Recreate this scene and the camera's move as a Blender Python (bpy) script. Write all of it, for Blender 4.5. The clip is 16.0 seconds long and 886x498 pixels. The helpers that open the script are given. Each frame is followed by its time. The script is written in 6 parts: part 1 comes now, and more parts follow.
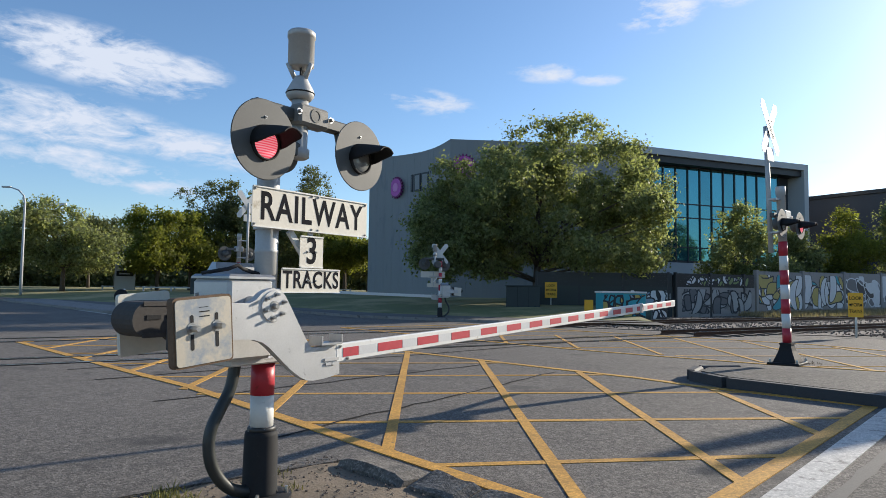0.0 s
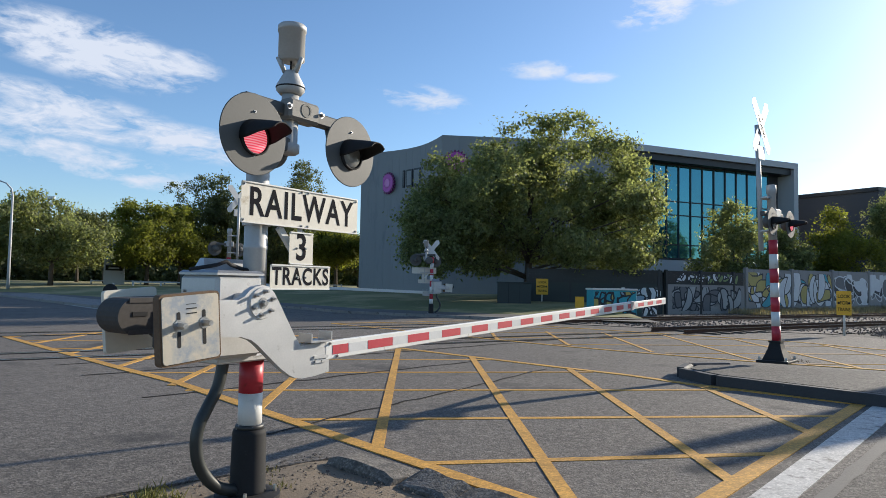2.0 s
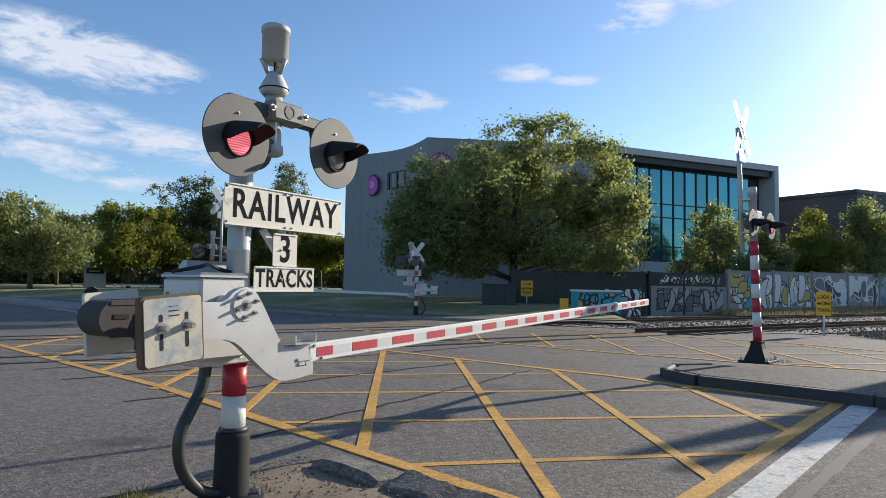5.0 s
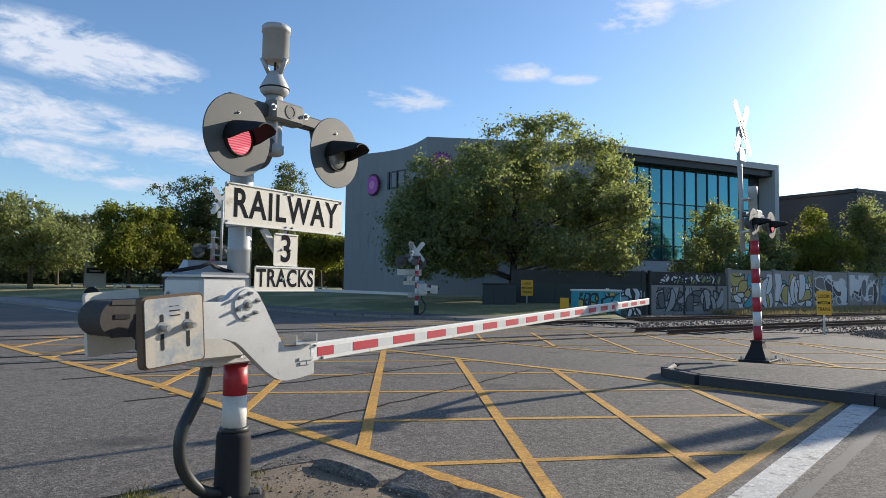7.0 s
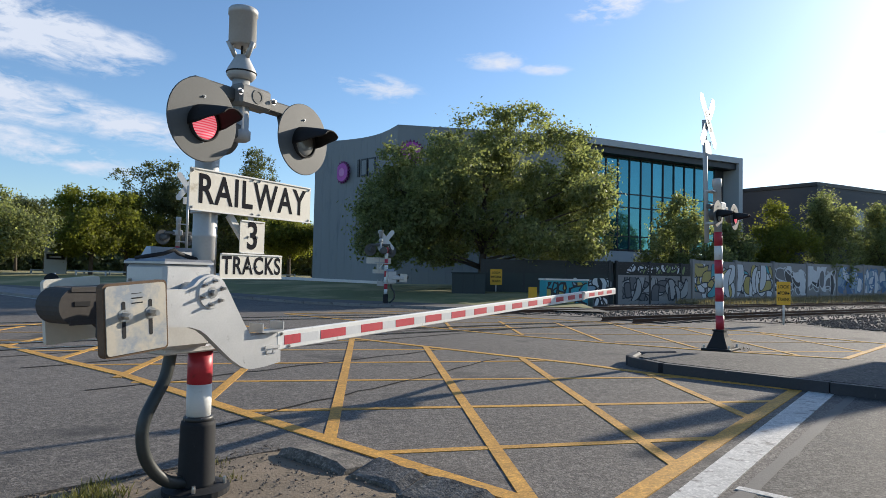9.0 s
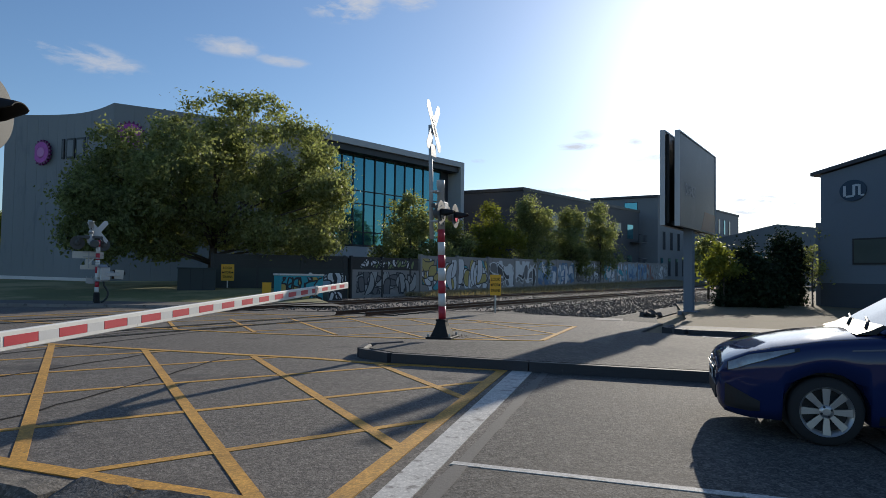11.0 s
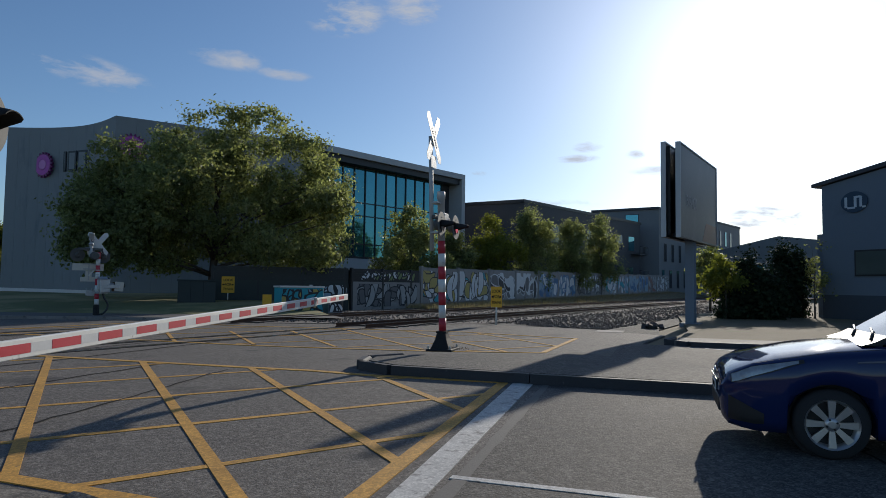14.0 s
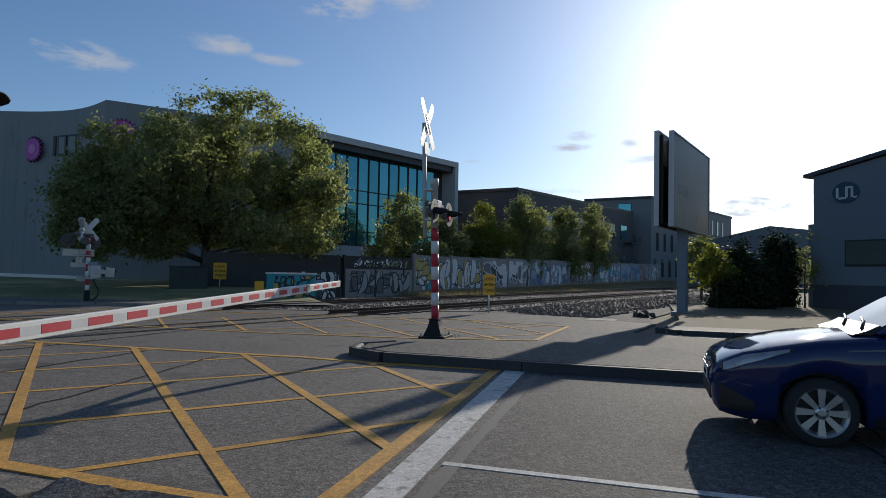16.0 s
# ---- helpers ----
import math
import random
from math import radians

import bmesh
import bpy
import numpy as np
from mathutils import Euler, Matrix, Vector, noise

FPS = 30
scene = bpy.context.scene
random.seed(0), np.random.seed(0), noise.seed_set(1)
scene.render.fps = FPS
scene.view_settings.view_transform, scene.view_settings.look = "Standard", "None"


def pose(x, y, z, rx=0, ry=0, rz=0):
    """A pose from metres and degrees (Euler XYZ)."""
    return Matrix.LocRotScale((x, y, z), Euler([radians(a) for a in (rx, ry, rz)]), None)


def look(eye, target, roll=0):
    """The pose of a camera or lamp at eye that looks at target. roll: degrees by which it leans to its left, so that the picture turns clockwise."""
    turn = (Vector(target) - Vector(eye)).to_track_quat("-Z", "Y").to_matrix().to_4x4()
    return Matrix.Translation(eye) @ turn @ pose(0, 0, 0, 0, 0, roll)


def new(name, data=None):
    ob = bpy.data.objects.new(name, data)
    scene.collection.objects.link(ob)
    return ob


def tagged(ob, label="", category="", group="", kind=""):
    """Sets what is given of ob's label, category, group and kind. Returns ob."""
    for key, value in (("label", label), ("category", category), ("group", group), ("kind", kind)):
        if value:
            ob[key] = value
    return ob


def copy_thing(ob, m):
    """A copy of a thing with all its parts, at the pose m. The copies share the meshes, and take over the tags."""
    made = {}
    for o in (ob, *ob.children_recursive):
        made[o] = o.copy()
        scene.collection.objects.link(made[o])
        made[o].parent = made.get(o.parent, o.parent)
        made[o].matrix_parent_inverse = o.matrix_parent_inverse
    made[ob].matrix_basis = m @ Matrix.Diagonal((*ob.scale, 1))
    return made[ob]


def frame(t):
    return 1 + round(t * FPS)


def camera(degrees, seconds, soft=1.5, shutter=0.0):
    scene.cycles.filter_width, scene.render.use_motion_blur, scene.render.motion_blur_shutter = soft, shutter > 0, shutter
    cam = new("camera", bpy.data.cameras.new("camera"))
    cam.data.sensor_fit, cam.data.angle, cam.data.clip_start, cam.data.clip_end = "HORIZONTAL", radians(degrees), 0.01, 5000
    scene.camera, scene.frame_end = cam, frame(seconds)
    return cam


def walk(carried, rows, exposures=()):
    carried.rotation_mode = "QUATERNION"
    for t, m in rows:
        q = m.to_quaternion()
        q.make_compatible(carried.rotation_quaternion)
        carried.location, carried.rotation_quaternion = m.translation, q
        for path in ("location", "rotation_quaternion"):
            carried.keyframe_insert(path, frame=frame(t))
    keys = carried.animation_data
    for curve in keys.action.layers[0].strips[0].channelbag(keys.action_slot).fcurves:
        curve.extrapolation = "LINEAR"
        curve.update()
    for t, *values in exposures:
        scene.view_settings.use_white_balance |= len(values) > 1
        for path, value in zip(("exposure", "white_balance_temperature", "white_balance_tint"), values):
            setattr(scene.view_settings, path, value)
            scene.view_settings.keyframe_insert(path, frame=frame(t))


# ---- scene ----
cam = camera(68.22, 16.0, soft=0.65)
PATH = [
    (0, pose(-0.038, -0.040, 1.450, 93.30, -0.80, 0.00)),
    (0.5, pose(-0.039, -0.045, 1.449, 93.51, -0.87, -0.11)),
    (1, pose(-0.022, 0.014, 1.462, 93.06, -1.09, -0.38)),
    (1.5, pose(-0.033, -0.009, 1.458, 93.14, -1.17, -0.59)),
    (2, pose(-0.035, -0.006, 1.460, 92.96, -1.08, -0.76)),
    (2.5, pose(-0.030, -0.017, 1.459, 93.08, -0.87, -0.63)),
    (3, pose(-0.029, -0.014, 1.458, 93.00, -0.62, -0.69)),
    (3.5, pose(-0.027, -0.009, 1.458, 92.93, -0.65, -0.89)),
    (4, pose(-0.029, -0.015, 1.458, 93.14, -0.89, -1.60)),
    (6.5, pose(-0.032, -0.015, 1.452, 93.18, -0.92, -2.19)),
    (7, pose(-0.035, -0.012, 1.456, 93.13, -0.86, -2.05)),
    (7.5, pose(-0.037, -0.009, 1.455, 92.87, -0.87, -2.12)),
    (8, pose(-0.033, 0.003, 1.451, 92.80, -0.90, -2.28)),
    (8.5, pose(-0.036, 0.006, 1.459, 92.59, -1.13, -2.49)),
    (9, pose(-0.027, -0.009, 1.456, 92.19, -1.21, -4.71)),
    (9.5, pose(-0.002, -0.027, 1.449, 91.80, -1.44, -10.90)),
    (10, pose(-0.015, -0.051, 1.464, 91.74, -1.67, -19.43)),
    (10.2, pose(-0.009, -0.046, 1.463, 91.72, -1.60, -22.45)),
    (10.6, pose(0.002, -0.034, 1.459, 91.90, -1.20, -26.00)),
    (11, pose(0.014, -0.023, 1.455, 92.15, -0.80, -27.50)),
    (11.6, pose(0.032, -0.006, 1.450, 92.40, -0.55, -27.85)),
    (12.5, pose(0.059, 0.019, 1.442, 92.56, -0.46, -27.76)),
    (13, pose(0.066, 0.028, 1.436, 92.77, -0.67, -27.81)),
    (13.5, pose(0.064, 0.030, 1.434, 93.27, -0.78, -27.74)),
    (14, pose(0.057, 0.023, 1.442, 93.22, -0.77, -27.40)),
    (14.5, pose(0.061, 0.030, 1.438, 92.82, -0.65, -27.21)),
    (15, pose(0.068, 0.039, 1.441, 92.55, -0.70, -27.23)),
    (15.5, pose(0.068, 0.047, 1.436, 92.42, -0.94, -27.67)),
    (16, pose(0.064, 0.048, 1.435, 92.16, -1.09, -28.05)),
]
EXPOSURES = [(0, 0.7, 5950, 10), (9.0, 0.7, 5950, 10), (10.0, 0.50, 5950, 10), (12.3, -0.18, 5750, 10), (16, -0.18, 5750, 10)]
walk(cam, PATH, EXPOSURES)

# ---- sky and sun ----
SUN_AZ, SUN_EL = -54.2, 18.6          # degrees: azimuth counted left from +y, elevation


def heading(az, el):
    a, e = radians(az), radians(el)
    return Vector((-math.sin(a) * math.cos(e), math.cos(a) * math.cos(e), math.sin(e)))


sun_dir = heading(SUN_AZ, SUN_EL)
sun_data = bpy.data.lights.new("sun", "SUN")
sun_data.energy, sun_data.angle, sun_data.color = 4.4, radians(0.53), (1.0, 0.86, 0.66)
sun = new("sun", sun_data)
sun.matrix_world = look(sun_dir * 60, (0, 0, 0))

world = bpy.data.worlds.new("sky")
scene.world = world
world.use_nodes = True
wt = world.node_tree
wt.nodes.clear()


def wnode(kind, **props):
    n = wt.nodes.new(kind)
    for key, value in props.items():
        if key == "op":
            n.operation = value
    return n


def wmath(op, a, b=None, c=None, clamp=False):
    n = wt.nodes.new("ShaderNodeMath")
    n.operation, n.use_clamp = op, clamp
    for i, v in enumerate((a, b, c)):
        if v is None:
            continue
        if isinstance(v, (int, float)):
            n.inputs[i].default_value = v
        else:
            wt.links.new(v, n.inputs[i])
    return n.outputs[0]


def wdot(vec, to):
    n = wt.nodes.new("ShaderNodeVectorMath")
    n.operation = "DOT_PRODUCT"
    wt.links.new(vec, n.inputs[0])
    n.inputs[1].default_value = to
    return n.outputs["Value"]


coord = wt.nodes.new("ShaderNodeTexCoord").outputs["Generated"]
sky = wt.nodes.new("ShaderNodeTexSky")
sky.sky_type, sky.sun_disc = "NISHITA", False
sky.sun_elevation, sky.sun_rotation = radians(SUN_EL), radians(-SUN_AZ)
sky.air_density, sky.dust_density, sky.ozone_density, sky.altitude = 1.0, 0.35, 3.0, 10

# noise that breaks the clouds up: drawn out along the horizon
stretch = wt.nodes.new("ShaderNodeVectorMath")
stretch.operation = "MULTIPLY"
wt.links.new(coord, stretch.inputs[0])
stretch.inputs[1].default_value = (1.0, 1.0, 2.8)
puffs = []
for scale, detail, dist in ((9.0, 10.0, 0.6), (34.0, 9.0, 0.5)):
    nz = wt.nodes.new("ShaderNodeTexNoise")
    nz.inputs["Scale"].default_value, nz.inputs["Detail"].default_value = scale, detail
    nz.inputs["Roughness"].default_value, nz.inputs["Distortion"].default_value = 0.62, dist
    wt.links.new(stretch.outputs[0], nz.inputs["Vector"])
    puffs.append(nz.outputs["Fac"])
grain = wmath("ADD", wmath("MULTIPLY", puffs[0], 0.66), wmath("MULTIPLY", puffs[1], 0.34))

# each cloud: azimuth, elevation, half width and half height in degrees, slant, density
CLOUDS = [
    (28.0, 17.0, 9.5, 2.6, -7, 1.0), (21.5, 16.8, 3.5, 1.6, -4, 0.7),
    (31.0, 12.2, 11.0, 2.3, -4, 0.9), (21.0, 11.0, 8.0, 1.6, -6, 0.9), (31.0, 9.2, 11.0, 1.5, -5, 0.8),
    (25.0, 7.7, 5.5, 0.9, -4, 0.7), (45.0, 14.0, 9.0, 3.0, -6, 1.0),
    (1.5, 15.9, 4.7, 1.25, -7, 0.8), (-8.8, 18.3, 3.3, 1.0, -3, 0.7), (-13.3, 17.5, 2.6, 0.6, -3, 0.65),
    (-18.6, 22.4, 3.6, 1.7, 6, 1.1), (-24.4, 23.4, 2.8, 1.5, 0, 0.9), (-38.8, 11.0, 2.2, 0.42, 0, 0.8),
    (-39.9, 12.0, 1.5, 0.55, 5, 0.8), (-43.8, 11.2, 0.9, 0.45, 0, 0.7), (-30.2, 9.8, 1.1, 0.3, 0, 0.7),
    (-46.0, 9.8, 3.0, 0.5, 0, 0.6), (-36.0, 7.2, 6.0, 0.5, 0, 0.6), (-34.0, 5.6, 7.0, 0.6, 0, 0.5),
    (-56.0, 6.0, 7.0, 1.6, 4, 0.9), (-54.0, 3.6, 12.0, 0.9, 0, 0.9),
]
cover = None
for az, el, sx, sy, slant, dens in CLOUDS:
    c = heading(az, el)
    right = Vector((math.cos(radians(az)), math.sin(radians(az)), 0))
    up = right.cross(c)
    s = radians(slant)
    right, up = right * math.cos(s) + up * math.sin(s), up * math.cos(s) - right * math.sin(s)
    a = wdot(coord, right / math.sin(radians(sx)))
    b = wdot(coord, up / math.sin(radians(sy)))
    a = wmath("SUBTRACT", a, c.dot(right) / math.sin(radians(sx)))
    b = wmath("SUBTRACT", b, c.dot(up) / math.sin(radians(sy)))
    r2 = wmath("ADD", wmath("MULTIPLY", a, a), wmath("MULTIPLY", b, b))
    inside = wmath("GREATER_THAN", wdot(coord, c), 0.5)
    blob = wmath("MULTIPLY", wmath("SUBTRACT", 1.0, wmath("SQRT", r2)), inside)
    body = wmath("ADD", wmath("MULTIPLY", blob, 1.0), wmath("MULTIPLY", wmath("SUBTRACT", grain, 0.5), 6.4))
    body = wmath("MULTIPLY", wmath("MULTIPLY", body, dens, clamp=True), wmath("MULTIPLY", blob, 3.0, clamp=True))
    cover = body if cover is None else wmath("MAXIMUM", cover, body)

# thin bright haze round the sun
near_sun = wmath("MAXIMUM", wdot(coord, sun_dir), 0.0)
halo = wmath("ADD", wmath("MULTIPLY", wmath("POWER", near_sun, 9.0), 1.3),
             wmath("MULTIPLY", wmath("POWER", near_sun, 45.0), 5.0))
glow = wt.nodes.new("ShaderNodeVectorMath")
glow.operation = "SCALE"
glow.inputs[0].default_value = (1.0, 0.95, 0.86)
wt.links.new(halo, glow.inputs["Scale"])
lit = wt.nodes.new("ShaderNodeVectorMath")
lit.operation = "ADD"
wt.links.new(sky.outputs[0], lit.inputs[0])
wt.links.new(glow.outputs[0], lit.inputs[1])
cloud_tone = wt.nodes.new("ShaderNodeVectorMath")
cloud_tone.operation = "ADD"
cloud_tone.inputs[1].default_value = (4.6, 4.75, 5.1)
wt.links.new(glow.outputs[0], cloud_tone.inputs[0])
blend = wt.nodes.new("ShaderNodeMix")
blend.data_type = "RGBA"
wt.links.new(cover, blend.inputs["Factor"])
wt.links.new(lit.outputs[0], blend.inputs["A"])
wt.links.new(cloud_tone.outputs[0], blend.inputs["B"])
bg = wt.nodes.new("ShaderNodeBackground")
bg.inputs["Strength"].default_value = 0.101
wt.links.new(blend.outputs["Result"], bg.inputs["Color"])
wout = wt.nodes.new("ShaderNodeOutputWorld")
wt.links.new(bg.outputs[0], wout.inputs["Surface"])

# ---- materials ----
def surface(name, base, rough=0.6, metal=0.0, var=0.18, large=1.5, fine=60.0, bump=0.15, dirt=None, dirt_at=0.58,
            island=0.0, per_object=0.0, spec=0.5, trans=0.0, coat=0.0, dirt_scale=None, stretch=None, chips=0.0, chip_size=80.0):
    """A painted, stony or metal surface: broad and fine variation, stains with ragged edges, fine relief."""
    m = bpy.data.materials.new(name)
    m.use_nodes = True
    nt = m.node_tree
    bsdf = nt.nodes["Principled BSDF"]
    co = nt.nodes.new("ShaderNodeTexCoord").outputs["Object"]
    if stretch:
        mp = nt.nodes.new("ShaderNodeMapping")
        mp.inputs["Scale"].default_value = stretch
        nt.links.new(co, mp.inputs["Vector"])
        co = mp.outputs[0]

    def nz(scale, detail=5.0, rgh=0.6):
        n = nt.nodes.new("ShaderNodeTexNoise")
        n.inputs["Scale"].default_value, n.inputs["Detail"].default_value = scale, detail
        n.inputs["Roughness"].default_value = rgh
        nt.links.new(co, n.inputs["Vector"])
        return n.outputs["Fac"]

    def mth(op, a, b, clamp=False):
        n = nt.nodes.new("ShaderNodeMath")
        n.operation, n.use_clamp = op, clamp
        for i, v in enumerate((a, b)):
            if isinstance(v, (int, float)):
                n.inputs[i].default_value = v
            else:
                nt.links.new(v, n.inputs[i])
        return n.outputs[0]

    big, small = nz(large), nz(fine, 3.0)
    tone = mth("ADD", mth("MULTIPLY", mth("SUBTRACT", big, 0.5), 2.2 * var), mth("MULTIPLY", mth("SUBTRACT", small, 0.5), 1.6 * var))
    if chips:
        vor = nt.nodes.new("ShaderNodeTexVoronoi")
        vor.inputs["Scale"].default_value = chip_size
        nt.links.new(co, vor.inputs["Vector"])
        sep = nt.nodes.new("ShaderNodeSeparateColor")
        nt.links.new(vor.outputs["Color"], sep.inputs[0])
        pale = mth("POWER", sep.outputs[0], 2.5)
        tone = mth("ADD", tone, mth("MULTIPLY", mth("SUBTRACT", pale, 0.28), chips))
        vor2 = nt.nodes.new("ShaderNodeTexVoronoi")
        vor2.inputs["Scale"].default_value = chip_size * 0.33
        nt.links.new(co, vor2.inputs["Vector"])
        sep2 = nt.nodes.new("ShaderNodeSeparateColor")
        nt.links.new(vor2.outputs["Color"], sep2.inputs[0])
        tone = mth("ADD", tone, mth("MULTIPLY", mth("SUBTRACT", mth("POWER", sep2.outputs[0], 2.0), 0.33), chips * 0.55))
    if island:
        geo = nt.nodes.new("ShaderNodeNewGeometry")
        tone = mth("ADD", tone, mth("MULTIPLY", mth("SUBTRACT", geo.outputs["Random Per Island"], 0.5), island))
    if per_object:
        inf = nt.nodes.new("ShaderNodeObjectInfo")
        tone = mth("ADD", tone, mth("MULTIPLY", mth("SUBTRACT", inf.outputs["Random"], 0.5), per_object))
    tone = mth("MAXIMUM", mth("ADD", tone, 1.0), 0.05)
    sc = nt.nodes.new("ShaderNodeVectorMath")
    sc.operation = "SCALE"
    sc.inputs[0].default_value = base
    nt.links.new(tone, sc.inputs["Scale"])
    colour = sc.outputs[0]
    if dirt:
        edge = mth("MULTIPLY", mth("SUBTRACT", nz(dirt_scale or large * 2.3, 8.0, 0.68), dirt_at), 9.0, clamp=True)
        mx = nt.nodes.new("ShaderNodeMix")
        mx.data_type = "RGBA"
        nt.links.new(edge, mx.inputs["Factor"])
        nt.links.new(colour, mx.inputs["A"])
        mx.inputs["B"].default_value = (*dirt, 1)
        colour = mx.outputs["Result"]
    nt.links.new(colour, bsdf.inputs["Base Color"])
    nt.links.new(mth("ADD", rough - 0.08, mth("MULTIPLY", big, 0.16), clamp=True), bsdf.inputs["Roughness"])
    bsdf.inputs["Metallic"].default_value = metal
    bsdf.inputs["Specular IOR Level"].default_value = spec
    bsdf.inputs["Coat Weight"].default_value = coat
    bsdf.inputs["Coat Roughness"].default_value = 0.05
    if bump:
        bp = nt.nodes.new("ShaderNodeBump")
        bp.inputs["Strength"].default_value, bp.inputs["Distance"].default_value = min(1.0, bump), 0.0012 if metal > 0 or fine >= 55 else 0.01
        nt.links.new(small, bp.inputs["Height"])
        nt.links.new(bp.outputs[0], bsdf.inputs["Normal"])
    if trans:
        tr = nt.nodes.new("ShaderNodeBsdfTranslucent")
        sc2 = nt.nodes.new("ShaderNodeVectorMath")
        sc2.operation = "MULTIPLY"
        sc2.inputs[1].default_value = (1.45, 1.5, 0.85)
        nt.links.new(colour, sc2.inputs[0])
        nt.links.new(sc2.outputs[0], tr.inputs["Color"])
        ms = nt.nodes.new("ShaderNodeMixShader")
        ms.inputs[0].default_value = trans
        nt.links.new(bsdf.outputs[0], ms.inputs[1])
        nt.links.new(tr.outputs[0], ms.inputs[2])
        nt.links.new(ms.outputs[0], nt.nodes["Material Output"].inputs["Surface"])
    return m


def clear_glass(name, tint, rough=0.0):
    m = bpy.data.materials.new(name)
    m.use_nodes = True
    b = m.node_tree.nodes["Principled BSDF"]
    b.inputs["Base Color"].default_value = (*tint, 1)
    b.inputs["Transmission Weight"].default_value = 1.0
    b.inputs["Roughness"].default_value = rough
    b.inputs["IOR"].default_value = 1.45
    return m


def lamp_glass(name, tint, strength):
    """A lit signal lens with fine horizontal ribs."""
    m = surface(name, tint, 0.25, var=0.2, large=30, fine=120, bump=0.3)
    nt = m.node_tree
    b = nt.nodes["Principled BSDF"]
    wv = nt.nodes.new("ShaderNodeTexWave")
    wv.bands_direction = "Z"
    wv.inputs["Scale"].default_value, wv.inputs["Distortion"].default_value = 20.0, 0.6
    nt.links.new(nt.nodes.new("ShaderNodeTexCoord").outputs["Object"], wv.inputs["Vector"])
    mx = nt.nodes.new("ShaderNodeMix")
    mx.data_type = "RGBA"
    nt.links.new(wv.outputs["Fac"], mx.inputs["Factor"])
    mx.inputs["A"].default_value, mx.inputs["B"].default_value = (*tint, 1), (0.92, 0.30, 0.32, 1)
    nt.links.new(mx.outputs["Result"], b.inputs["Emission Color"])
    nt.links.new(mx.outputs["Result"], b.inputs["Base Color"])
    b.inputs["Emission Strength"].default_value = strength
    return m


ASPHALT = surface("asphalt", (0.140, 0.125, 0.108), 0.88, chips=0.9, chip_size=75, var=0.35, large=0.3, fine=48, bump=0.6, dirt=(0.062, 0.057, 0.052), dirt_at=0.55, dirt_scale=0.6, spec=0.35)
ASPHALT_OLD = surface("asphalt_light", (0.097, 0.088, 0.077), 0.88, chips=1.1, chip_size=62, var=0.35, large=0.4, fine=42, bump=0.6, dirt=(0.07, 0.068, 0.063), dirt_scale=0.8, spec=0.35)
SMOOTH_SEAL = surface("smooth_seal", (0.135, 0.124, 0.110), 0.85, var=0.2, large=2, fine=40, bump=0.2)
TARSEAM = surface("tar_seam", (0.034, 0.032, 0.030), 0.95, spec=0.1, var=0.3, large=3, fine=60, bump=0.3)
YELLOW_LINE = surface("yellow_road_paint", (0.50, 0.265, 0.045), 0.8, chips=0.45, chip_size=70, var=0.4, large=1.2, fine=60, bump=0.4, dirt=(0.15, 0.11, 0.055), dirt_at=0.60, dirt_scale=9)
WHITE_LINE = surface("white_road_paint", (0.52, 0.50, 0.46), 0.8, chips=0.35, chip_size=70, var=0.25, large=1.2, fine=60, bump=0.35, dirt=(0.20, 0.185, 0.165), dirt_at=0.535, dirt_scale=6)
KERB = surface("kerb_concrete", (0.24, 0.22, 0.20), 0.85, var=0.25, large=2, fine=40, bump=0.5, dirt=(0.09, 0.085, 0.078), dirt_at=0.55, per_object=0.2)
KERB_OLD = surface("old_kerb_concrete", (0.15, 0.135, 0.115), 0.92, chips=0.8, chip_size=60, var=0.35, large=4, fine=40, bump=0.7, dirt=(0.06, 0.055, 0.048), dirt_at=0.52, dirt_scale=6)
GRAVEL = surface("dark_gravel", (0.070, 0.063, 0.056), 0.95, chips=1.2, chip_size=22, var=0.35, large=0.8, fine=30, bump=0.9, dirt=(0.17, 0.135, 0.085), dirt_at=0.6, dirt_scale=0.7)
# near-black kerb tone; on the far kerb it stands for the shaded face
KERB_DARK = surface("kerb_near_black", (0.045, 0.045, 0.048), 0.75, var=0.3, large=2, fine=40, bump=0.4, dirt=(0.16, 0.155, 0.15), dirt_at=0.66, dirt_scale=9)
PATH_MAT = surface("footpath_asphalt", (0.115, 0.107, 0.098), 0.85, var=0.2, large=0.7, fine=50, bump=0.4)
DIRT = surface("dry_dirt", (0.20, 0.155, 0.105), 0.95, var=0.35, large=1.6, fine=45, bump=0.8, dirt=(0.11, 0.09, 0.06), dirt_at=0.55)
DRY_GRASS = surface("dry_grass", (0.155, 0.122, 0.066), 0.95, var=0.35, large=0.6, fine=14, bump=0.9, dirt=(0.12, 0.12, 0.045), dirt_at=0.55, dirt_scale=0.5)
# patch tone is dry straw, raised to stand for sunlit strips on the lawn
GRASS = surface("lawn", (0.16, 0.165, 0.06), 0.95, var=0.35, large=0.25, fine=14, bump=0.5, dirt=(0.34, 0.29, 0.14), dirt_at=0.47, dirt_scale=0.16)
BALLAST = surface("ballast", (0.16, 0.135, 0.115), 0.95, var=0.5, large=0.9, fine=16, bump=1.0, dirt=(0.07, 0.06, 0.055), dirt_at=0.5, dirt_scale=8)
STONE = surface("ballast_stone", (0.125, 0.105, 0.090), 0.92, var=0.2, large=3, fine=40, bump=0.4, island=0.45)
RAIL_RUST = surface("rail_web", (0.10, 0.055, 0.035), 0.8, metal=0.3, var=0.3, large=3, fine=50, bump=0.4)
RAIL_TOP = surface("rail_head", (0.55, 0.54, 0.52), 0.22, metal=1.0, var=0.12, large=1, fine=20, bump=0.05)
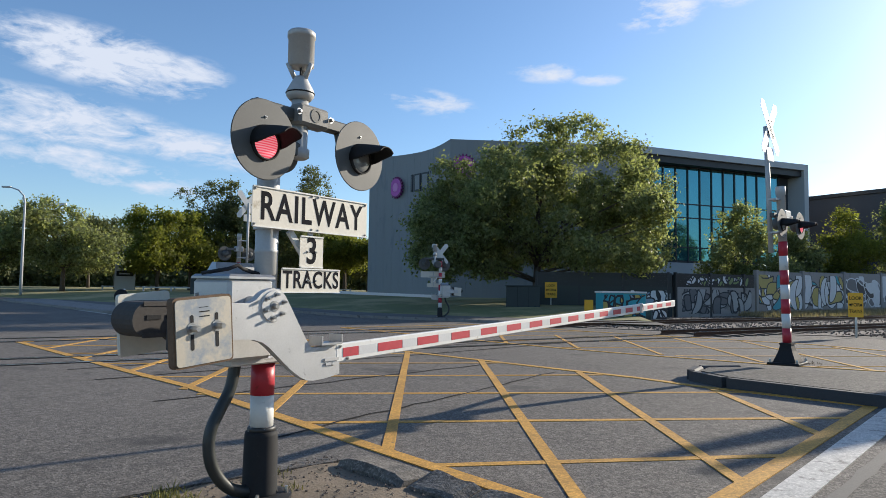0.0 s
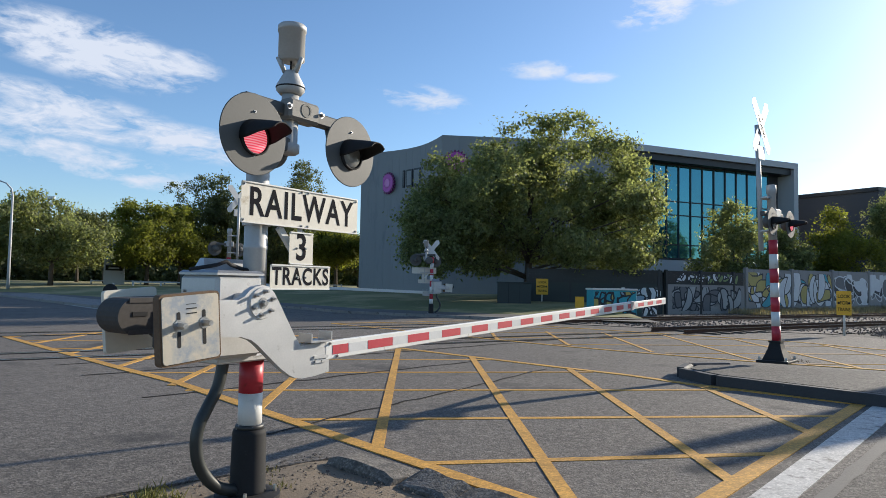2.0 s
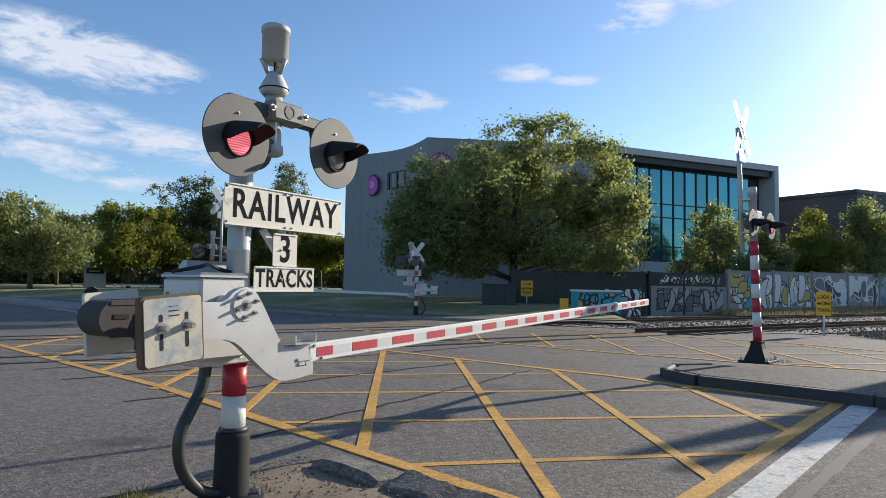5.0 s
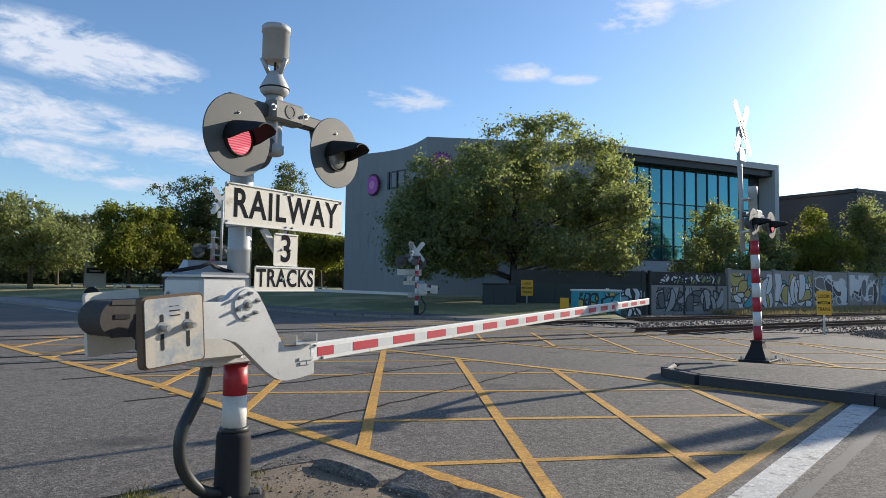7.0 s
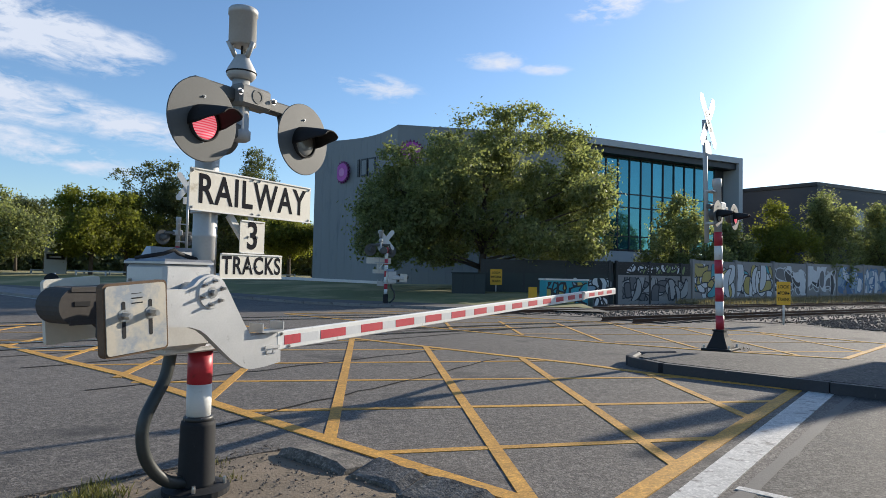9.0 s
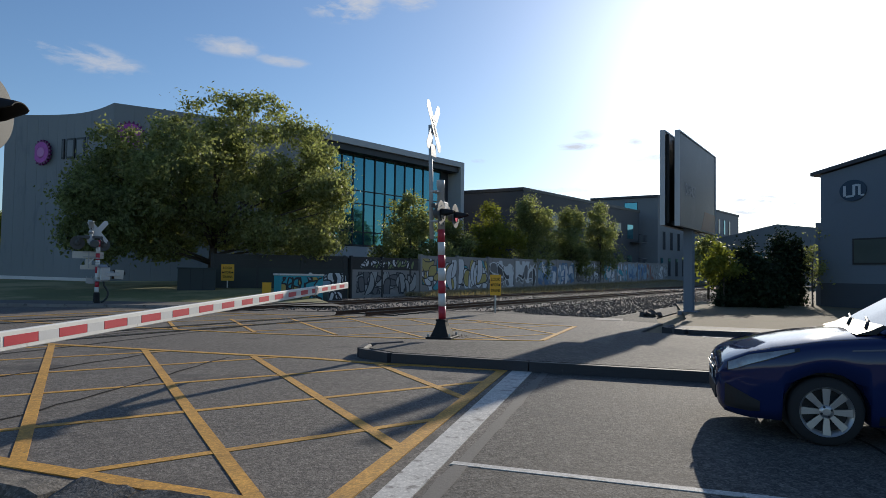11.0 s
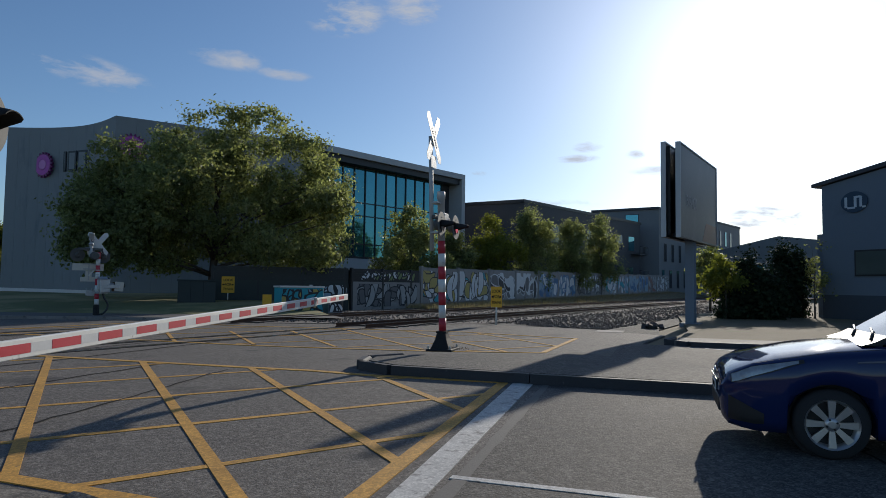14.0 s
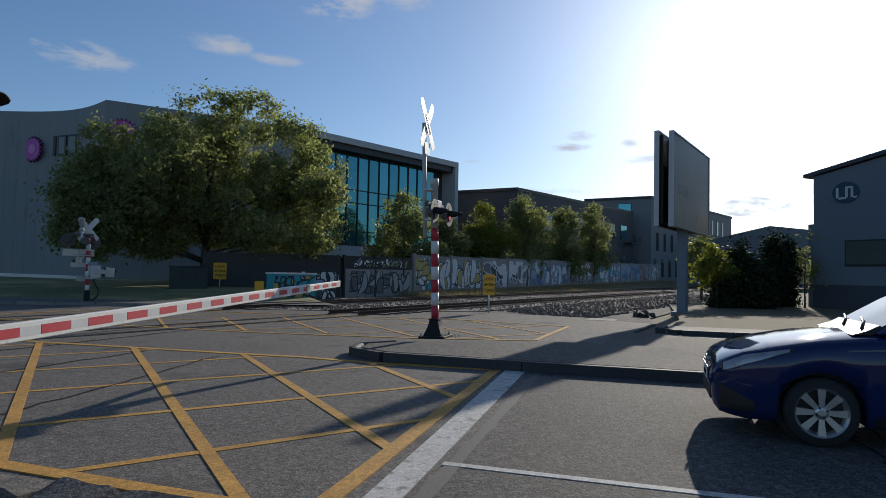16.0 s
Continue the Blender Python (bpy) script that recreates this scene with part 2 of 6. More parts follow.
SLEEPER = surface("sleeper", (0.12, 0.095, 0.075), 0.9, var=0.3, large=2, fine=30, bump=0.6, per_object=0.4)
CONC_WALL = surface("board_marked_concrete", (0.26, 0.27, 0.27), 0.8, var=0.08, large=0.35, fine=12, bump=0.2, dirt=(0.215, 0.228, 0.236), dirt_at=0.56, dirt_scale=0.5, stretch=(3.0, 3.0, 0.6))
CONC_PANEL = surface("fence_concrete", (0.30, 0.285, 0.265), 0.85, var=0.2, large=0.5, fine=18, bump=0.4, dirt=(0.17, 0.165, 0.155), dirt_at=0.55, dirt_scale=0.9, per_object=0.15)
LIGHT_CLAD = surface("pale_panel", (0.50, 0.50, 0.49), 0.55, var=0.06, large=0.4, fine=10, bump=0.05)
DARK_CLAD = surface("dark_cladding", (0.055, 0.058, 0.066), 0.6, var=0.15, large=0.4, fine=8, bump=0.1, stretch=(1, 1, 4))
GREY_CLAD = surface("grey_panel", (0.20, 0.21, 0.215), 0.7, var=0.1, large=0.3, fine=8, bump=0.1)
BLUE_GREY = surface("blue_grey_plaster", (0.17, 0.20, 0.235), 0.8, var=0.08, large=0.3, fine=20, bump=0.15, dirt=(0.14, 0.165, 0.2), dirt_at=0.6)
BLACK_FRAME = surface("black_frame", (0.022, 0.024, 0.026), 0.45, var=0.1, bump=0.05)
PALE_METAL = surface("galvanised_grey_paint", (0.45, 0.445, 0.425), 0.5, metal=0.1, var=0.12, large=5, fine=70, bump=0.1, dirt=(0.27, 0.25, 0.22), dirt_at=0.62, dirt_scale=11)
SILVER = surface("aluminium_paint", (0.53, 0.525, 0.51), 0.45, metal=0.3, var=0.12, large=6, fine=90, bump=0.15, dirt=(0.28, 0.27, 0.25), dirt_at=0.62, dirt_scale=10)
STEEL = surface("bolt_steel", (0.45, 0.44, 0.42), 0.35, metal=0.9, var=0.2, large=20, fine=100, bump=0.1)
GALV = surface("galvanised_steel", (0.38, 0.39, 0.40), 0.45, metal=0.8, var=0.15, large=10, fine=60, bump=0.1)
DISC = surface("grey_signal_disc", (0.088, 0.088, 0.081), 0.6, var=0.12, large=5, fine=80, bump=0.1, dirt=(0.085, 0.085, 0.078), dirt_at=0.6, dirt_scale=9)
DISC_BLACK = surface("black_paint_disc", (0.03, 0.03, 0.03), 0.5, var=0.15, large=8, fine=80, bump=0.1)
BLACK = surface("black_paint", (0.020, 0.020, 0.021), 0.72, spec=0.25, var=0.25, large=8, fine=70, bump=0.2, dirt=(0.06, 0.055, 0.05), dirt_at=0.64, dirt_scale=12)
WHITE = surface("white_paint", (0.70, 0.69, 0.65), 0.5, var=0.08, large=4, fine=60, bump=0.1, dirt=(0.42, 0.39, 0.33), dirt_at=0.64, dirt_scale=9)
WHITE_SIGN = surface("weathered_white_sign", (0.62, 0.58, 0.49), 0.55, var=0.1, large=3, fine=50, bump=0.08, dirt=(0.42, 0.36, 0.26), dirt_at=0.62, dirt_scale=6)
RED = surface("red_band", (0.46, 0.030, 0.048), 0.45, var=0.14, large=5, fine=60, bump=0.1, dirt=(0.26, 0.03, 0.03), dirt_at=0.62, dirt_scale=10)
LETTER = surface("black_lettering", (0.014, 0.014, 0.018), 0.9, spec=0.1, var=0.2, large=10, fine=60, bump=0)
WEIGHT = surface("rust_streaked_weight", (0.50, 0.45, 0.36), 0.6, metal=0.1, var=0.12, large=4, fine=40, bump=0.15, dirt=(0.27, 0.30, 0.33), dirt_at=0.49, dirt_scale=3.2)
RUSTY = surface("rusty_cast_iron", (0.062, 0.055, 0.049), 0.8, metal=0.2, var=0.35, large=6, fine=40, bump=0.4, dirt=(0.12, 0.06, 0.035), dirt_at=0.63, dirt_scale=12)
HOSE = surface("black_ribbed_hose", (0.028, 0.032, 0.030), 0.45, var=0.2, large=10, fine=60, bump=0.1)
SIGN_YELLOW = surface("yellow_sign", (0.80, 0.42, 0.02), 0.5, var=0.1, large=4, fine=40, bump=0.05, dirt=(0.40, 0.20, 0.03), dirt_at=0.63, dirt_scale=8)
MAGENTA = surface("magenta_emblem", (0.42, 0.05, 0.36), 0.4, var=0.3, large=0.8, fine=8, bump=0.05)
MAGENTA_DARK = surface("dark_magenta_rim", (0.16, 0.015, 0.12), 0.4, var=0.2, large=2, fine=10, bump=0)
LEAF = surface("broad_leaf", (0.206, 0.222, 0.110), 0.5, var=0.25, large=0.4, fine=4, bump=0, island=0.75, trans=0.6, spec=0.2)
LEAF_DARK = surface("dark_leaf", (0.115, 0.125, 0.055), 0.6, var=0.25, large=0.4, fine=4, bump=0, island=0.5, trans=0.45, spec=0.25)
LEAF_LIME = surface("lime_leaf", (0.165, 0.175, 0.036), 0.55, var=0.25, large=0.4, fine=4, bump=0, island=0.5, trans=0.55, spec=0.2)
CONIFER = surface("conifer_leaf", (0.022, 0.034, 0.015), 0.7, var=0.3, large=1, fine=6, bump=0, island=0.8, trans=0.1, spec=0.2)
BARK = surface("bark", (0.085, 0.068, 0.052), 0.9, var=0.3, large=3, fine=25, bump=0.8)
GLASS_BLUE = surface("teal_window_glass", (0.095, 0.29, 0.345), 0.04, metal=0.8, var=0.08, large=0.5, fine=3, bump=0, spec=0.9, per_object=0.25)
GLASS_DARK = surface("dark_window_glass", (0.03, 0.035, 0.045), 0.08, var=0.1, large=1, fine=3, bump=0, spec=0.8, per_object=0.3)
TEAL_PAINT = surface("dark_green_cabinet_paint", (0.03, 0.038, 0.036), 0.6, var=0.15, large=3, fine=30, bump=0.1)


# ---- building helpers ----
class Shape:
    """Collects solids in one mesh."""

    def __init__(self):
        self.v, self.f, self.smooth = [], [], []

    def add(self, verts, faces, m=None, smooth=False):
        k = len(self.v)
        self.v += [tuple(m @ Vector(p)) if m else tuple(p) for p in verts]
        self.f += [tuple(k + i for i in f) for f in faces]
        self.smooth += [smooth] * len(faces)
        return self

    def box(self, x0, x1, y0, y1, z0, z1, m=None, bevel=0.0):
        if not bevel:
            vs = [(x, y, z) for z in (z0, z1) for x, y in ((x0, y0), (x1, y0), (x1, y1), (x0, y1))]
            return self.add(vs, [(3, 2, 1, 0), (4, 5, 6, 7), (0, 1, 5, 4), (1, 2, 6, 5), (2, 3, 7, 6), (3, 0, 4, 7)], m)
        b = bevel
        rings = []
        for z, s in ((z0, b), (z0 + b, 0), (z1 - b, 0), (z1, b)):
            rings.append([(x0 + s + b * (s == 0), y0 + s, z), (x1 - s - b * (s == 0), y0 + s, z), (x1 - s, y0 + s + b * (s == 0), z), (x1 - s, y1 - s - b * (s == 0), z),
                          (x1 - s - b * (s == 0), y1 - s, z), (x0 + s + b * (s == 0), y1 - s, z), (x0 + s, y1 - s - b * (s == 0), z), (x0 + s, y0 + s + b * (s == 0), z)])
        return self.loft(rings, m)

    def loft(self, rings, m=None, smooth=False, caps=True, closed=True):
        n = len(rings[0])
        vs = [p for r in rings for p in r]
        fs = []
        for i in range(len(rings) - 1):
            for j in range(n if closed else n - 1):
                a, b = i * n + j, i * n + (j + 1) % n
                fs.append((a, b, b + n, a + n))
        k = len(self.f)
        self.add(vs, fs, m, smooth)
        if caps:
            base = len(self.v) - len(vs)
            self.f += [tuple(base + i for i in reversed(range(n))), tuple(base + len(vs) - n + i for i in range(n))]
            self.smooth += [False, False]
        return self

    def lathe(self, profile, m=None, seg=24, smooth=True, caps=True):
        rings = [[(r * math.cos(2 * math.pi * i / seg), r * math.sin(2 * math.pi * i / seg), z) for i in range(seg)] for r, z in profile]
        return self.loft(rings, m, smooth, caps)

    def rod(self, a, b, r, r2=None, seg=12, m=None):
        a, b = Vector(a), Vector(b)
        q = (b - a).to_track_quat("Z", "Y").to_matrix().to_4x4()
        t = Matrix.Translation(a) @ q
        return self.lathe([(r, 0), (r if r2 is None else r2, (b - a).length)], (m @ t) if m else t, seg)

    def tube(self, pts, radii, seg=10, m=None):
        rings = []
        pts = [Vector(p) for p in pts]
        for i, p in enumerate(pts):
            d = (pts[min(i + 1, len(pts) - 1)] - pts[max(i - 1, 0)]).normalized()
            e1 = d.cross(Vector((0.31, 0.93, 0.19))).normalized()
            e2 = d.cross(e1)
            r = radii[i] if isinstance(radii, (list, tuple)) else radii
            rings.append([p + e1 * (r * math.cos(2 * math.pi * k / seg)) + e2 * (r * math.sin(2 * math.pi * k / seg)) for k in range(seg)])
        return self.loft(rings, m, True)

    def prism(self, outline, z0, z1, m=None):
        """A flat outline (x, y), counter-clockwise, made thick from z0 to z1."""
        return self.loft([[(x, y, z0) for x, y in outline], [(x, y, z1) for x, y in outline]], m)

    def mesh(self, name, material):
        me = bpy.data.meshes.new(name)
        me.from_pydata(self.v, [], self.f)
        me.polygons.foreach_set("use_smooth", self.smooth)
        me.materials.append(material)
        me.update()
        return me


def part(name, shape, material, parent=None, label="", m=None):
    ob = new(name, shape.mesh(name, material) if isinstance(shape, Shape) else shape)
    if parent:
        ob.parent = parent
    if m:
        ob.matrix_basis = m
    if label:
        ob["label"] = label
    return ob


def thing(name, m, label, category, group=""):
    return tagged(put_at(new(name), m), label, category, group)


def put_at(ob, m):
    ob.matrix_basis = m
    return ob


def setting(name, shape, material, label="", category=""):
    return tagged(new(name, shape.mesh(name, material)), label, category, kind="structure")


def words(text, size, depth=0.002, spacing=1.0, squeeze=1.0):
    """Block letters as a mesh in the x-y plane, centred, standing up along y."""
    cu = bpy.data.curves.new("text", "FONT")
    cu.body, cu.size, cu.extrude, cu.align_x, cu.align_y, cu.space_character = text, size, depth, "CENTER", "CENTER", spacing
    cu.offset = size * 0.018
    ob = bpy.data.objects.new("text", cu)
    scene.collection.objects.link(ob)
    bpy.context.view_layer.update()
    me = bpy.data.meshes.new_from_object(ob.evaluated_get(bpy.context.evaluated_depsgraph_get()))
    bpy.data.objects.remove(ob)
    me.transform(Matrix.Diagonal((squeeze, 1, 1, 1)))
    return me


def lettering(text, size, material, parent, m, depth=0.002, spacing=1.0, squeeze=1.0, name="lettering"):
    me = words(text, size, depth, spacing, squeeze)
    me.materials.clear()
    me.materials.append(material)
    ob = new(name, me)
    ob.parent, ob.matrix_basis = parent, m
    return ob


def smooth_line(pts, steps=5):
    """A curve that glides through the points."""
    pts = [Vector(p) for p in pts]
    out = []
    for i in range(len(pts) - 1):
        a, b, c, d = pts[max(i - 1, 0)], pts[i], pts[i + 1], pts[min(i + 2, len(pts) - 1)]
        for k in range(steps):
            t = k / steps
            out.append(0.5 * (2 * b + (c - a) * t + (2 * a - 5 * b + 4 * c - d) * t * t + (3 * b - a - 3 * c + d) * t ** 3))
    return out + [pts[-1]]


# the road's own axes: u along the road, v across it
TH = radians(43.78)
ROAD_U, ROAD_V = Vector((-math.sin(TH), math.cos(TH), 0)), Vector((math.cos(TH), math.sin(TH), 0))
# the railway's axes: s along the tracks, m across them
RAIL_S, RAIL_M = Vector((0.859, 0.512, 0)), Vector((-0.512, 0.859, 0))


def rd(u, v, z=0.0):
    p = ROAD_U * u + ROAD_V * v
    return (p.x, p.y, z)


def rw(s, m, z=0.0):
    p = RAIL_S * s + RAIL_M * m
    return (p.x, p.y, z)


def polar(az, dist, z=0.0):
    return (-math.sin(radians(az)) * dist, math.cos(radians(az)) * dist, z)


def slab(outline, z0, z1):
    """A flat slab on the ground over world points (x, y), either way round."""
    pts = [(p[0], p[1]) for p in outline]
    area = sum(a[0] * b[1] - b[0] * a[1] for a, b in zip(pts, pts[1:] + pts[:1]))
    return Shape().prism(pts if area > 0 else pts[::-1], z0, z1)

# ---- ground, road, railway ----
rng = random.Random(7)
setting("ground", Shape().box(-1500, 1500, -600, 2400, -0.5, -0.06), DRY_GRASS, "dry summer grass and bare earth", "ground")
setting("road", slab([rd(-70, 3.25), rd(4.55, 3.3), rd(4.75, 1.6), rd(5.4, -40), rd(60, -40), rd(130, -10), rd(150, 16), rd(60, 18.2), rd(34, 18.2), rd(24, 17.7), rd(17, 20.4), rd(12.5, 21.0), (9.6, 23.6), (12.9, 21.5),
                      (14.3, 18.7), (15.1, 16.5), (15.5, 14.9), rd(0.6, 17.85), rd(-70, 17.85)], -0.3, 0.0), ASPHALT, "worn dark grey asphalt road", "road")
# paler, older strips of seal
setting("road_patch", slab([rd(1.1, 10.5), rd(1.1, 17.75), rd(-60, 17.75), rd(-60, 10.5)], -0.02, 0.004), ASPHALT_OLD, "paler worn asphalt of the far lanes", "road")
setting("road_patch_near", slab([rd(1.45, 3.0), rd(1.65, 10.0), rd(-60, 10.0), rd(-60, 3.0)], -0.02, 0.003), ASPHALT_OLD, "paler coarse asphalt before the stop line", "road")
setting("footpath", slab([rd(-0.2, 17.93), rd(-0.35, 19.3), rd(-70, 19.3), rd(-70, 17.93)], -0.2, 0.11), PATH_MAT, "grey asphalt footpath", "pavement")


def strip(a, b, w, z0=-0.003, z1=0.008):
    """A painted stripe between two ground points."""
    a, b = Vector(a), Vector(b)
    d = (b - a).normalized()
    s = Vector((-d.y, d.x, 0)) * w / 2
    return slab([a - s, b - s, b + s, a + s], z0, z1)


def clip(a, b, poly):
    """The part of a line inside a convex outline given counter-clockwise."""
    t0, t1 = 0.0, 1.0
    d = (b[0] - a[0], b[1] - a[1])
    for p, q in zip(poly, poly[1:] + poly[:1]):
        e = (q[0] - p[0], q[1] - p[1])
        n = (-e[1], e[0])
        den = n[0] * d[0] + n[1] * d[1]
        num = n[0] * (p[0] - a[0]) + n[1] * (p[1] - a[1])
        if abs(den) < 1e-9:
            continue
        t = num / den
        if den > 0:
            t0 = max(t0, t)
        else:
            t1 = min(t1, t)
    return None if t1 - t0 < 0.02 else ((a[0] + d[0] * t0, a[1] + d[1] * t0, 0), (a[0] + d[0] * t1, a[1] + d[1] * t1, 0))


def box_marking(label, corners, field, long_lines, cross_lines, z, thin=1.0):
    """An outlined box of hatch lines; the lines end at the plain four-sided field."""
    mark = tagged(new("box_marking"), label, "road marking", kind="structure")
    poly = [tuple(c[:2]) for c in field]
    area = sum(a[0] * b[1] - b[0] * a[1] for a, b in zip(poly, poly[1:] + poly[:1]))
    poly = poly if area > 0 else poly[::-1]
    for a, b in zip(corners, corners[1:] + corners[:1]):
        part("edge_line", strip(a, b, 0.15 * thin, z1=z + 0.002), YELLOW_LINE, mark)
    for i, (a, b) in enumerate(long_lines):
        c = clip(a, b, poly)
        if c:
            part("hatch_line", strip(*c, 0.115 * thin, z1=z), YELLOW_LINE, mark)
    for a, b in cross_lines:
        c = clip(a, b, poly)
        if c:
            part("hatch_line", strip(*c, 0.10 * thin, z1=z - 0.0025), YELLOW_LINE, mark)


# hatch lines: where each one starts near the camera and where it ends
longs = [((3.62, 2.0, 0), (3.95, 9.85, 0)), ((2.20, 2.0, 0), (2.36, 13.0, 0)), ((0.97, 2.0, 0), (0.70, 14.5, 0)), ((-0.38, 2.0, 0), (-0.88, 17.0, 0)), ((-1.80, 3.6, 0), (-2.46, 16.8, 0)),
         ((-3.34, 5.5, 0), (-4.12, 17.3, 0)), ((-4.85, 6.0, 0), (-5.62, 18.5, 0)), ((-6.60, 7.0, 0), (-7.30, 21.0, 0)), ((-8.3, 8.0, 0), (-8.95, 22.0, 0))]
crosses = [((-20, y - 20 * k, 0), (20, y + 20 * k, 0)) for y, k in ((3.7, 0.15), (5.37, 0.155), (7.10, 0.112), (8.97, 0.105), (10.74, 0.135), (12.5, 0.13), (14.2, 0.12), (15.9, 0.12), (17.6, 0.12), (19.3, 0.12))]
box_marking("yellow hatched keep-clear box on asphalt", [rd(1.93, 3.53), rd(2.30, 9.76), rd(4.4, 9.64), rd(5.6, 9.75), rd(6.8, 9.66), rd(8.9, 9.57), rd(11.1, 9.48), rd(18.6, 9.2), rd(18.2, 3.5), rd(11.2, 3.70), rd(9.2, 3.80), rd(4.5, 3.62)],
            [rd(1.93, 3.60), rd(2.30, 9.70), rd(18.6, 9.3), rd(18.2, 3.68)], longs, crosses, 0.008)
longs2 = [((8.0 - 1.6 * k + (0.0, 0.07, 0.02)[min(k, 2)] + 0.3 * (k < -0.5), 12.1 + 0.9 * max(0, k), 0), (8.72 - 1.75 * k, 20.4, 0)) for k in range(-1, 9)]
crosses2 = [((-20, y - 20 * 0.112, 0), (30, y + 30 * 0.112, 0)) for y in [12.0 + 1.9 * k for k in range(-3, 12)]]
box_marking("yellow hatched keep-clear box on the far lanes", [rd(2.55, 14.44), rd(2.39, 18.84), rd(6.0, 19.8), rd(13.0, 18.9), rd(17.5, 18.6), rd(18.6, 13.0), rd(10.7, 13.04), rd(9.1, 13.06), rd(7.1, 13.3), rd(5.0, 13.66)],
            [rd(2.55, 14.40), rd(2.39, 18.84), rd(6.0, 19.7), rd(13.0, 18.9), rd(17.5, 18.6), rd(18.6, 13.05), rd(10.7, 13.08)], longs2, crosses2, 0.010, 0.8)

line = tagged(new("stop_line"), "broad worn white stop line", "road marking", kind="structure")
part("paint", slab([rd(1.69, 2.9), rd(2.16, 9.86), rd(1.86, 9.88), rd(1.46, 2.9)], -0.003, 0.009), WHITE_LINE, line)
line = tagged(new("lane_line"), "thin white lane line", "road marking", kind="structure")
part("paint", strip(rd(1.52, 4.83), rd(-25, 4.85), 0.085, z1=0.0085), WHITE_LINE, line)
line = tagged(new("lane_line"), "thin white edge line along the far lanes", "road marking", kind="structure")
part("paint", strip(rd(-2.2, 16.6), rd(-30, 16.6), 0.1, z1=0.009), WHITE_LINE, line)
part("arc", strip(rd(-2.2, 16.6), rd(-0.9, 17.25), 0.1, z1=0.0085), WHITE_LINE, line)
line = tagged(new("lane_line"), "white centre line leading away", "road marking", kind="structure")
part("paint", strip(rd(21, 9.3), rd(44, 9.9), 0.11, z1=0.009), WHITE_LINE, line)
part("paint", strip(rd(21, 3.4), rd(60, 3.4), 0.11, z1=0.009), WHITE_LINE, line)

# tar joints and cracks across the seal
for i, (a, b, w) in enumerate([(rd(1.36, 3), rd(1.66, 9.86), 0.15), (rd(-1.9, 4.2), rd(-1.7, 7.3), 0.05), (rd(-2.2, 6), rd(-1.6, 9.5), 0.04), (rd(5.6, 3), rd(6.9, 9.3), 0.05),
                               (rd(8.2, 3), rd(8.4, 9.3), 0.07), (rd(10.6, 3), rd(10.3, 17), 0.09), (rd(12.1, 3), rd(11.4, 17), 0.07)]):
    crack = Shape()
    A, B = Vector(a), Vector(b)
    d = (B - A).normalized()
    nrm = Vector((-d.y, d.x, 0))
    pts = [A + (B - A) * k / 24 + nrm * (noise.noise((k * 0.7, i * 9.1, 0)) * (0.09 if i else 0.012)) for k in range(25)]
    vs, fs = [], []
    for k, p in enumerate(pts):
        ww = w * (0.6 + 0.7 * abs(noise.noise((k * 1.3, i, 4))))
        vs += [tuple(p + nrm * ww / 2 + Vector((0, 0, 0.0065))), tuple(p - nrm * ww / 2 + Vector((0, 0, 0.0065)))]
    crack.add(vs, [(2 * k, 2 * k + 1, 2 * k + 3, 2 * k + 2) for k in range(24)])
    setting("road_seam", crack, TARSEAM if i else SMOOTH_SEAL, "dark tar-filled seam in the asphalt", "seam")


# kerbs: separate stones along a line
def kerb_run(name, pts, width, height, material, label, length=1.0, drop=False):
    run = tagged(new(name), label, "kerb", kind="structure")
    for a, b in zip(pts, pts[1:]):
        a, b = Vector(a), Vector(b)
        n = max(1, round((b - a).length / length))
        d = (b - a) / n
        ang = math.atan2(d.y, d.x)
        L = d.length
        me = None
        for k in range(n):
            if me is None:
                prof = [(-0.0, -0.2), (width, -0.2), (width, height), (0.05, height), (0.015, height - 0.03), (0, 0)]
                sh = Shape().loft([[(x, y, z) for y, z in prof] for x in (0.006, L - 0.006)])
                me = sh.mesh("kerb_stone", material)
            ob = part("kerb_stone", me, material, run)
            ob.matrix_basis = Matrix.Translation(a + d * k + Vector((0, 0, rng.uniform(-0.006, 0.004)))) @ Matrix.Rotation(ang + rng.uniform(-0.004, 0.004), 4, "Z")
    return run


# traffic island with a rounded nose
ISL = [rd(-70, 9.98), rd(-10, 9.98), rd(1.9, 9.94), rd(4.2, 10.02), rd(4.83, 10.40), rd(4.95, 10.95), rd(4.6, 11.5), rd(2.0, 13.0), rd(-10, 13.1), rd(-70, 13.1)]
setting("traffic_island", slab(ISL, -0.2, 0.148), ASPHALT_OLD, "asphalt traffic island with a dark kerb", "traffic island")
kerb_run("island_kerb", [rd(-2 * k, 9.92) if k else rd(1.9, 9.88) for k in range(8, -1, -1)] + [rd(4.15, 9.93), rd(4.84, 10.30), rd(5.02, 10.95), rd(4.64, 11.58)], 0.16, 0.158, KERB_DARK,
         "dark kerb of the traffic island", 4.0)
scribble = tagged(new("chalk_mark"), "white crayon figures on the dark kerb", "marking", kind="structure")
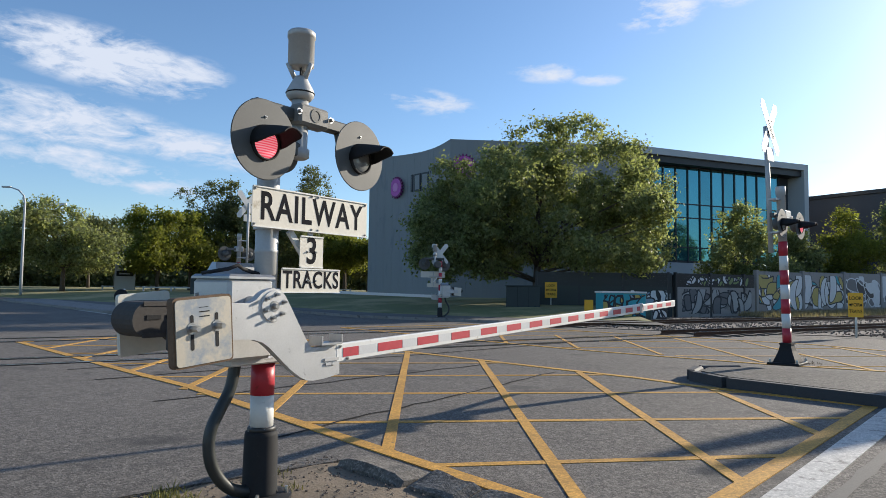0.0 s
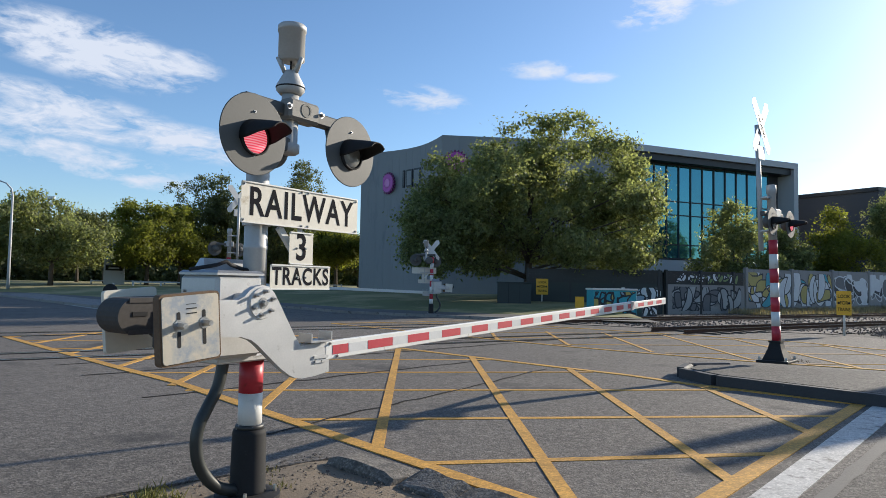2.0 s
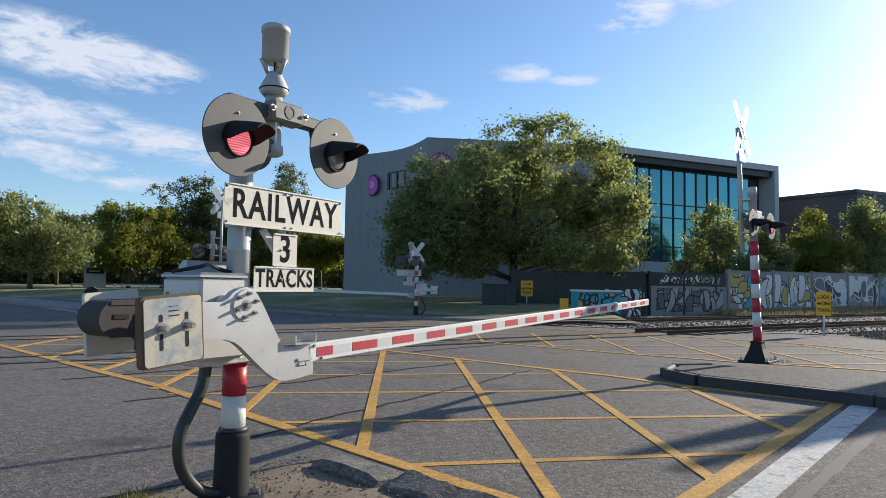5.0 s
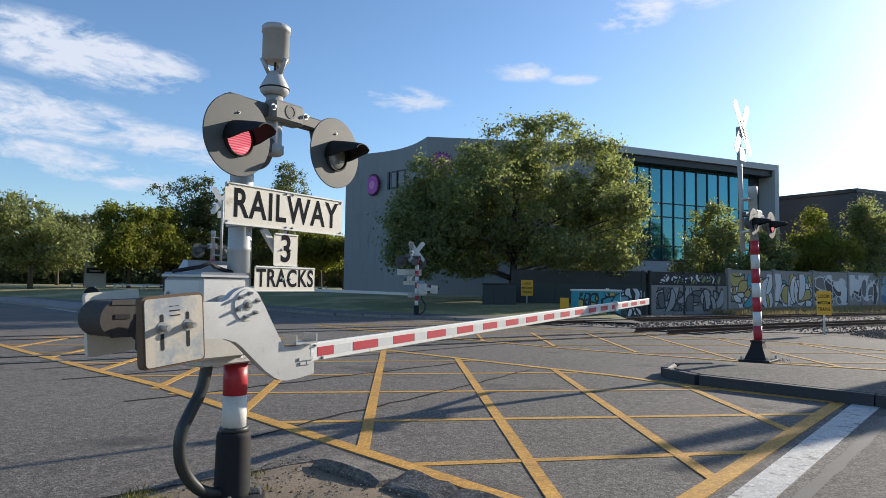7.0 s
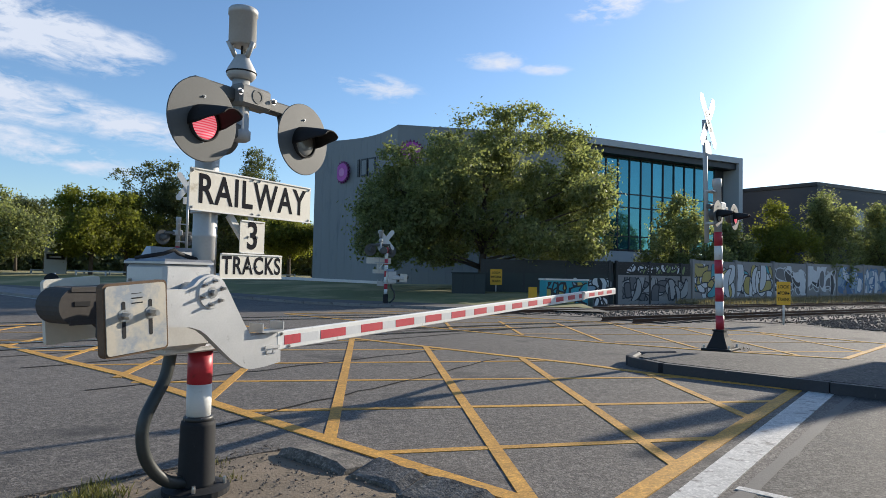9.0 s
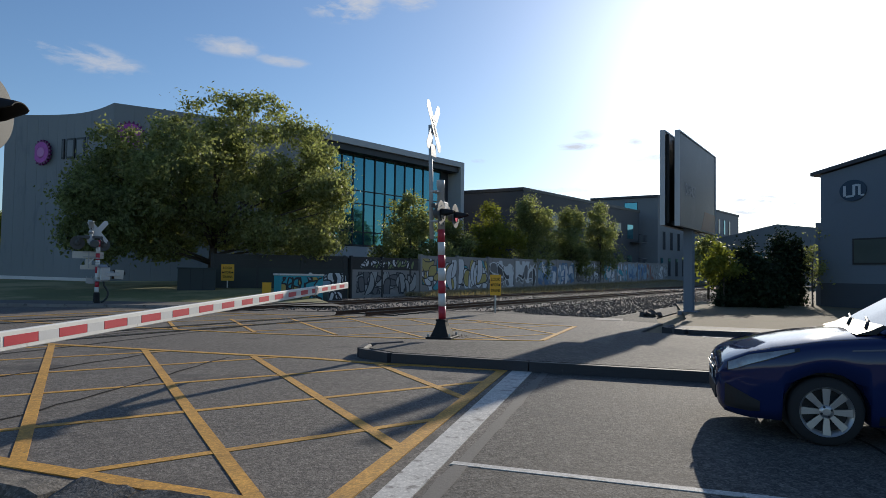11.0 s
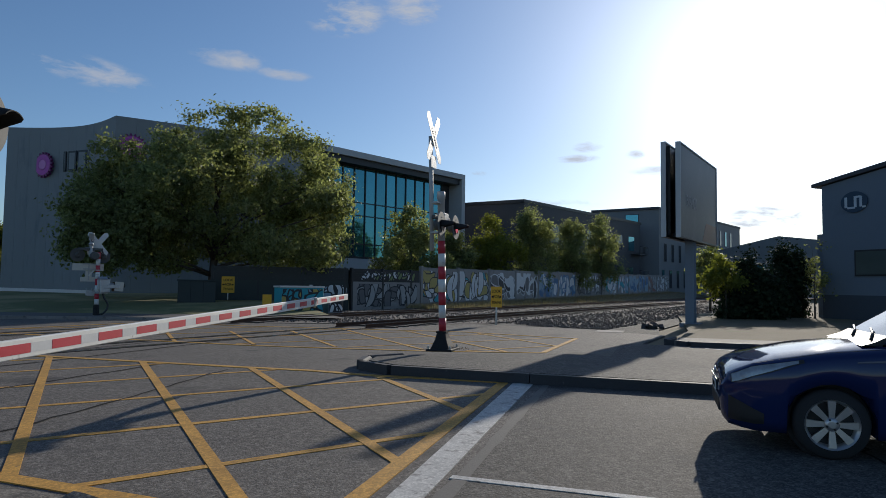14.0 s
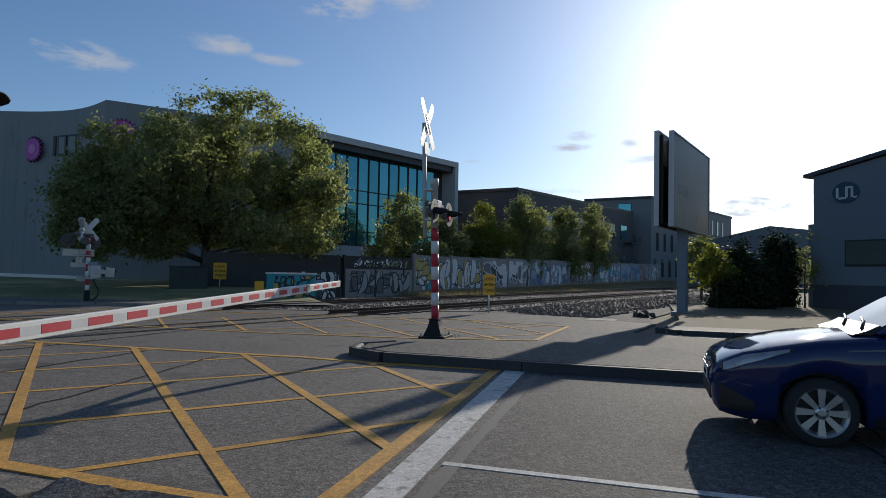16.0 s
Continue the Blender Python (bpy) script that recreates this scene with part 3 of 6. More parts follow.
for k, (u, h, lean) in enumerate([(1.45, 0.09, 0), (1.12, 0.085, 0.2), (0.98, 0.08, -0.3), (0.86, 0.07, 0.2), (0.70, 0.08, 0), (-0.75, 0.07, 0.1), (-0.9, 0.06, -0.2), (-2.4, 0.08, 0), (-2.5, 0.05, 0.1)]):
    s = Shape().box(-0.008, 0.008, -0.002, 0.004, -h / 2, h / 2, Matrix.Translation(rd(u, 9.885 + 0.018 * (1.9 - u if u < 1.9 else 0), 0.078)) @ Matrix.Rotation(TH + math.pi / 2, 4, "Z") @ Matrix.Rotation(lean, 4, "Y"))
    part("stroke", s, WHITE_LINE, scribble)
kerb_run("far_kerb", [rd(-60, 17.8), rd(-0.6, 17.8), rd(-0.1, 18.3), rd(-0.3, 19.3)], 0.15, 0.13, KERB_DARK, "kerb at the edge of the far footpath, coloured dark for its shaded face", 1.2)

# near verge: earth and a worn kerb by the signal post
verge = Shape()
nu, nv = 70, 40
for i in range(nu + 1):
    for j in range(nv + 1):
        u, v = 4.85 - 10.5 * i / nu, 3.3 - 8.0 * j / nv
        rim = min(1.0, i / 3.0) * min(1.0, j / 2.0)
        z = -0.03 + 0.04 * rim + 0.022 * noise.noise((u * 2.1, v * 2.1, 2)) * rim + 0.012 * noise.noise((u * 7, v * 7, 5)) * rim
        verge.v.append(rd(u + 0.16 * noise.noise((v * 1.7, 3, 1)) * (i < 3), v, z))
for i in range(nu):
    for j in range(nv):
        a = i * (nv + 1) + j
        verge.f.append((a, a + 1, a + nv + 2, a + nv + 1))
        verge.smooth.append(True)
setting("verge", verge, DIRT, "dry earth and gravel round the signal post", "ground")
bits = Shape()
for k in range(2600):
    u, v, r = 4.7 - 4.2 * rng.random() ** 1.3, 3.2 - 3.2 * rng.random(), rng.uniform(0.004, 0.014)
    c = Vector(rd(u, v, 0.012 + 0.02 * noise.noise((u * 2.1, v * 2.1, 2))))
    vs = [tuple(c + Vector((x * r * rng.uniform(0.6, 1.3), y * r * rng.uniform(0.6, 1.3), z * r * 0.7))) for x, y, z in ((1, 0, 0), (-1, 0, 0), (0, 1, 0), (0, -1, 0), (0, 0, 1), (0, 0, -1))]
    bits.add(vs, [(0, 2, 4), (2, 1, 4), (1, 3, 4), (3, 0, 4), (2, 0, 5), (1, 2, 5), (3, 1, 5), (0, 3, 5)])
tagged(new("gravel", bits.mesh("gravel", STONE)), "loose gravel on the dry earth", "gravel", kind="stuff")
blades = Shape()
for k in range(2400):
    tuft = k // 30
    rt = random.Random(tuft)
    u, v = (4.5 - 3.6 * rt.random(), 2.95 - 2.6 * rt.random() ** 0.8) if tuft > 14 else (4.35 + rt.uniform(-0.15, 0.2), 1.55 + rt.uniform(-0.25, 0.25))
    c = Vector(rd(u + rng.gauss(0, 0.05), v + rng.gauss(0, 0.05), 0.02))
    h, a = rng.uniform(0.02, 0.06 if tuft > 14 else 0.09), rng.random() * 6.28
    lean = Vector((math.cos(a), math.sin(a), 0)) * h * rng.uniform(0.2, 0.9)
    s_ = Vector((-math.sin(a), math.cos(a), 0)) * 0.004
    blades.add([tuple(c - s_), tuple(c + s_), tuple(c + lean * 0.5 + Vector((0, 0, h * 0.6)) + s_ * 0.7), tuple(c + lean + Vector((0, 0, h)))], [(0, 1, 2), (0, 2, 3)])
tagged(new("weeds", blades.mesh("weeds", surface("weed_blade", (0.16, 0.15, 0.05), 0.8, var=0.2, large=2, island=0.8, bump=0, trans=0.3))), "sparse dry weeds and grass tufts", "grass", kind="stuff")
near = tagged(new("near_kerb"), "broken old concrete kerb stones along the near edge", "kerb", kind="structure")
u0 = 4.45
for k in range(22):
    L = rng.uniform(0.45, 0.95)
    n_, w_ = 7, rng.uniform(0.26, 0.33)
    tilt = rng.uniform(-0.02, 0.03)
    rings_ = []
    for i in range(n_ + 1):
        x = L * i / n_
        e = 0.035 if i in (0, n_) else 0.0
        q = [noise.noise((k * 3.1 + x * 4, j * 2.7, 1.0)) * 0.028 for j in range(6)]
        rings_.append([(x + q[4] * 0.6, -0.02 + q[0], -0.15), (x, 0.0 + q[1], 0.03 - e), (x, 0.03 + q[2], 0.062 + tilt + q[3] * 0.5 - e), (x, w_ - 0.04 + q[3], 0.062 - tilt + q[2] * 0.5 - e), (x, w_ + q[4], 0.02 - e), (x, w_ + q[5], -0.15)])
    m_ = Matrix.Translation(rd(u0, 3.36, 0.004)) @ Matrix.Rotation(TH - math.pi / 2 + rng.uniform(-0.03, 0.03), 4, "Z") @ Matrix.Diagonal((1, -1, 1, 1))
    part("kerb_stone", Shape().loft([[tuple(p) for p in r] for r in rings_]), KERB_OLD, near, m=m_)
    u0 -= L + 0.02

# lawns and path over the road on the far side
inner = [rd(12.0, 23.5), rd(17.2, 20.5), rd(24, 17.9), rd(34, 18.4), (-17.6, 37.2, 0), (-30, 46.8, 0), (-60, 63, 0), (-160, 110, 0)]
way = Vector((0.05, 1, 0))
rings = [[Vector(p) + Vector((0, 0, 0.11)) for p in inner], [Vector(p) + way * 2.6 + Vector((0, 0, 0.12)) for p in inner]]
setting("far_footpath", Shape().loft([[tuple(p) for p in r] for r in rings], caps=False, closed=False), PATH_MAT, "grey footpath on the far side of the road", "pavement")
rings = [[Vector(p) + way * off + Vector((0, 0, z)) for p in inner] for off, z in ((2.55, 0.115), (9, 0.45), (16, 0.62), (300, 0.7))]
setting("lawn", Shape().loft([[tuple(p) for p in r] for r in rings], caps=False, closed=False, smooth=True), GRASS, "mown lawn with dry straw patches, toned pale as sunlit strips", "lawn")
kerb_run("road_kerb", [Vector(p) - way * 0.15 for p in inner[1:7]], 0.16, 0.12, KERB, "pale concrete kerb of the far footpath", 1.5)
setting("median", slab([rd(32, 10.3), rd(33, 9.7), rd(55, 9.6), rd(55, 12.4), rd(33, 12.2)], -0.1, 0.13), KERB, "pale concrete median island", "traffic island")

setting("gravel_yard", slab([rw(22.2, 11.85), rw(75, 11.85), rw(75, 7.5), rw(33, 7.0), (21.2, 19.6), (17.6, 17.2), (15.6, 15.2), (15.0, 16.5), (14.2, 18.7), (12.7, 21.5)], -0.2, -0.012), GRAVEL, "dark gravel beside the railway", "gravel")
setting("dry_verge", slab([rd(-0.35, 19.3), rd(-0.7, 23.3), (20.8, 19.0), (26.5, 24.6), (38.0, 29.5), (46, 12), rd(-45, 34), rd(-45, 19.3)], -0.3, 0.07), DRY_GRASS, "dry trodden grass beside the footpath", "ground")
# railway
bal = [rw(22.4, 11.8, 0), rw(230, 11.8, 0), rw(230, 23.2, 0), rw(15.6, 23.2, 0), rw(17.0, 18, 0), rw(19.5, 14.3, 0)]
setting("ballast_bed", slab(bal, -0.3, 0.02), BALLAST, "crushed stone railway ballast", "ballast")
setting("ballast_bed_far", slab([rw(-12, 12.3), rw(-12, 21), rw(-120, 21), rw(-120, 12.3)], -0.3, -0.03), BALLAST, "railway ballast beyond the road", "ballast")
stones = Shape()
for k in range(9000):
    s, m_ = 17 + 75 * rng.random() ** 1.8, rng.uniform(11.6, 22.9)
    if 0.974 * s + 0.225 * m_ < 21.4 + (3.2 if m_ < 14 else 0):
        continue
    r = rng.uniform(0.025, 0.058)
    c = Vector(rw(s, m_, 0.02 + r * 0.4))
    e = Euler((rng.random() * 6, rng.random() * 6, rng.random() * 6)).to_matrix()
    vs = [tuple(c + e @ Vector((x * r * rng.uniform(0.6, 1.2), y * r * rng.uniform(0.6, 1.2), z * r * 0.8))) for x, y, z in ((1, 0, 0), (-1, 0, 0), (0, 1, 0), (0, -1, 0), (0, 0, 1), (0, 0, -1))]
    stones.add(vs, [(0, 2, 4), (2, 1, 4), (1, 3, 4), (3, 0, 4), (2, 0, 5), (1, 2, 5), (3, 1, 5), (0, 3, 5)])
for k in range(7000):
    s, m_ = 22.5 + 40 * rng.random() ** 1.6, rng.uniform(7.2, 12.0)
    if Vector(rw(s, m_)).x < 14.0 + 0.9 * rng.random():
        continue
    r = rng.uniform(0.02, 0.055)
    c = Vector(rw(s, m_, -0.012 + r * 0.35))
    e = Euler((rng.random() * 6, rng.random() * 6, rng.random() * 6)).to_matrix()
    vs = [tuple(c + e @ Vector((x * r * rng.uniform(0.6, 1.2), y * r * rng.uniform(0.6, 1.2), z * r * 0.8))) for x, y, z in ((1, 0, 0), (-1, 0, 0), (0, 1, 0), (0, -1, 0), (0, 0, 1), (0, 0, -1))]
    stones.add(vs, [(0, 2, 4), (2, 1, 4), (1, 3, 4), (3, 0, 4), (2, 0, 5), (1, 2, 5), (3, 1, 5), (0, 3, 5)])
tagged(new("ballast_stones", stones.mesh("ballast_stones", STONE)), "loose crushed ballast stones", "ballast", kind="stuff")
for centre in (14.05, 19.2):
    track = tagged(new("railway_track"), "narrow-gauge railway track with worn shiny rail heads", "railway track", "tracks", "structure")
    for side in (-0.535, 0.535):
        m_ = centre + side
        s0 = (20.2 - 0.225 * m_) / 0.974 - 0.5
        prof = [(-0.065, 0.02), (0.065, 0.02), (0.06, 0.035), (0.012, 0.05), (0.012, 0.11), (0.035, 0.12), (0.035, 0.148), (-0.035, 0.148), (-0.035, 0.12), (-0.012, 0.11), (-0.012, 0.05), (-0.06, 0.035)]
        part("rail", Shape().loft([[rw(s, m_ + a, b) for a, b in prof] for s in (s0, s0 + 30, 230)]), RAIL_RUST, track)
        part("rail_head", Shape().loft([[rw(s, m_ + a, b) for a, b in ((-0.03, 0.147), (0.03, 0.147), (0.03, 0.152), (-0.03, 0.152))] for s in (s0, s0 + 30, 230)]), RAIL_TOP, track)
        part("street_rail", Shape().loft([[rw(s, m_ + a, b) for a, b in ((-0.035, -0.02), (0.035, -0.02), (0.035, 0.013), (-0.035, 0.013))] for s in (-40, s0)]), RAIL_TOP, track)
        part("flangeway", Shape().loft([[rw(s, m_ + a, b) for a, b in ((-0.13, -0.02), (0.13, -0.02), (0.13, 0.0105), (-0.13, 0.0105))] for s in (-12, s0 + 0.3)]), TARSEAM, track)
    sl = Shape().box(-0.11, 0.11, -1.05, 1.05, -0.02, 0.05, bevel=0.012).mesh("sleeper", SLEEPER)
    for k in range(110):
        part("sleeper", sl, SLEEPER, track, m=Matrix.Translation(rw((20.8 - 0.225 * centre) / 0.974 + 0.65 * k, centre, 0.0)) @ Matrix.Rotation(math.atan2(RAIL_S.y, RAIL_S.x) + rng.uniform(-0.02, 0.02), 4, "Z"))


# ---- buildings ----
WALL_BASE, ROOF = 0.3, 13.3


def wall_run(a, b, z0, z1, thick):
    """An upright slab between two ground points, its outer face on the line."""
    a, b = Vector((a[0], a[1], 0)), Vector((b[0], b[1], 0))
    d = (b - a).normalized()
    n = Vector((-d.y, d.x, 0)) * thick
    return slab([a, b, b + n, a + n], z0, z1)


office = thing("office_building", pose(0, 0, 0), "three-storey office with a board-marked concrete wall and a teal glass front", "building")
# concrete wall towards the road, bowed slightly inwards, in tall cast strips
A, B, C = Vector((-7.0, 60.3, 0)), Vector((0.4, 51.9, 0)), Vector((15.4, 53.3, 0))
E_ = Vector((33.9, 60.8, 0))
wall_me = {}
for name, p, q, n, bow in (("concrete_panel", A, B, 14, 1.5), ("concrete_panel", B, C, 11, 0.0)):
    side = Vector((-(q - p).y, (q - p).x, 0)).normalized()
    pts = [p + (q - p) * k / n + side * bow * math.sin(math.pi * k / n) for k in range(n + 1)]
    for a, b in zip(pts, pts[1:]):
        d = (b - a).normalized() * 0.005
        top = ROOF
        part(name, wall_run(a + d, b - d, WALL_BASE, top, 0.35), CONC_WALL, office, "grey board-marked concrete")
part("core", slab([A + Vector((0.5, 0.45, 0)), (A + B) / 2 + Vector((1.75, 1.55, 0)), B + Vector((0.1, 0.5, 0)), C + Vector((-1.6, 3.2, 0)), E_ + Vector((-3.4, 3.4, 0)), E_ + Vector((-6, 16, 0)), A + Vector((6, 16, 0))], WALL_BASE, ROOF - 0.35), DARK_CLAD, office)
# glass front in a pale frame
fd = (E_ - C).normalized()
fn = Vector((fd.y, -fd.x, 0))                        # outwards
FL = (E_ - C).length
fm = Matrix.Translation(C) @ Matrix.Rotation(math.atan2(fd.y, fd.x), 4, "Z")


def front(x0, x1, y0, y1, z0, z1, bevel=0.0):
    return Shape().box(x0, x1, y0, y1, z0, z1, fm, bevel)


part("roof_slab", front(-1.0, FL, -0.2, 2.6, ROOF - 0.55, ROOF), LIGHT_CLAD, office, "pale roof edge panel")
part("roof_soffit", front(-1.0, FL - 0.6, 0.1, 2.6, ROOF - 1.1, ROOF - 0.55), BLACK_FRAME, office)
part("end_fin", front(FL - 0.55, FL, -0.2, 2.6, 2.7, ROOF - 0.55), LIGHT_CLAD, office, "pale end panel")
part("end_wall", front(FL - 2.4, FL - 0.55, 1.6, 2.3, 3.8, ROOF - 1.1), DARK_CLAD, office)
part("floor_slab", front(-1.0, FL, -0.2, 2.6, 2.75, 3.75), LIGHT_CLAD, office, "pale floor edge panel")
part("lower_wall", front(0.0, FL - 1, 2.3, 2.6, WALL_BASE, 2.75), DARK_CLAD, office)
z_rows = [3.95, 5.15, 7.75, 8.95, 12.15]
cols = 13
x_end = FL - 2.4
for c in range(cols):
    for z0, z1 in zip(z_rows, z_rows[1:]):
        x0, x1 = x_end * c / cols, x_end * (c + 1) / cols
        part("window_pane", front(x0 + 0.03, x1 - 0.03, 1.1 + rng.uniform(-0.004, 0.004), 1.13, z0 + 0.03, z1 - 0.03), GLASS_BLUE, office)
for c in range(cols + 1):
    part("mullion", front(x_end * c / cols - 0.04, x_end * c / cols + 0.04, 1.0, 1.2, 3.75, 12.2), BLACK_FRAME, office)
for z in z_rows:
    part("transom", front(0, x_end, 1.02, 1.19, z - 0.045, z + 0.045), BLACK_FRAME, office)
# emblem and name panel on the concrete: plain shapes
wd = (B - A).normalized()
wn = Vector((wd.y, -wd.x, 0))


def on_wall(s, z, out):
    """A frame on the concrete wall: x along it, y up, z outwards."""
    bow = 1.5 * math.sin(math.pi * s / (B - A).length)
    p = A + wd * s - wn * bow + wn * out
    return Matrix.Translation((p.x, p.y, z)) @ Matrix(((wd.x, 0, wn.x), (wd.y, 0, wn.y), (0, 1, 0))).to_4x4()


def toothed(r, teeth=20, depth=0.17):
    pts = []
    for k in range(teeth * 4):
        a = 2 * math.pi * k / (teeth * 4)
        rr = r * (1 - depth * (1 if k % 4 in (0, 3) else 0))
        pts.append((rr * math.cos(a), rr * math.sin(a)))
    return pts


emblem = thing("emblem_sign", on_wall(2.85, 10.35, 0.0), "round magenta toothed emblem on the concrete wall", "sign")
part("disc", Shape().prism(toothed(1.0), 0.02, 0.20), MAGENTA_DARK, emblem)
part("face", Shape().lathe([(0.8, 0.19), (0.8, 0.215)], seg=32, smooth=False), MAGENTA, emblem)
part("petal", Shape().lathe([(0.42, 0.214), (0.35, 0.235)], seg=20), surface("pale_magenta", (0.6, 0.2, 0.5), 0.4), emblem)
name_panel = thing("name_sign", on_wall(6.0, 10.6, 0.0), "row of dark raised bars mounted on the concrete wall", "sign")
for x, w in ((-1.42, 0.26), (-0.62, 0.85), (0.42, 0.95), (1.48, 0.85)):
    part("bar", Shape().box(x - w / 2, x + w / 2, -0.78, 0.78, 0.02, 0.16, bevel=0.02), surface("dark_bronze", (0.05, 0.055, 0.06), 0.4, metal=0.5), name_panel)
    part("bar_inset", Shape().box(x - w / 2 + 0.14, x + w / 2 - 0.14 if w > 0.4 else x - w / 2 + 0.16, -0.62, 0.62, 0.161, 0.17), CONC_WALL, name_panel)
emblem2 = copy_thing(emblem, Matrix.Translation((1.5, 51.9, 11.1)) @ Matrix(((1, 0, 0.09), (0.09, 0, -1), (0, 1, 0))).to_4x4())


def block(name, label, corners, z0, z1, wall_mat, roof_mat):
    """A plain building over four ground corners, first two on the seen side."""
    b = thing(name, pose(0, 0, 0), label, "building")
    part("wall", slab(corners, z0, z1), wall_mat, b)
    c = sum((Vector((p[0], p[1], 0)) for p in corners), Vector()) / len(corners)
    part("roof", slab([c + (Vector((p[0], p[1], 0)) - c) * 1.012 for p in corners], z1, z1 + 0.35), roof_mat, b)
    return b


def face_frame(a, b):
    a, b = Vector((a[0], a[1], 0)), Vector((b[0], b[1], 0))
    d = (b - a).normalized()
    return Matrix.Translation(a) @ Matrix.Rotation(math.atan2(d.y, d.x), 4, "Z"), (b - a).length


def window(parent, fmx, x0, x1, z0, z1, glass=None, depth=0.05):
    w = part("window", Shape().box(x0 - 0.08, x1 + 0.08, -depth, 0.06, z0 - 0.08, z1 + 0.08, fmx), BLACK_FRAME, parent)
    part("pane", Shape().box(x0, x1, -depth - 0.012, -depth + 0.01, z0, z1, fmx), glass or GLASS_DARK, w)
    return w


# dark flat-roofed hall
hall = block("dark_hall", "dark grey flat-roofed commercial hall", [(36.2, 68.1), (41.2, 60.0), (70, 72), (62.5, 85)], 0.2, 10.8, DARK_CLAD, BLACK_FRAME)
hm, hl = face_frame((41.2, 60.0), (70, 72))
for x in (5.6, 10.0, 14.4, 18.8, 23.0, 27.0):
    window(hall, hm, x, x + 1.9, 6.8, 8.8, GLASS_BLUE if x in (10.0, 27.0) else None)
for x in (23.5, 27):
    window(hall, hm, x, x + 1.4, 2.6, 4.4)
# grey apartment block with outside stairs
flats = block("apartment_block", "three-storey grey panel apartment block with narrow windows", [(68.2, 80.6), (73.2, 71.5), (110, 86.5), (102, 102)], 0.2, 13.3, GREY_CLAD, DARK_CLAD)
gm, gl = face_frame((73.2, 71.5), (110, 86.5))
for k in range(12):
    for r, z in enumerate((1.6, 5.6, 9.4)):
        x = 1.1 + 2.95 * k + (0.9 if r == 1 else 0)
        window(flats, gm, x, x + 0.78, z, z + 2.6, GLASS_BLUE if (k + r) % 4 == 0 else None)
em, el_ = face_frame((68.2, 80.6), (73.2, 71.5))
for x, z, w, h in ((5.4, 9.8, 1.9, 2.8), (1.3, 9.8, 1.2, 2.8), (5.4, 2.0, 1.5, 2.4)):
    window(flats, em, x, x + w, z, z + h, GLASS_BLUE)
stair = thing("outside_stair", em, "steel outside staircase with rails on the end wall", "staircase")
for z in (2.6, 6.4):
    for y in (-1.5, -0.5):
        part("stringer", Shape().rod((1.2, y, z + 2.7), (5.6, y, z), 0.09, seg=6), GALV, stair)
        part("handrail", Shape().rod((1.2, y, z + 3.6), (5.6, y, z + 0.95), 0.05, seg=6), GALV, stair)
    for k in range(14):
        part("tread", Shape().box(1.2 + k * 0.32, 1.5 + k * 0.32, -1.5, -0.5, z + 2.66 - k * 0.193, z + 2.7 - k * 0.193), GALV, stair)
    part("landing", Shape().box(5.5, 8.0, -1.6, 0.0, z - 0.1, z), GALV, stair)
    for k in range(9):
        part("baluster", Shape().rod((5.6 + k * 0.29, -1.55, z), (5.6 + k * 0.29, -1.55, z + 1.0), 0.025, seg=5), GALV, stair)
    part("landing_rail", Shape().rod((5.5, -1.55, z + 1.0), (8.0, -1.55, z + 1.0), 0.04, seg=6), GALV, stair)
for x in (5.6, 7.9):
    part("post", Shape().rod((x, -1.55, 0), (x, -1.55, 7.4), 0.07, seg=6), GALV, stair)
# balcony stack between hall and flats
for z in (3.0, 6.4):
    bal = thing("balcony", pose(0, 0, 0), "dark steel balcony with rails on the hall", "balcony")
    part("deck", Shape().box(hl - 3.2, hl - 0.2, -1.3, 0.0, z - 0.15, z, hm), BLACK_FRAME, bal)
    for k in range(8):
        part("baluster", Shape().rod((hl - 3.2 + k * 0.42, -1.28, z), (hl - 3.2 + k * 0.42, -1.28, z + 1.0), 0.03, seg=5, m=hm), BLACK_FRAME, bal)
    part("rail", Shape().rod((hl - 3.2, -1.28, z + 1.0), (hl - 0.2, -1.28, z + 1.0), 0.04, seg=6, m=hm), BLACK_FRAME, bal)
# far low building with a shallow gable
far = thing("distant_hall", pose(0, 0, 0), "distant grey hall with a shallow pitched roof", "building")
fa, fb = Vector(polar(-50.0, 125)), Vector(polar(-60.5, 118))
dm, dl = face_frame(fa, fb)
part("wall", Shape().loft([[(0, y, 0.2), (dl, y, 0.2), (dl, y, 8.6), (dl * 0.45, y, 10.4), (0, y, 8.2)] for y in (0, 18)], dm), GREY_CLAD, far)
for k in range(9):
    window(far, dm, 2 + k * 2.4, 3.6 + k * 2.4, 4.2, 5.6, GLASS_BLUE)
# blue-grey workshop with a low-pitched roof and a round sign
shop = thing("workshop_building", pose(0, 0, 0), "blue-grey rendered workshop with a pitched roof edge", "building")
SA, SB = Vector((32.48, 20.64, 0)), Vector((31.5, 6.5, 0))
sm, sl_ = face_frame(SA, SB)
HA = 6.75
part("wall", Shape().loft([[(0, y, 0.0), (sl_, y, 0.0), (sl_, y, HA + 2.1), (0, y, HA)] for y in (0, 20)], sm), BLUE_GREY, shop)
part("roof", Shape().loft([[(-0.45, y, HA - 0.02), (sl_, y, HA + 2.16), (sl_, y, HA + 2.42), (-0.45, y, HA + 0.16)] for y in (-0.18, 20)], sm), DARK_CLAD, shop, "dark roof edge")
part("plinth", Shape().box(-0.02, sl_, -0.04, 0.0, 0.0, 1.25, sm), surface("dark_plinth", (0.075, 0.085, 0.10), 0.8, var=0.1), shop, "darker painted base band")
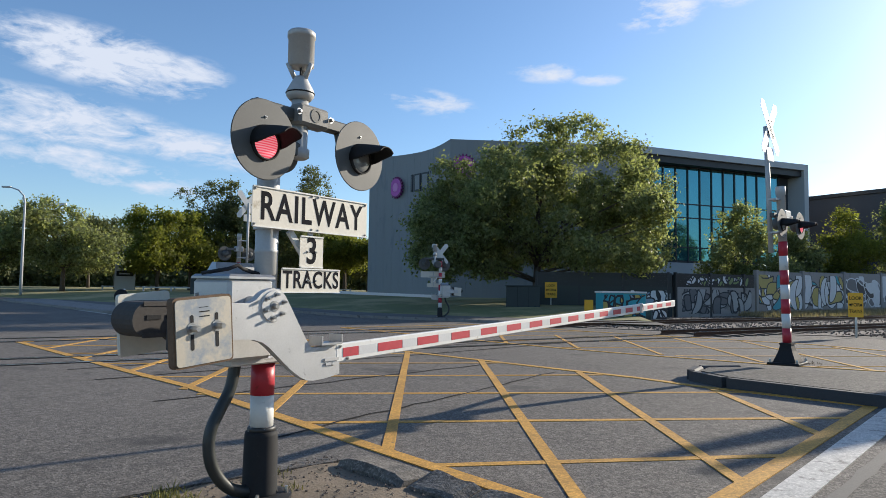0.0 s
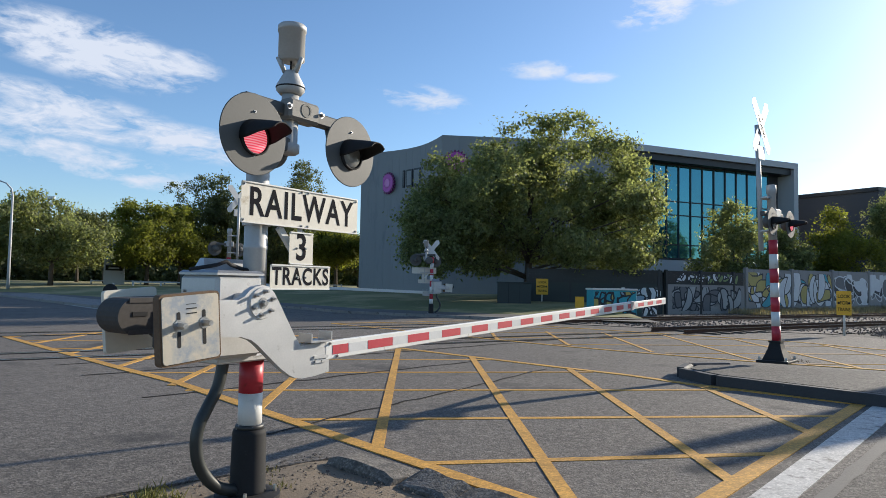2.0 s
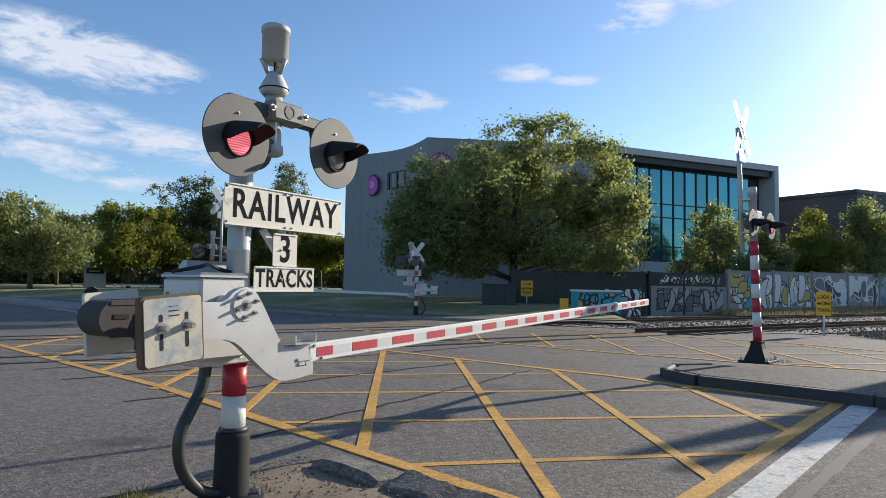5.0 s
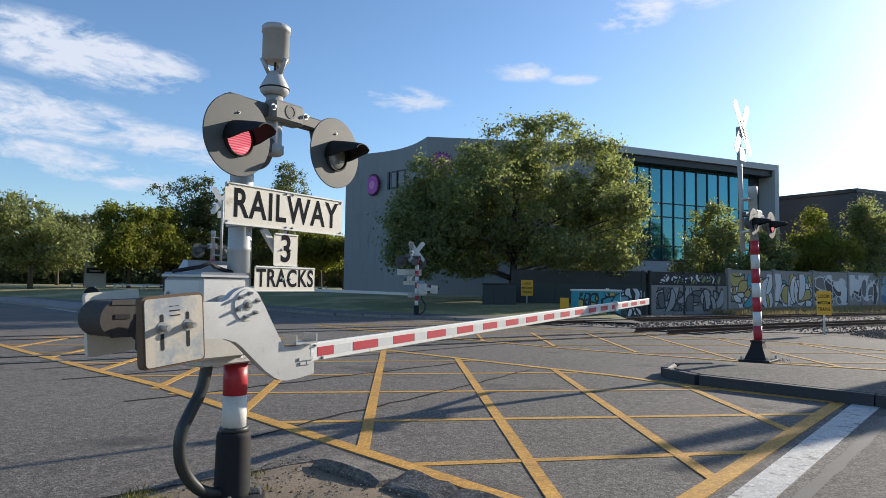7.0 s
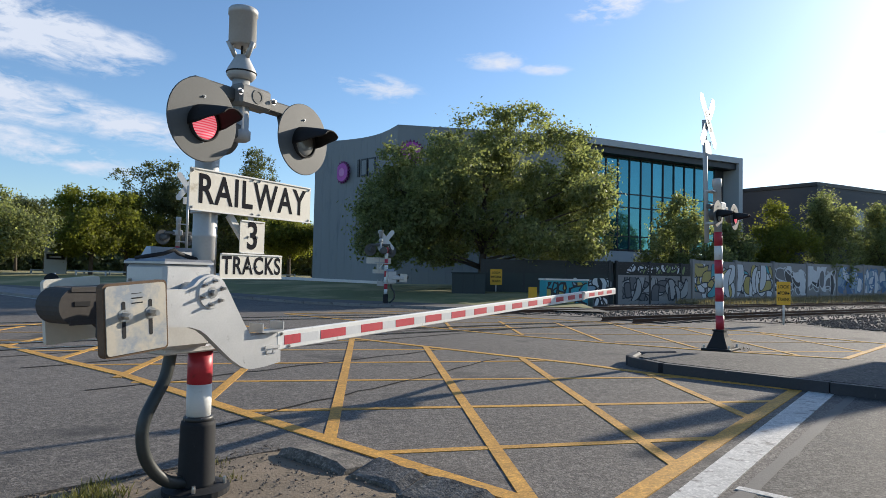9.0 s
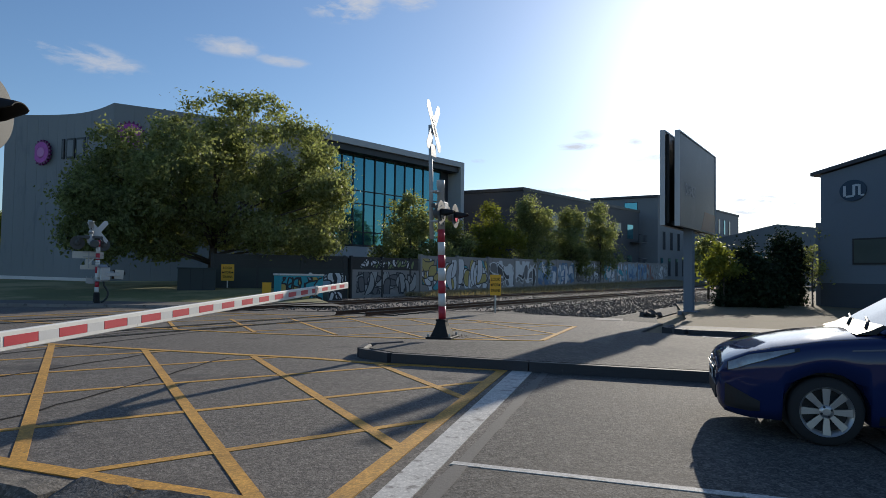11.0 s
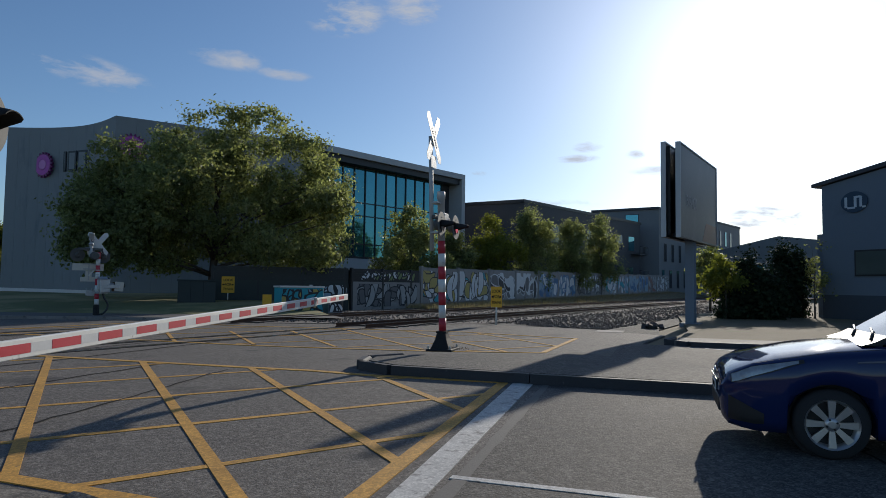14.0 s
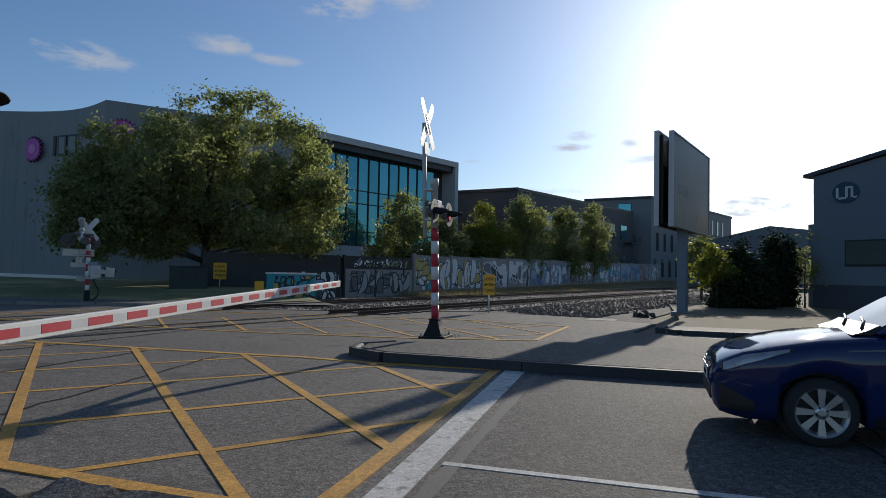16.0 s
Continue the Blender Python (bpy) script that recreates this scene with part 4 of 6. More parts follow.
part("side_wing", Shape().box(-0.9, -0.02, 0.8, 19, 0, 4.4, sm), BLUE_GREY, shop)
# glass colour lightened and greened to stand for its reflection
window(shop, sm, 1.75, 5.4, 2.25, 3.35, surface("shop_glass_reflection_tone", (0.10, 0.12, 0.11), 0.15, var=0.2, large=0.8, spec=0.8))
badge = thing("round_badge_sign", sm @ Matrix.Translation((1.72, -0.02, 5.78)) @ Matrix.Rotation(math.pi / 2, 4, "X") @ Matrix.Diagonal((1.12, 0.86, 1, 1)), "round dark blue badge with pale strokes on the workshop wall", "sign")
part("disc", Shape().lathe([(0.6, 0.0), (0.6, 0.05)], seg=36, smooth=False), surface("dark_blue_badge", (0.03, 0.06, 0.10), 0.5, var=0.1), badge)
for x0, x1, y0, y1 in ((-0.42, -0.30, -0.30, 0.30), (-0.30, 0.05, -0.38, -0.27), (0.0, 0.12, -0.3, 0.32), (0.12, 0.30, 0.22, 0.33), (0.25, 0.36, -0.30, 0.30), (0.36, 0.52, -0.36, -0.26)):
    part("stroke", Shape().box(x0, x1, y0, y1, 0.05, 0.06), surface("pale_stroke", (0.55, 0.6, 0.62), 0.5), badge)

# precast fence along the railway, rising slightly away from the road
FENCE_M, RISE = 23.4, 0.0125
fence = thing("concrete_fence", pose(0, 0, 0), "precast concrete panel fence covered in spray paint", "fence")
fence_s0 = 35.2
PW = 4.66
fa_ = math.atan2(RAIL_S.y, RAIL_S.x)
for k in range(22):
    s = fence_s0 + PW * k
    z = RISE * (s - fence_s0)
    fmx = Matrix.Translation(rw(s, FENCE_M, z)) @ Matrix.Rotation(fa_, 4, "Z")
    part("panel", Shape().box(0.09, PW - 0.09, 0.0, 0.12, -1.6, 2.62), CONC_PANEL, fence, m=fmx)
    part("post", Shape().box(-0.11, 0.11, -0.05, 0.17, -1.6, 2.68, bevel=0.015), CONC_PANEL, fence, m=fmx)


# ---- trees ----
def leaf_cloud(rs, blobs, count, size, shell=0.55):
    """Many small folded leaves, in tufts over the outside of soft blobs (centre, radii)."""
    w = np.array([b[1][0] * b[1][1] + b[1][2] * b[1][0] for b in blobs])
    tufts = max(12, count // 26)
    pick = rs.choice(len(blobs), tufts, p=w / w.sum())
    c = np.array([b[0] for b in blobs])[pick]
    r = np.array([b[1] for b in blobs])[pick]
    d = rs.normal(size=(tufts, 3))
    d /= np.linalg.norm(d, axis=1)[:, None]
    rad = (shell + (1.06 - shell) * rs.random(tufts) ** 0.6)[:, None]
    centre = c + d * r * rad
    ti = rs.integers(0, tufts, count)
    spread = size * rs.uniform(1.2, 3.4, tufts)[ti][:, None]
    p = centre[ti] + rs.normal(size=(count, 3)) * spread * np.array([1, 1, 0.75])
    out = d[ti] + rs.normal(size=(count, 3)) * 0.8 + np.array([0, 0, 0.25])
    out /= np.linalg.norm(out, axis=1)[:, None]
    a = np.cross(out, rs.normal(size=(count, 3)))
    a /= np.linalg.norm(a, axis=1)[:, None] + 1e-9
    b = np.cross(out, a)
    L = (size * rs.uniform(0.6, 1.35, count))[:, None]
    W = L * rs.uniform(0.45, 0.75, count)[:, None]
    v = np.stack([p - a * L, p + b * W - out * L * 0.15, p + a * L, p - b * W - out * L * 0.15], 1).reshape(-1, 3)
    return v


def leaf_mesh(name, v, material):
    n = len(v) // 4
    me = bpy.data.meshes.new(name)
    me.vertices.add(n * 4)
    me.vertices.foreach_set("co", v.astype(np.float32).ravel())
    me.loops.add(n * 4)
    me.loops.foreach_set("vertex_index", np.arange(n * 4, dtype=np.int32))
    me.polygons.add(n)
    me.polygons.foreach_set("loop_start", np.arange(0, n * 4, 4, dtype=np.int32))
    me.materials.append(material)
    me.update(calc_edges=True)
    return me


def tree(name, at, label, height, width, depth, clear, leaves, leaf_size, material, seed, top=0.0, trunk_r=0.2, lobes=16, shape=1.0, outline=None):
    """A trunk with limbs and a crown of small leaves. clear: height of the lowest leaves."""
    rs = np.random.default_rng(seed)
    t = thing(name, Matrix.Translation(at), label, "tree")
    ch = height - clear
    blobs = []
    for k in range(lobes):
        a, q = rs.random() * 2 * math.pi, rs.random()
        zz = clear + ch * (0.12 + 0.80 * q)
        w = math.sin(math.pi * min(1, (0.16 + 0.80 * q))) ** (0.7 * shape)
        rr = rs.uniform(0.3, 0.88) * w
        size = (0.25 - 0.09 * q) * rs.uniform(0.6, 1.25)
        if outline:
            # an uneven crown: each side has its own height
            q, size = q ** 1.2, 0.13 * rs.uniform(0.6, 1.4)
            px, py = rs.uniform(-0.93, 0.93), rs.uniform(-0.85, 0.85)
            roof = max(0.2, np.interp(px, [o[0] for o in outline], [o[1] for o in outline]) * (1 - 0.35 * py * py) - size * 0.55)
            zz = clear + ch * (0.06 + size * 0.4 + (roof - 0.06 - size * 0.4) * q)
            blobs.append(((px * width / 2, py * math.sqrt(1 - 0.8 * px * px) * depth / 2, zz), (size * width * 0.6, size * depth * 0.7, size * ch * 0.62)))
            continue
        blobs.append(((math.cos(a) * rr * width / 2, math.sin(a) * rr * depth / 2, zz), (size * width * 0.62, size * depth * 0.62, size * ch * 0.62)))
    blobs.append(((0, 0, clear + ch * 0.42), (width * 0.27, depth * 0.27, ch * 0.30)))
    blobs.append(((0, 0, clear + ch * 0.72), (width * 0.15, depth * 0.15, ch * 0.24)))
    sh = Shape()
    limb_top = clear + ch * 0.6
    sh.tube([(0, 0, -0.4), (0.03 * height * rs.uniform(-0.3, 0.3), 0, clear * 0.6), (0.02 * height * rs.uniform(-1, 1), 0.02 * height * rs.uniform(-1, 1), clear + ch * 0.25), (0, 0, limb_top)],
            [trunk_r * 1.35, trunk_r, trunk_r * 0.75, trunk_r * 0.25], 9)
    for b in blobs[:-2:4 if outline else 1]:
        z0 = clear * 0.8 + (b[0][2] - clear) * 0.45
        mid = Vector((b[0][0] * 0.5, b[0][1] * 0.5, (z0 + b[0][2]) / 2 + 0.1))
        sh.tube([(0, 0, z0), mid, b[0]], [trunk_r * 0.38, trunk_r * 0.24, trunk_r * 0.07], 6)
    part("trunk", sh, BARK, t)
    part("crown", leaf_mesh("crown", leaf_cloud(rs, blobs, leaves, leaf_size), material), material, t)
    return t


OAK_TOP = [(-1.0, 0.40), (-0.85, 0.57), (-0.7, 0.73), (-0.5, 0.90), (-0.3, 0.97), (-0.1, 1.02), (0.15, 1.02), (0.45, 1.01), (0.65, 0.93), (0.85, 0.76), (1.0, 0.5)]
oak = tree("broadleaf_tree", polar(-8.05, 39.5, 0.3), "large spreading broadleaf tree with dense green summer foliage", 11.9, 14.9, 11.0, 1.3, 120000, 0.100, LEAF, 11, trunk_r=0.24, lobes=96, outline=OAK_TOP)
# small trees behind the fence
for k, (az, dist, h, w, mat_, seed) in enumerate([(-24.7, 47.0, 7.0, 5.4, LEAF, 21), (-31.9, 55.0, 7.0, 4.1, LEAF_LIME, 22), (-35.0, 60.5, 9.0, 4.6, LEAF, 23), (-38.6, 68, 8.5, 4.4, LEAF, 24), (-41.0, 75, 9.8, 4.8, LEAF, 25), (-28.6, 51, 5.4, 3.4, LEAF, 26)]):
    tagged(tree("fence_tree", polar(az, dist, 0.3), "young green tree behind the railway fence", h, w * 1.22, w * 1.1, 0.8, 17000, 0.095, mat_, seed, trunk_r=0.09, lobes=16), group="trees along the fence")
# park trees beyond the road
for k, (az, dist, h, w, mat_, seed) in enumerate([(30.2, 72, 8.6, 11.5, LEAF, 31), (34.5, 78, 8.0, 12, LEAF, 32), (26.6, 95, 9.6, 13, LEAF_DARK, 33), (23.6, 76, 8.9, 8.5, LEAF_LIME, 34), (21.2, 80, 9.2, 9, LEAF_LIME, 35), (19.0, 84, 13.8, 13, LEAF_DARK, 36),
                                                  (16.2, 82, 12.5, 12, LEAF_DARK, 37), (11.8, 88, 16.8, 9.5, LEAF_DARK, 38), (8.6, 74, 6.6, 9, LEAF_LIME, 39), (14.0, 70, 8.2, 11, LEAF_DARK, 40), (28.5, 105, 10.0, 14, LEAF_DARK, 41), (38.5, 85, 9.5, 13, LEAF_DARK, 42), (6.6, 92, 7.5, 12, LEAF_DARK, 43), (10.2, 96, 8.5, 12, LEAF_DARK, 44)]):
    tagged(tree("park_tree", polar(az, dist, 0.6), "park tree with a full green crown on the lawn", h, w, w, 1.9 if h < 12 else 1.6, 22000, 0.135, mat_, seed, trunk_r=0.2, lobes=18, shape=0.6), group="park trees")

# far belt of trees closing the park
rs_ = np.random.default_rng(5)
belt = [((*polar(az, 128 + 6 * math.sin(az))[:2], 2.6 + 1.5 * abs(math.sin(az * 1.7))), (6.0, 3.0, 3.2 + 1.8 * abs(math.sin(az * 0.9)))) for az in np.arange(4.0, 50.0, 2.0)]
tagged(new("distant_trees", leaf_mesh("distant_trees", leaf_cloud(rs_, belt, 60000, 0.36, 0.3), LEAF_DARK)), "distant dark belt of trees behind the park", "trees", kind="stuff")
hedge = Shape()
arc = [polar(az, 140) for az in np.arange(2.0, 56.0, 3.0)]
for a, b in zip(arc, arc[1:]):
    hedge.loft([[(p[0], p[1], -0.2), (p[0] * 1.02, p[1] * 1.02, -0.2), (p[0] * 1.02, p[1] * 1.02, 3.6 + 0.5 * math.sin(p[0])), (p[0], p[1], 3.4 + 0.5 * math.sin(p[0]))] for p in (a, b)])
setting("far_hedge", hedge, CONIFER, "dark clipped hedge far behind the park trees", "hedge")


# ---- level crossing signals ----
RED_LAMP = lamp_glass("lit_red_lens", (0.80, 0.05, 0.08), 0.5)
CLEAR_LAMP = surface("unlit_grey_lens", (0.22, 0.22, 0.21), 0.2, var=0.3, large=30, fine=90, bump=0.4, spec=0.8)
TAUPE = surface("taupe_grey_paint", (0.20, 0.19, 0.17), 0.6, var=0.12, large=8, fine=70, bump=0.1, dirt=(0.14, 0.13, 0.115), dirt_at=0.6, dirt_scale=14)
BACK = Matrix.Rotation(math.pi / 2, 4, "X")          # turns +z into -y (towards the viewer of a sign)


def facing(x, y, z):
    """A frame whose z axis points out of the sign's front (local -y)."""
    return Matrix.Translation((x, y, z)) @ BACK


def rounded(w, h, r, n=4):
    pts = []
    for cx, cy, a0 in ((w / 2 - r, h / 2 - r, 0), (-w / 2 + r, h / 2 - r, 90), (-w / 2 + r, -h / 2 + r, 180), (w / 2 - r, -h / 2 + r, 270)):
        for k in range(n + 1):
            a = radians(a0 + 90 * k / n)
            pts.append((cx + r * math.cos(a), cy + r * math.sin(a)))
    return pts


def bolt(parent, m, r=0.012, h=0.02):
    return part("bolt", Shape().lathe([(r * 1.7, 0), (r * 1.7, 0.003)], m, 10, False).lathe([(r, 0.003), (r, h * 0.6), (r * 0.8, h)], m, 6, False), STEEL, parent)


def sign_plate(parent, name, x, y, z, w, h, text, size, squeeze, spacing=1.0, r=0.012, bolts=()):
    plate = part(name, Shape().prism(rounded(w, h, r), 0, 0.004, facing(x, y, z)), WHITE_SIGN, parent, "weathered cream-white sign plate with black lettering")
    rim = [Shape().box(x - w / 2 + 0.004, x + w / 2 - 0.004, y - 0.012, y - 0.004, z + s * (h / 2 - 0.006) - 0.004, z + s * (h / 2 - 0.006) + 0.004) for s in (-1, 1)]
    for s_ in rim:
        part("rim", s_, WHITE, plate)
    if text:
        lettering(text, size, LETTER, plate, facing(x, y - 0.0045, z), 0.0012, spacing, squeeze)
    for bx, bz in bolts:
        bolt(plate, facing(x + bx, y - 0.004, z + bz), 0.006, 0.012)
    return plate


def flasher(parent, x, y, z, lit, r=0.262):
    """One round backboard with lens, hood and the lamp housing behind it."""
    unit = part("backboard", Shape().lathe([(r, 0), (r, 0.003), (r - 0.004, 0.006), (0.10, 0.006)], facing(x, y, z), 48, False), DISC, parent, "round grey signal backboard")
    part("housing", Shape().lathe([(0.09, -0.004), (0.11, -0.02), (0.11, -0.10), (0.09, -0.14), (0.03, -0.15)], facing(x, y, z), 28), DISC, unit)
    lamp_z = z - 0.026
    part("lens_ring", Shape().lathe([(0.112, 0.006), (0.112, 0.028), (0.100, 0.028), (0.100, 0.012)], facing(x, y, lamp_z), 32, caps=False), BLACK, unit)
    part("lens", Shape().lathe([(0.101, 0.010), (0.09, 0.022), (0.06, 0.031), (0.02, 0.035)], facing(x, y, lamp_z), 32), RED_LAMP if lit else CLEAR_LAMP, unit, "lit red lens" if lit else "unlit clear lens")
    n = 18
    outer, inner = [], []
    for d, drop in ((0.006, 0.0), (0.08, 0.003), (0.16, 0.008), (0.245, 0.016), (0.275, 0.022)):
        o, i_ = [], []
        span, rad = 102 - 170 * max(0, d - 0.05), 0.121 - 0.11 * d
        if d > 0.26:
            span *= 0.82
        for k in range(n + 1):
            a = radians(90 - span + 2 * span * k / n)
            o.append((x + rad * math.cos(a), y - d, lamp_z + rad * math.sin(a) - drop))
            i_.append((x + (rad - 0.006) * math.cos(a), y - d, lamp_z + (rad - 0.006) * math.sin(a) - drop))
        outer.append(o + i_[::-1])
    part("hood", Shape().loft(outer, smooth=True), BLACK, unit, "long black hood over the lens")
    for dz in (0.145, -0.135):
        bolt(unit, facing(x, y - 0.006, z + dz), 0.006, 0.012)
    return unit


def crossbuck(parent, x, y, z, arm=0.62, w=0.2, back=False):
    for k, (ang, text) in enumerate(((52, "RAILWAY"), (-52, "CROSSING"))):
        m = facing(x, y - 0.012 * k, z) @ Matrix.Rotation(radians(ang), 4, "Z")
        b = part("crossbuck_board", Shape().prism([(-arm, 0), (-arm + 0.07, -w / 2), (arm - 0.07, -w / 2), (arm, 0), (arm - 0.07, w / 2), (-arm + 0.07, w / 2)], 0, 0.006, m), WHITE, parent, "white crossbuck board")
        lettering(text, 0.105, LETTER, b, m @ Matrix.Translation((0, 0, 0.0065)), 0.001, 1.1, 0.85)


REFLECTIVE = surface("silver_reflective", (0.60, 0.60, 0.59), 0.4, var=0.12, bump=0.1)
RUST_RIM = surface("rust_rim", (0.13, 0.08, 0.045), 0.85, var=0.4, large=14, bump=0.3)


def gate_signal(at, turn, label, lit=0, with_buck=False):
    """Flashing-light signal with a barrier arm: x along the arm, -y towards the traffic."""
    g = thing("barrier_signal", Matrix.Translation(at) @ Matrix.Rotation(radians(turn), 4, "Z"), label, "level crossing barrier")
    px = -0.04
    part("base_flange", Shape().lathe([(0.21, -0.02), (0.21, 0.03), (0.15, 0.045)], Matrix.Translation((px, 0, 0)), 28, False), BLACK, g)
    for k in range(4):
        bolt(g, Matrix.Translation((px + 0.175 * math.cos(0.8 + k * math.pi / 2), 0.175 * math.sin(0.8 + k * math.pi / 2), 0.03)), 0.014, 0.05)
    sleeve = part("base_sleeve", Shape().lathe([(0.122, 0.03), (0.116, 0.06), (0.109, 0.425), (0.104, 0.45), (0.09, 0.455)], Matrix.Translation((px, 0, 0)), 32), BLACK, g, "tapered black base sleeve")
    part("seal", Shape().lathe([(0.092, 0.45), (0.094, 0.475), (0.084, 0.485)], Matrix.Translation((px, 0, 0)), 28), surface("black_mastic", (0.03, 0.03, 0.03), 0.5, dirt=(0.5, 0.5, 0.5), dirt_at=0.6, dirt_scale=20), g)
    part("white_band", Shape().lathe([(0.078, 0.46), (0.078, 0.69)], Matrix.Translation((px, 0, 0)), 32), WHITE, g, "white painted band")
    part("red_band", Shape().lathe([(0.0783, 0.691), (0.0783, 0.905)], Matrix.Translation((px, 0, 0)), 32), RED, g, "red painted band")
    part("collar", Shape().lathe([(0.088, 0.906), (0.09, 0.94), (0.083, 0.96)], Matrix.Translation((px, 0, 0)), 28), RUSTY, g, "rusty clamp collar")
    part("pole", Shape().lathe([(0.077, 0.95), (0.077, 1.64), (0.0795, 1.643), (0.0795, 1.663), (0.077, 1.666), (0.077, 2.46), (0.05, 2.50)], Matrix.Translation((px, 0, 0)), 32), PALE_METAL, g, "pale grey steel pole")
    # drive case on the pole
    case = part("drive_case", Shape().box(-0.46, -0.11, -0.17, 0.21, 0.95, 1.462, bevel=0.022), SILVER, g, "grey cast drive case")
    part("case_lid", Shape().loft([[(x * s + (-0.285) * (1 - s), y * s + 0.02 * (1 - s), z) for x, y in ((-0.465, -0.175), (-0.105, -0.175), (-0.105, 0.215), (-0.465, 0.215))] for z, s in ((1.462, 1.0), (1.476, 1.0), (1.492, 0.9))]), GALV, case)
    part("lid_flap", Shape().loft([[(-0.37, y0, 1.487), (-0.02, y0, 1.487), (-0.035, y1, 1.572), (-0.345, y1, 1.572)] for y0, y1 in ((0.08, 0.13), (0.21, 0.17))]), GALV, case)
    part("lid_handle", Shape().tube([(-0.45, 0.12, 1.495), (-0.42, 0.03, 1.51), (-0.36, -0.02, 1.525), (-0.30, -0.04, 1.55), (-0.25, -0.02, 1.53), (-0.16, 0.0, 1.51), (-0.10, -0.02, 1.495)], 0.013, 8), BLACK, case)
    for zz in (1.06, 1.36):
        bolt(case, Matrix.Translation((-0.46, 0.15, zz)) @ Matrix.Rotation(-math.pi / 2, 4, "Y"), 0.009, 0.018)
    part("case_neck", Shape().box(-0.13, -0.02, -0.10, 0.12, 1.05, 1.47, bevel=0.02), SILVER, g)
    part("foot_plate", Shape().box(-0.40, 0.08, -0.12, 0.14, 0.91, 0.955, bevel=0.01), SILVER, g)
    # barrier arm
    yb = -0.36
    arm_out = [(-0.351, 1.396), (-0.30, 1.407), (-0.247, 1.397), (-0.205, 1.358), (-0.155, 1.285), (-0.101, 1.199), (-0.03, 1.09), (0.025, 1.018), (0.283, 1.035), (0.288, 0.829), (0.15, 0.812), (0.045, 0.808), (-0.01, 0.816), (-0.06, 0.838),
               (-0.135, 0.887), (-0.205, 0.945), (-0.272, 1.002), (-0.32, 1.045), (-0.37, 1.078), (-0.44, 1.10), (-0.577, 1.11), (-0.80, 1.105), (-0.80, 1.31), (-0.58, 1.318), (-0.475, 1.318), (-0.43, 1.338), (-0.395, 1.373)]
    m = Matrix.Translation((0, yb, 0)) @ BACK
    crank = part("arm_bracket", Shape().prism(arm_out[::-1], -0.02, 0.03, m), SILVER, g, "cast aluminium crank arm")
    part("hub_pad", Shape().lathe([(0.098, 0.03), (0.094, 0.038)], Matrix.Translation((-0.298, yb, 1.297)) @ BACK, 28, False), SILVER, crank)
    bolt(crank, facing(-0.298, yb - 0.038, 1.297), 0.020, 0.03)
    for k in range(6):
        a = radians(20 + 60 * k)
        bolt(crank, facing(-0.298 + 0.077 * math.cos(a), yb - 0.038, 1.297 + 0.072 * math.sin(a)), 0.0095, 0.034)
    part("maker_plate", Shape().box(0.14, 0.27, yb - 0.040, yb - 0.034, 0.925, 0.945).box(0.15, 0.20, yb - 0.040, yb - 0.034, 0.897, 0.915).box(0.21, 0.25, yb - 0.040, yb - 0.034, 0.897, 0.915), SILVER, crank)
    part("arm_clamp", Shape().box(0.08, 0.27, yb - 0.07, yb + 0.05, 1.035, 1.048).box(0.08, 0.09, yb - 0.07, yb + 0.05, 1.048, 1.095).box(0.262, 0.272, yb - 0.07, yb + 0.05, 1.048, 1.10), GALV, crank, "steel clamp")
    shaft = part("shaft", Shape().rod((-0.30, -0.15, 1.30), (-0.30, yb + 0.02, 1.30), 0.055, seg=18), SILVER, g)
    # the striped arm, two telescoped sections, rising slightly to its tip
    slope = math.atan2(0.236, 8.1)
    bm_ = Matrix.Translation((0.25, yb - 0.01, 0.969)) @ Matrix.Rotation(-slope, 4, "Y")
    arm = part("barrier_arm", Shape().box(0.0, 6.35, -0.022, 0.022, -0.062, 0.062, bevel=0.006), WHITE, g, "white barrier arm with red reflective stripes", bm_)
    part("arm_tip", Shape().box(6.0, 8.12, -0.017, 0.017, -0.053, 0.053, bevel=0.005), WHITE, arm)
    part("tip_joint", Shape().box(6.28, 6.42, -0.028, 0.028, -0.068, 0.068, bevel=0.006), GALV, arm)
    for k in range(17):
        x, w = (0.067, 0.155) if k == 0 else (0.432 + 0.477 * (k - 1), 0.283)
        hh, yy = (0.031, -0.0245) if x < 6.2 else (0.027, -0.0195)
        part("red_stripe", Shape().box(x, min(8.1, x + w), yy, -0.01, -hh, hh), RED, arm)
        if x + w + 0.19 < 8.1:
            part("grey_patch", Shape().box(x + w + 0.006, x + w + 0.188, yy + 0.001, -0.01, -hh, hh), REFLECTIVE, arm)
    for xx in (0.04, 0.11):
        bolt(arm, facing(xx, -0.024, 0.045 if xx < 0.1 else -0.045), 0.007, 0.012)
    # counterweights
    wm = facing(-0.862, yb - 0.10, 1.18) @ Matrix.Rotation(radians(4.5), 4, "Z")
    part("weight_rim", Shape().prism(rounded(0.360, 0.368, 0.026), -0.004, 0.046, wm), RUST_RIM, g)
    wt_ = part("counterweight", Shape().prism(rounded(0.354, 0.362, 0.023), 0.0, 0.045, wm).prism(rounded(0.336, 0.344, 0.02), 0.045, 0.052, wm), WEIGHT, g, "rust-streaked cream counterweight plate with two slotted bolts")
    for sx in (-0.075, 0.075):
        part("slot", Shape().prism(rounded(0.020, 0.185, 0.009), 0.050, 0.0535, wm @ Matrix.Translation((sx, -0.002, 0))), BLACK, wt_)
        bolt(wt_, wm @ Matrix.Translation((sx, 0.02, 0.052)), 0.019, 0.06)
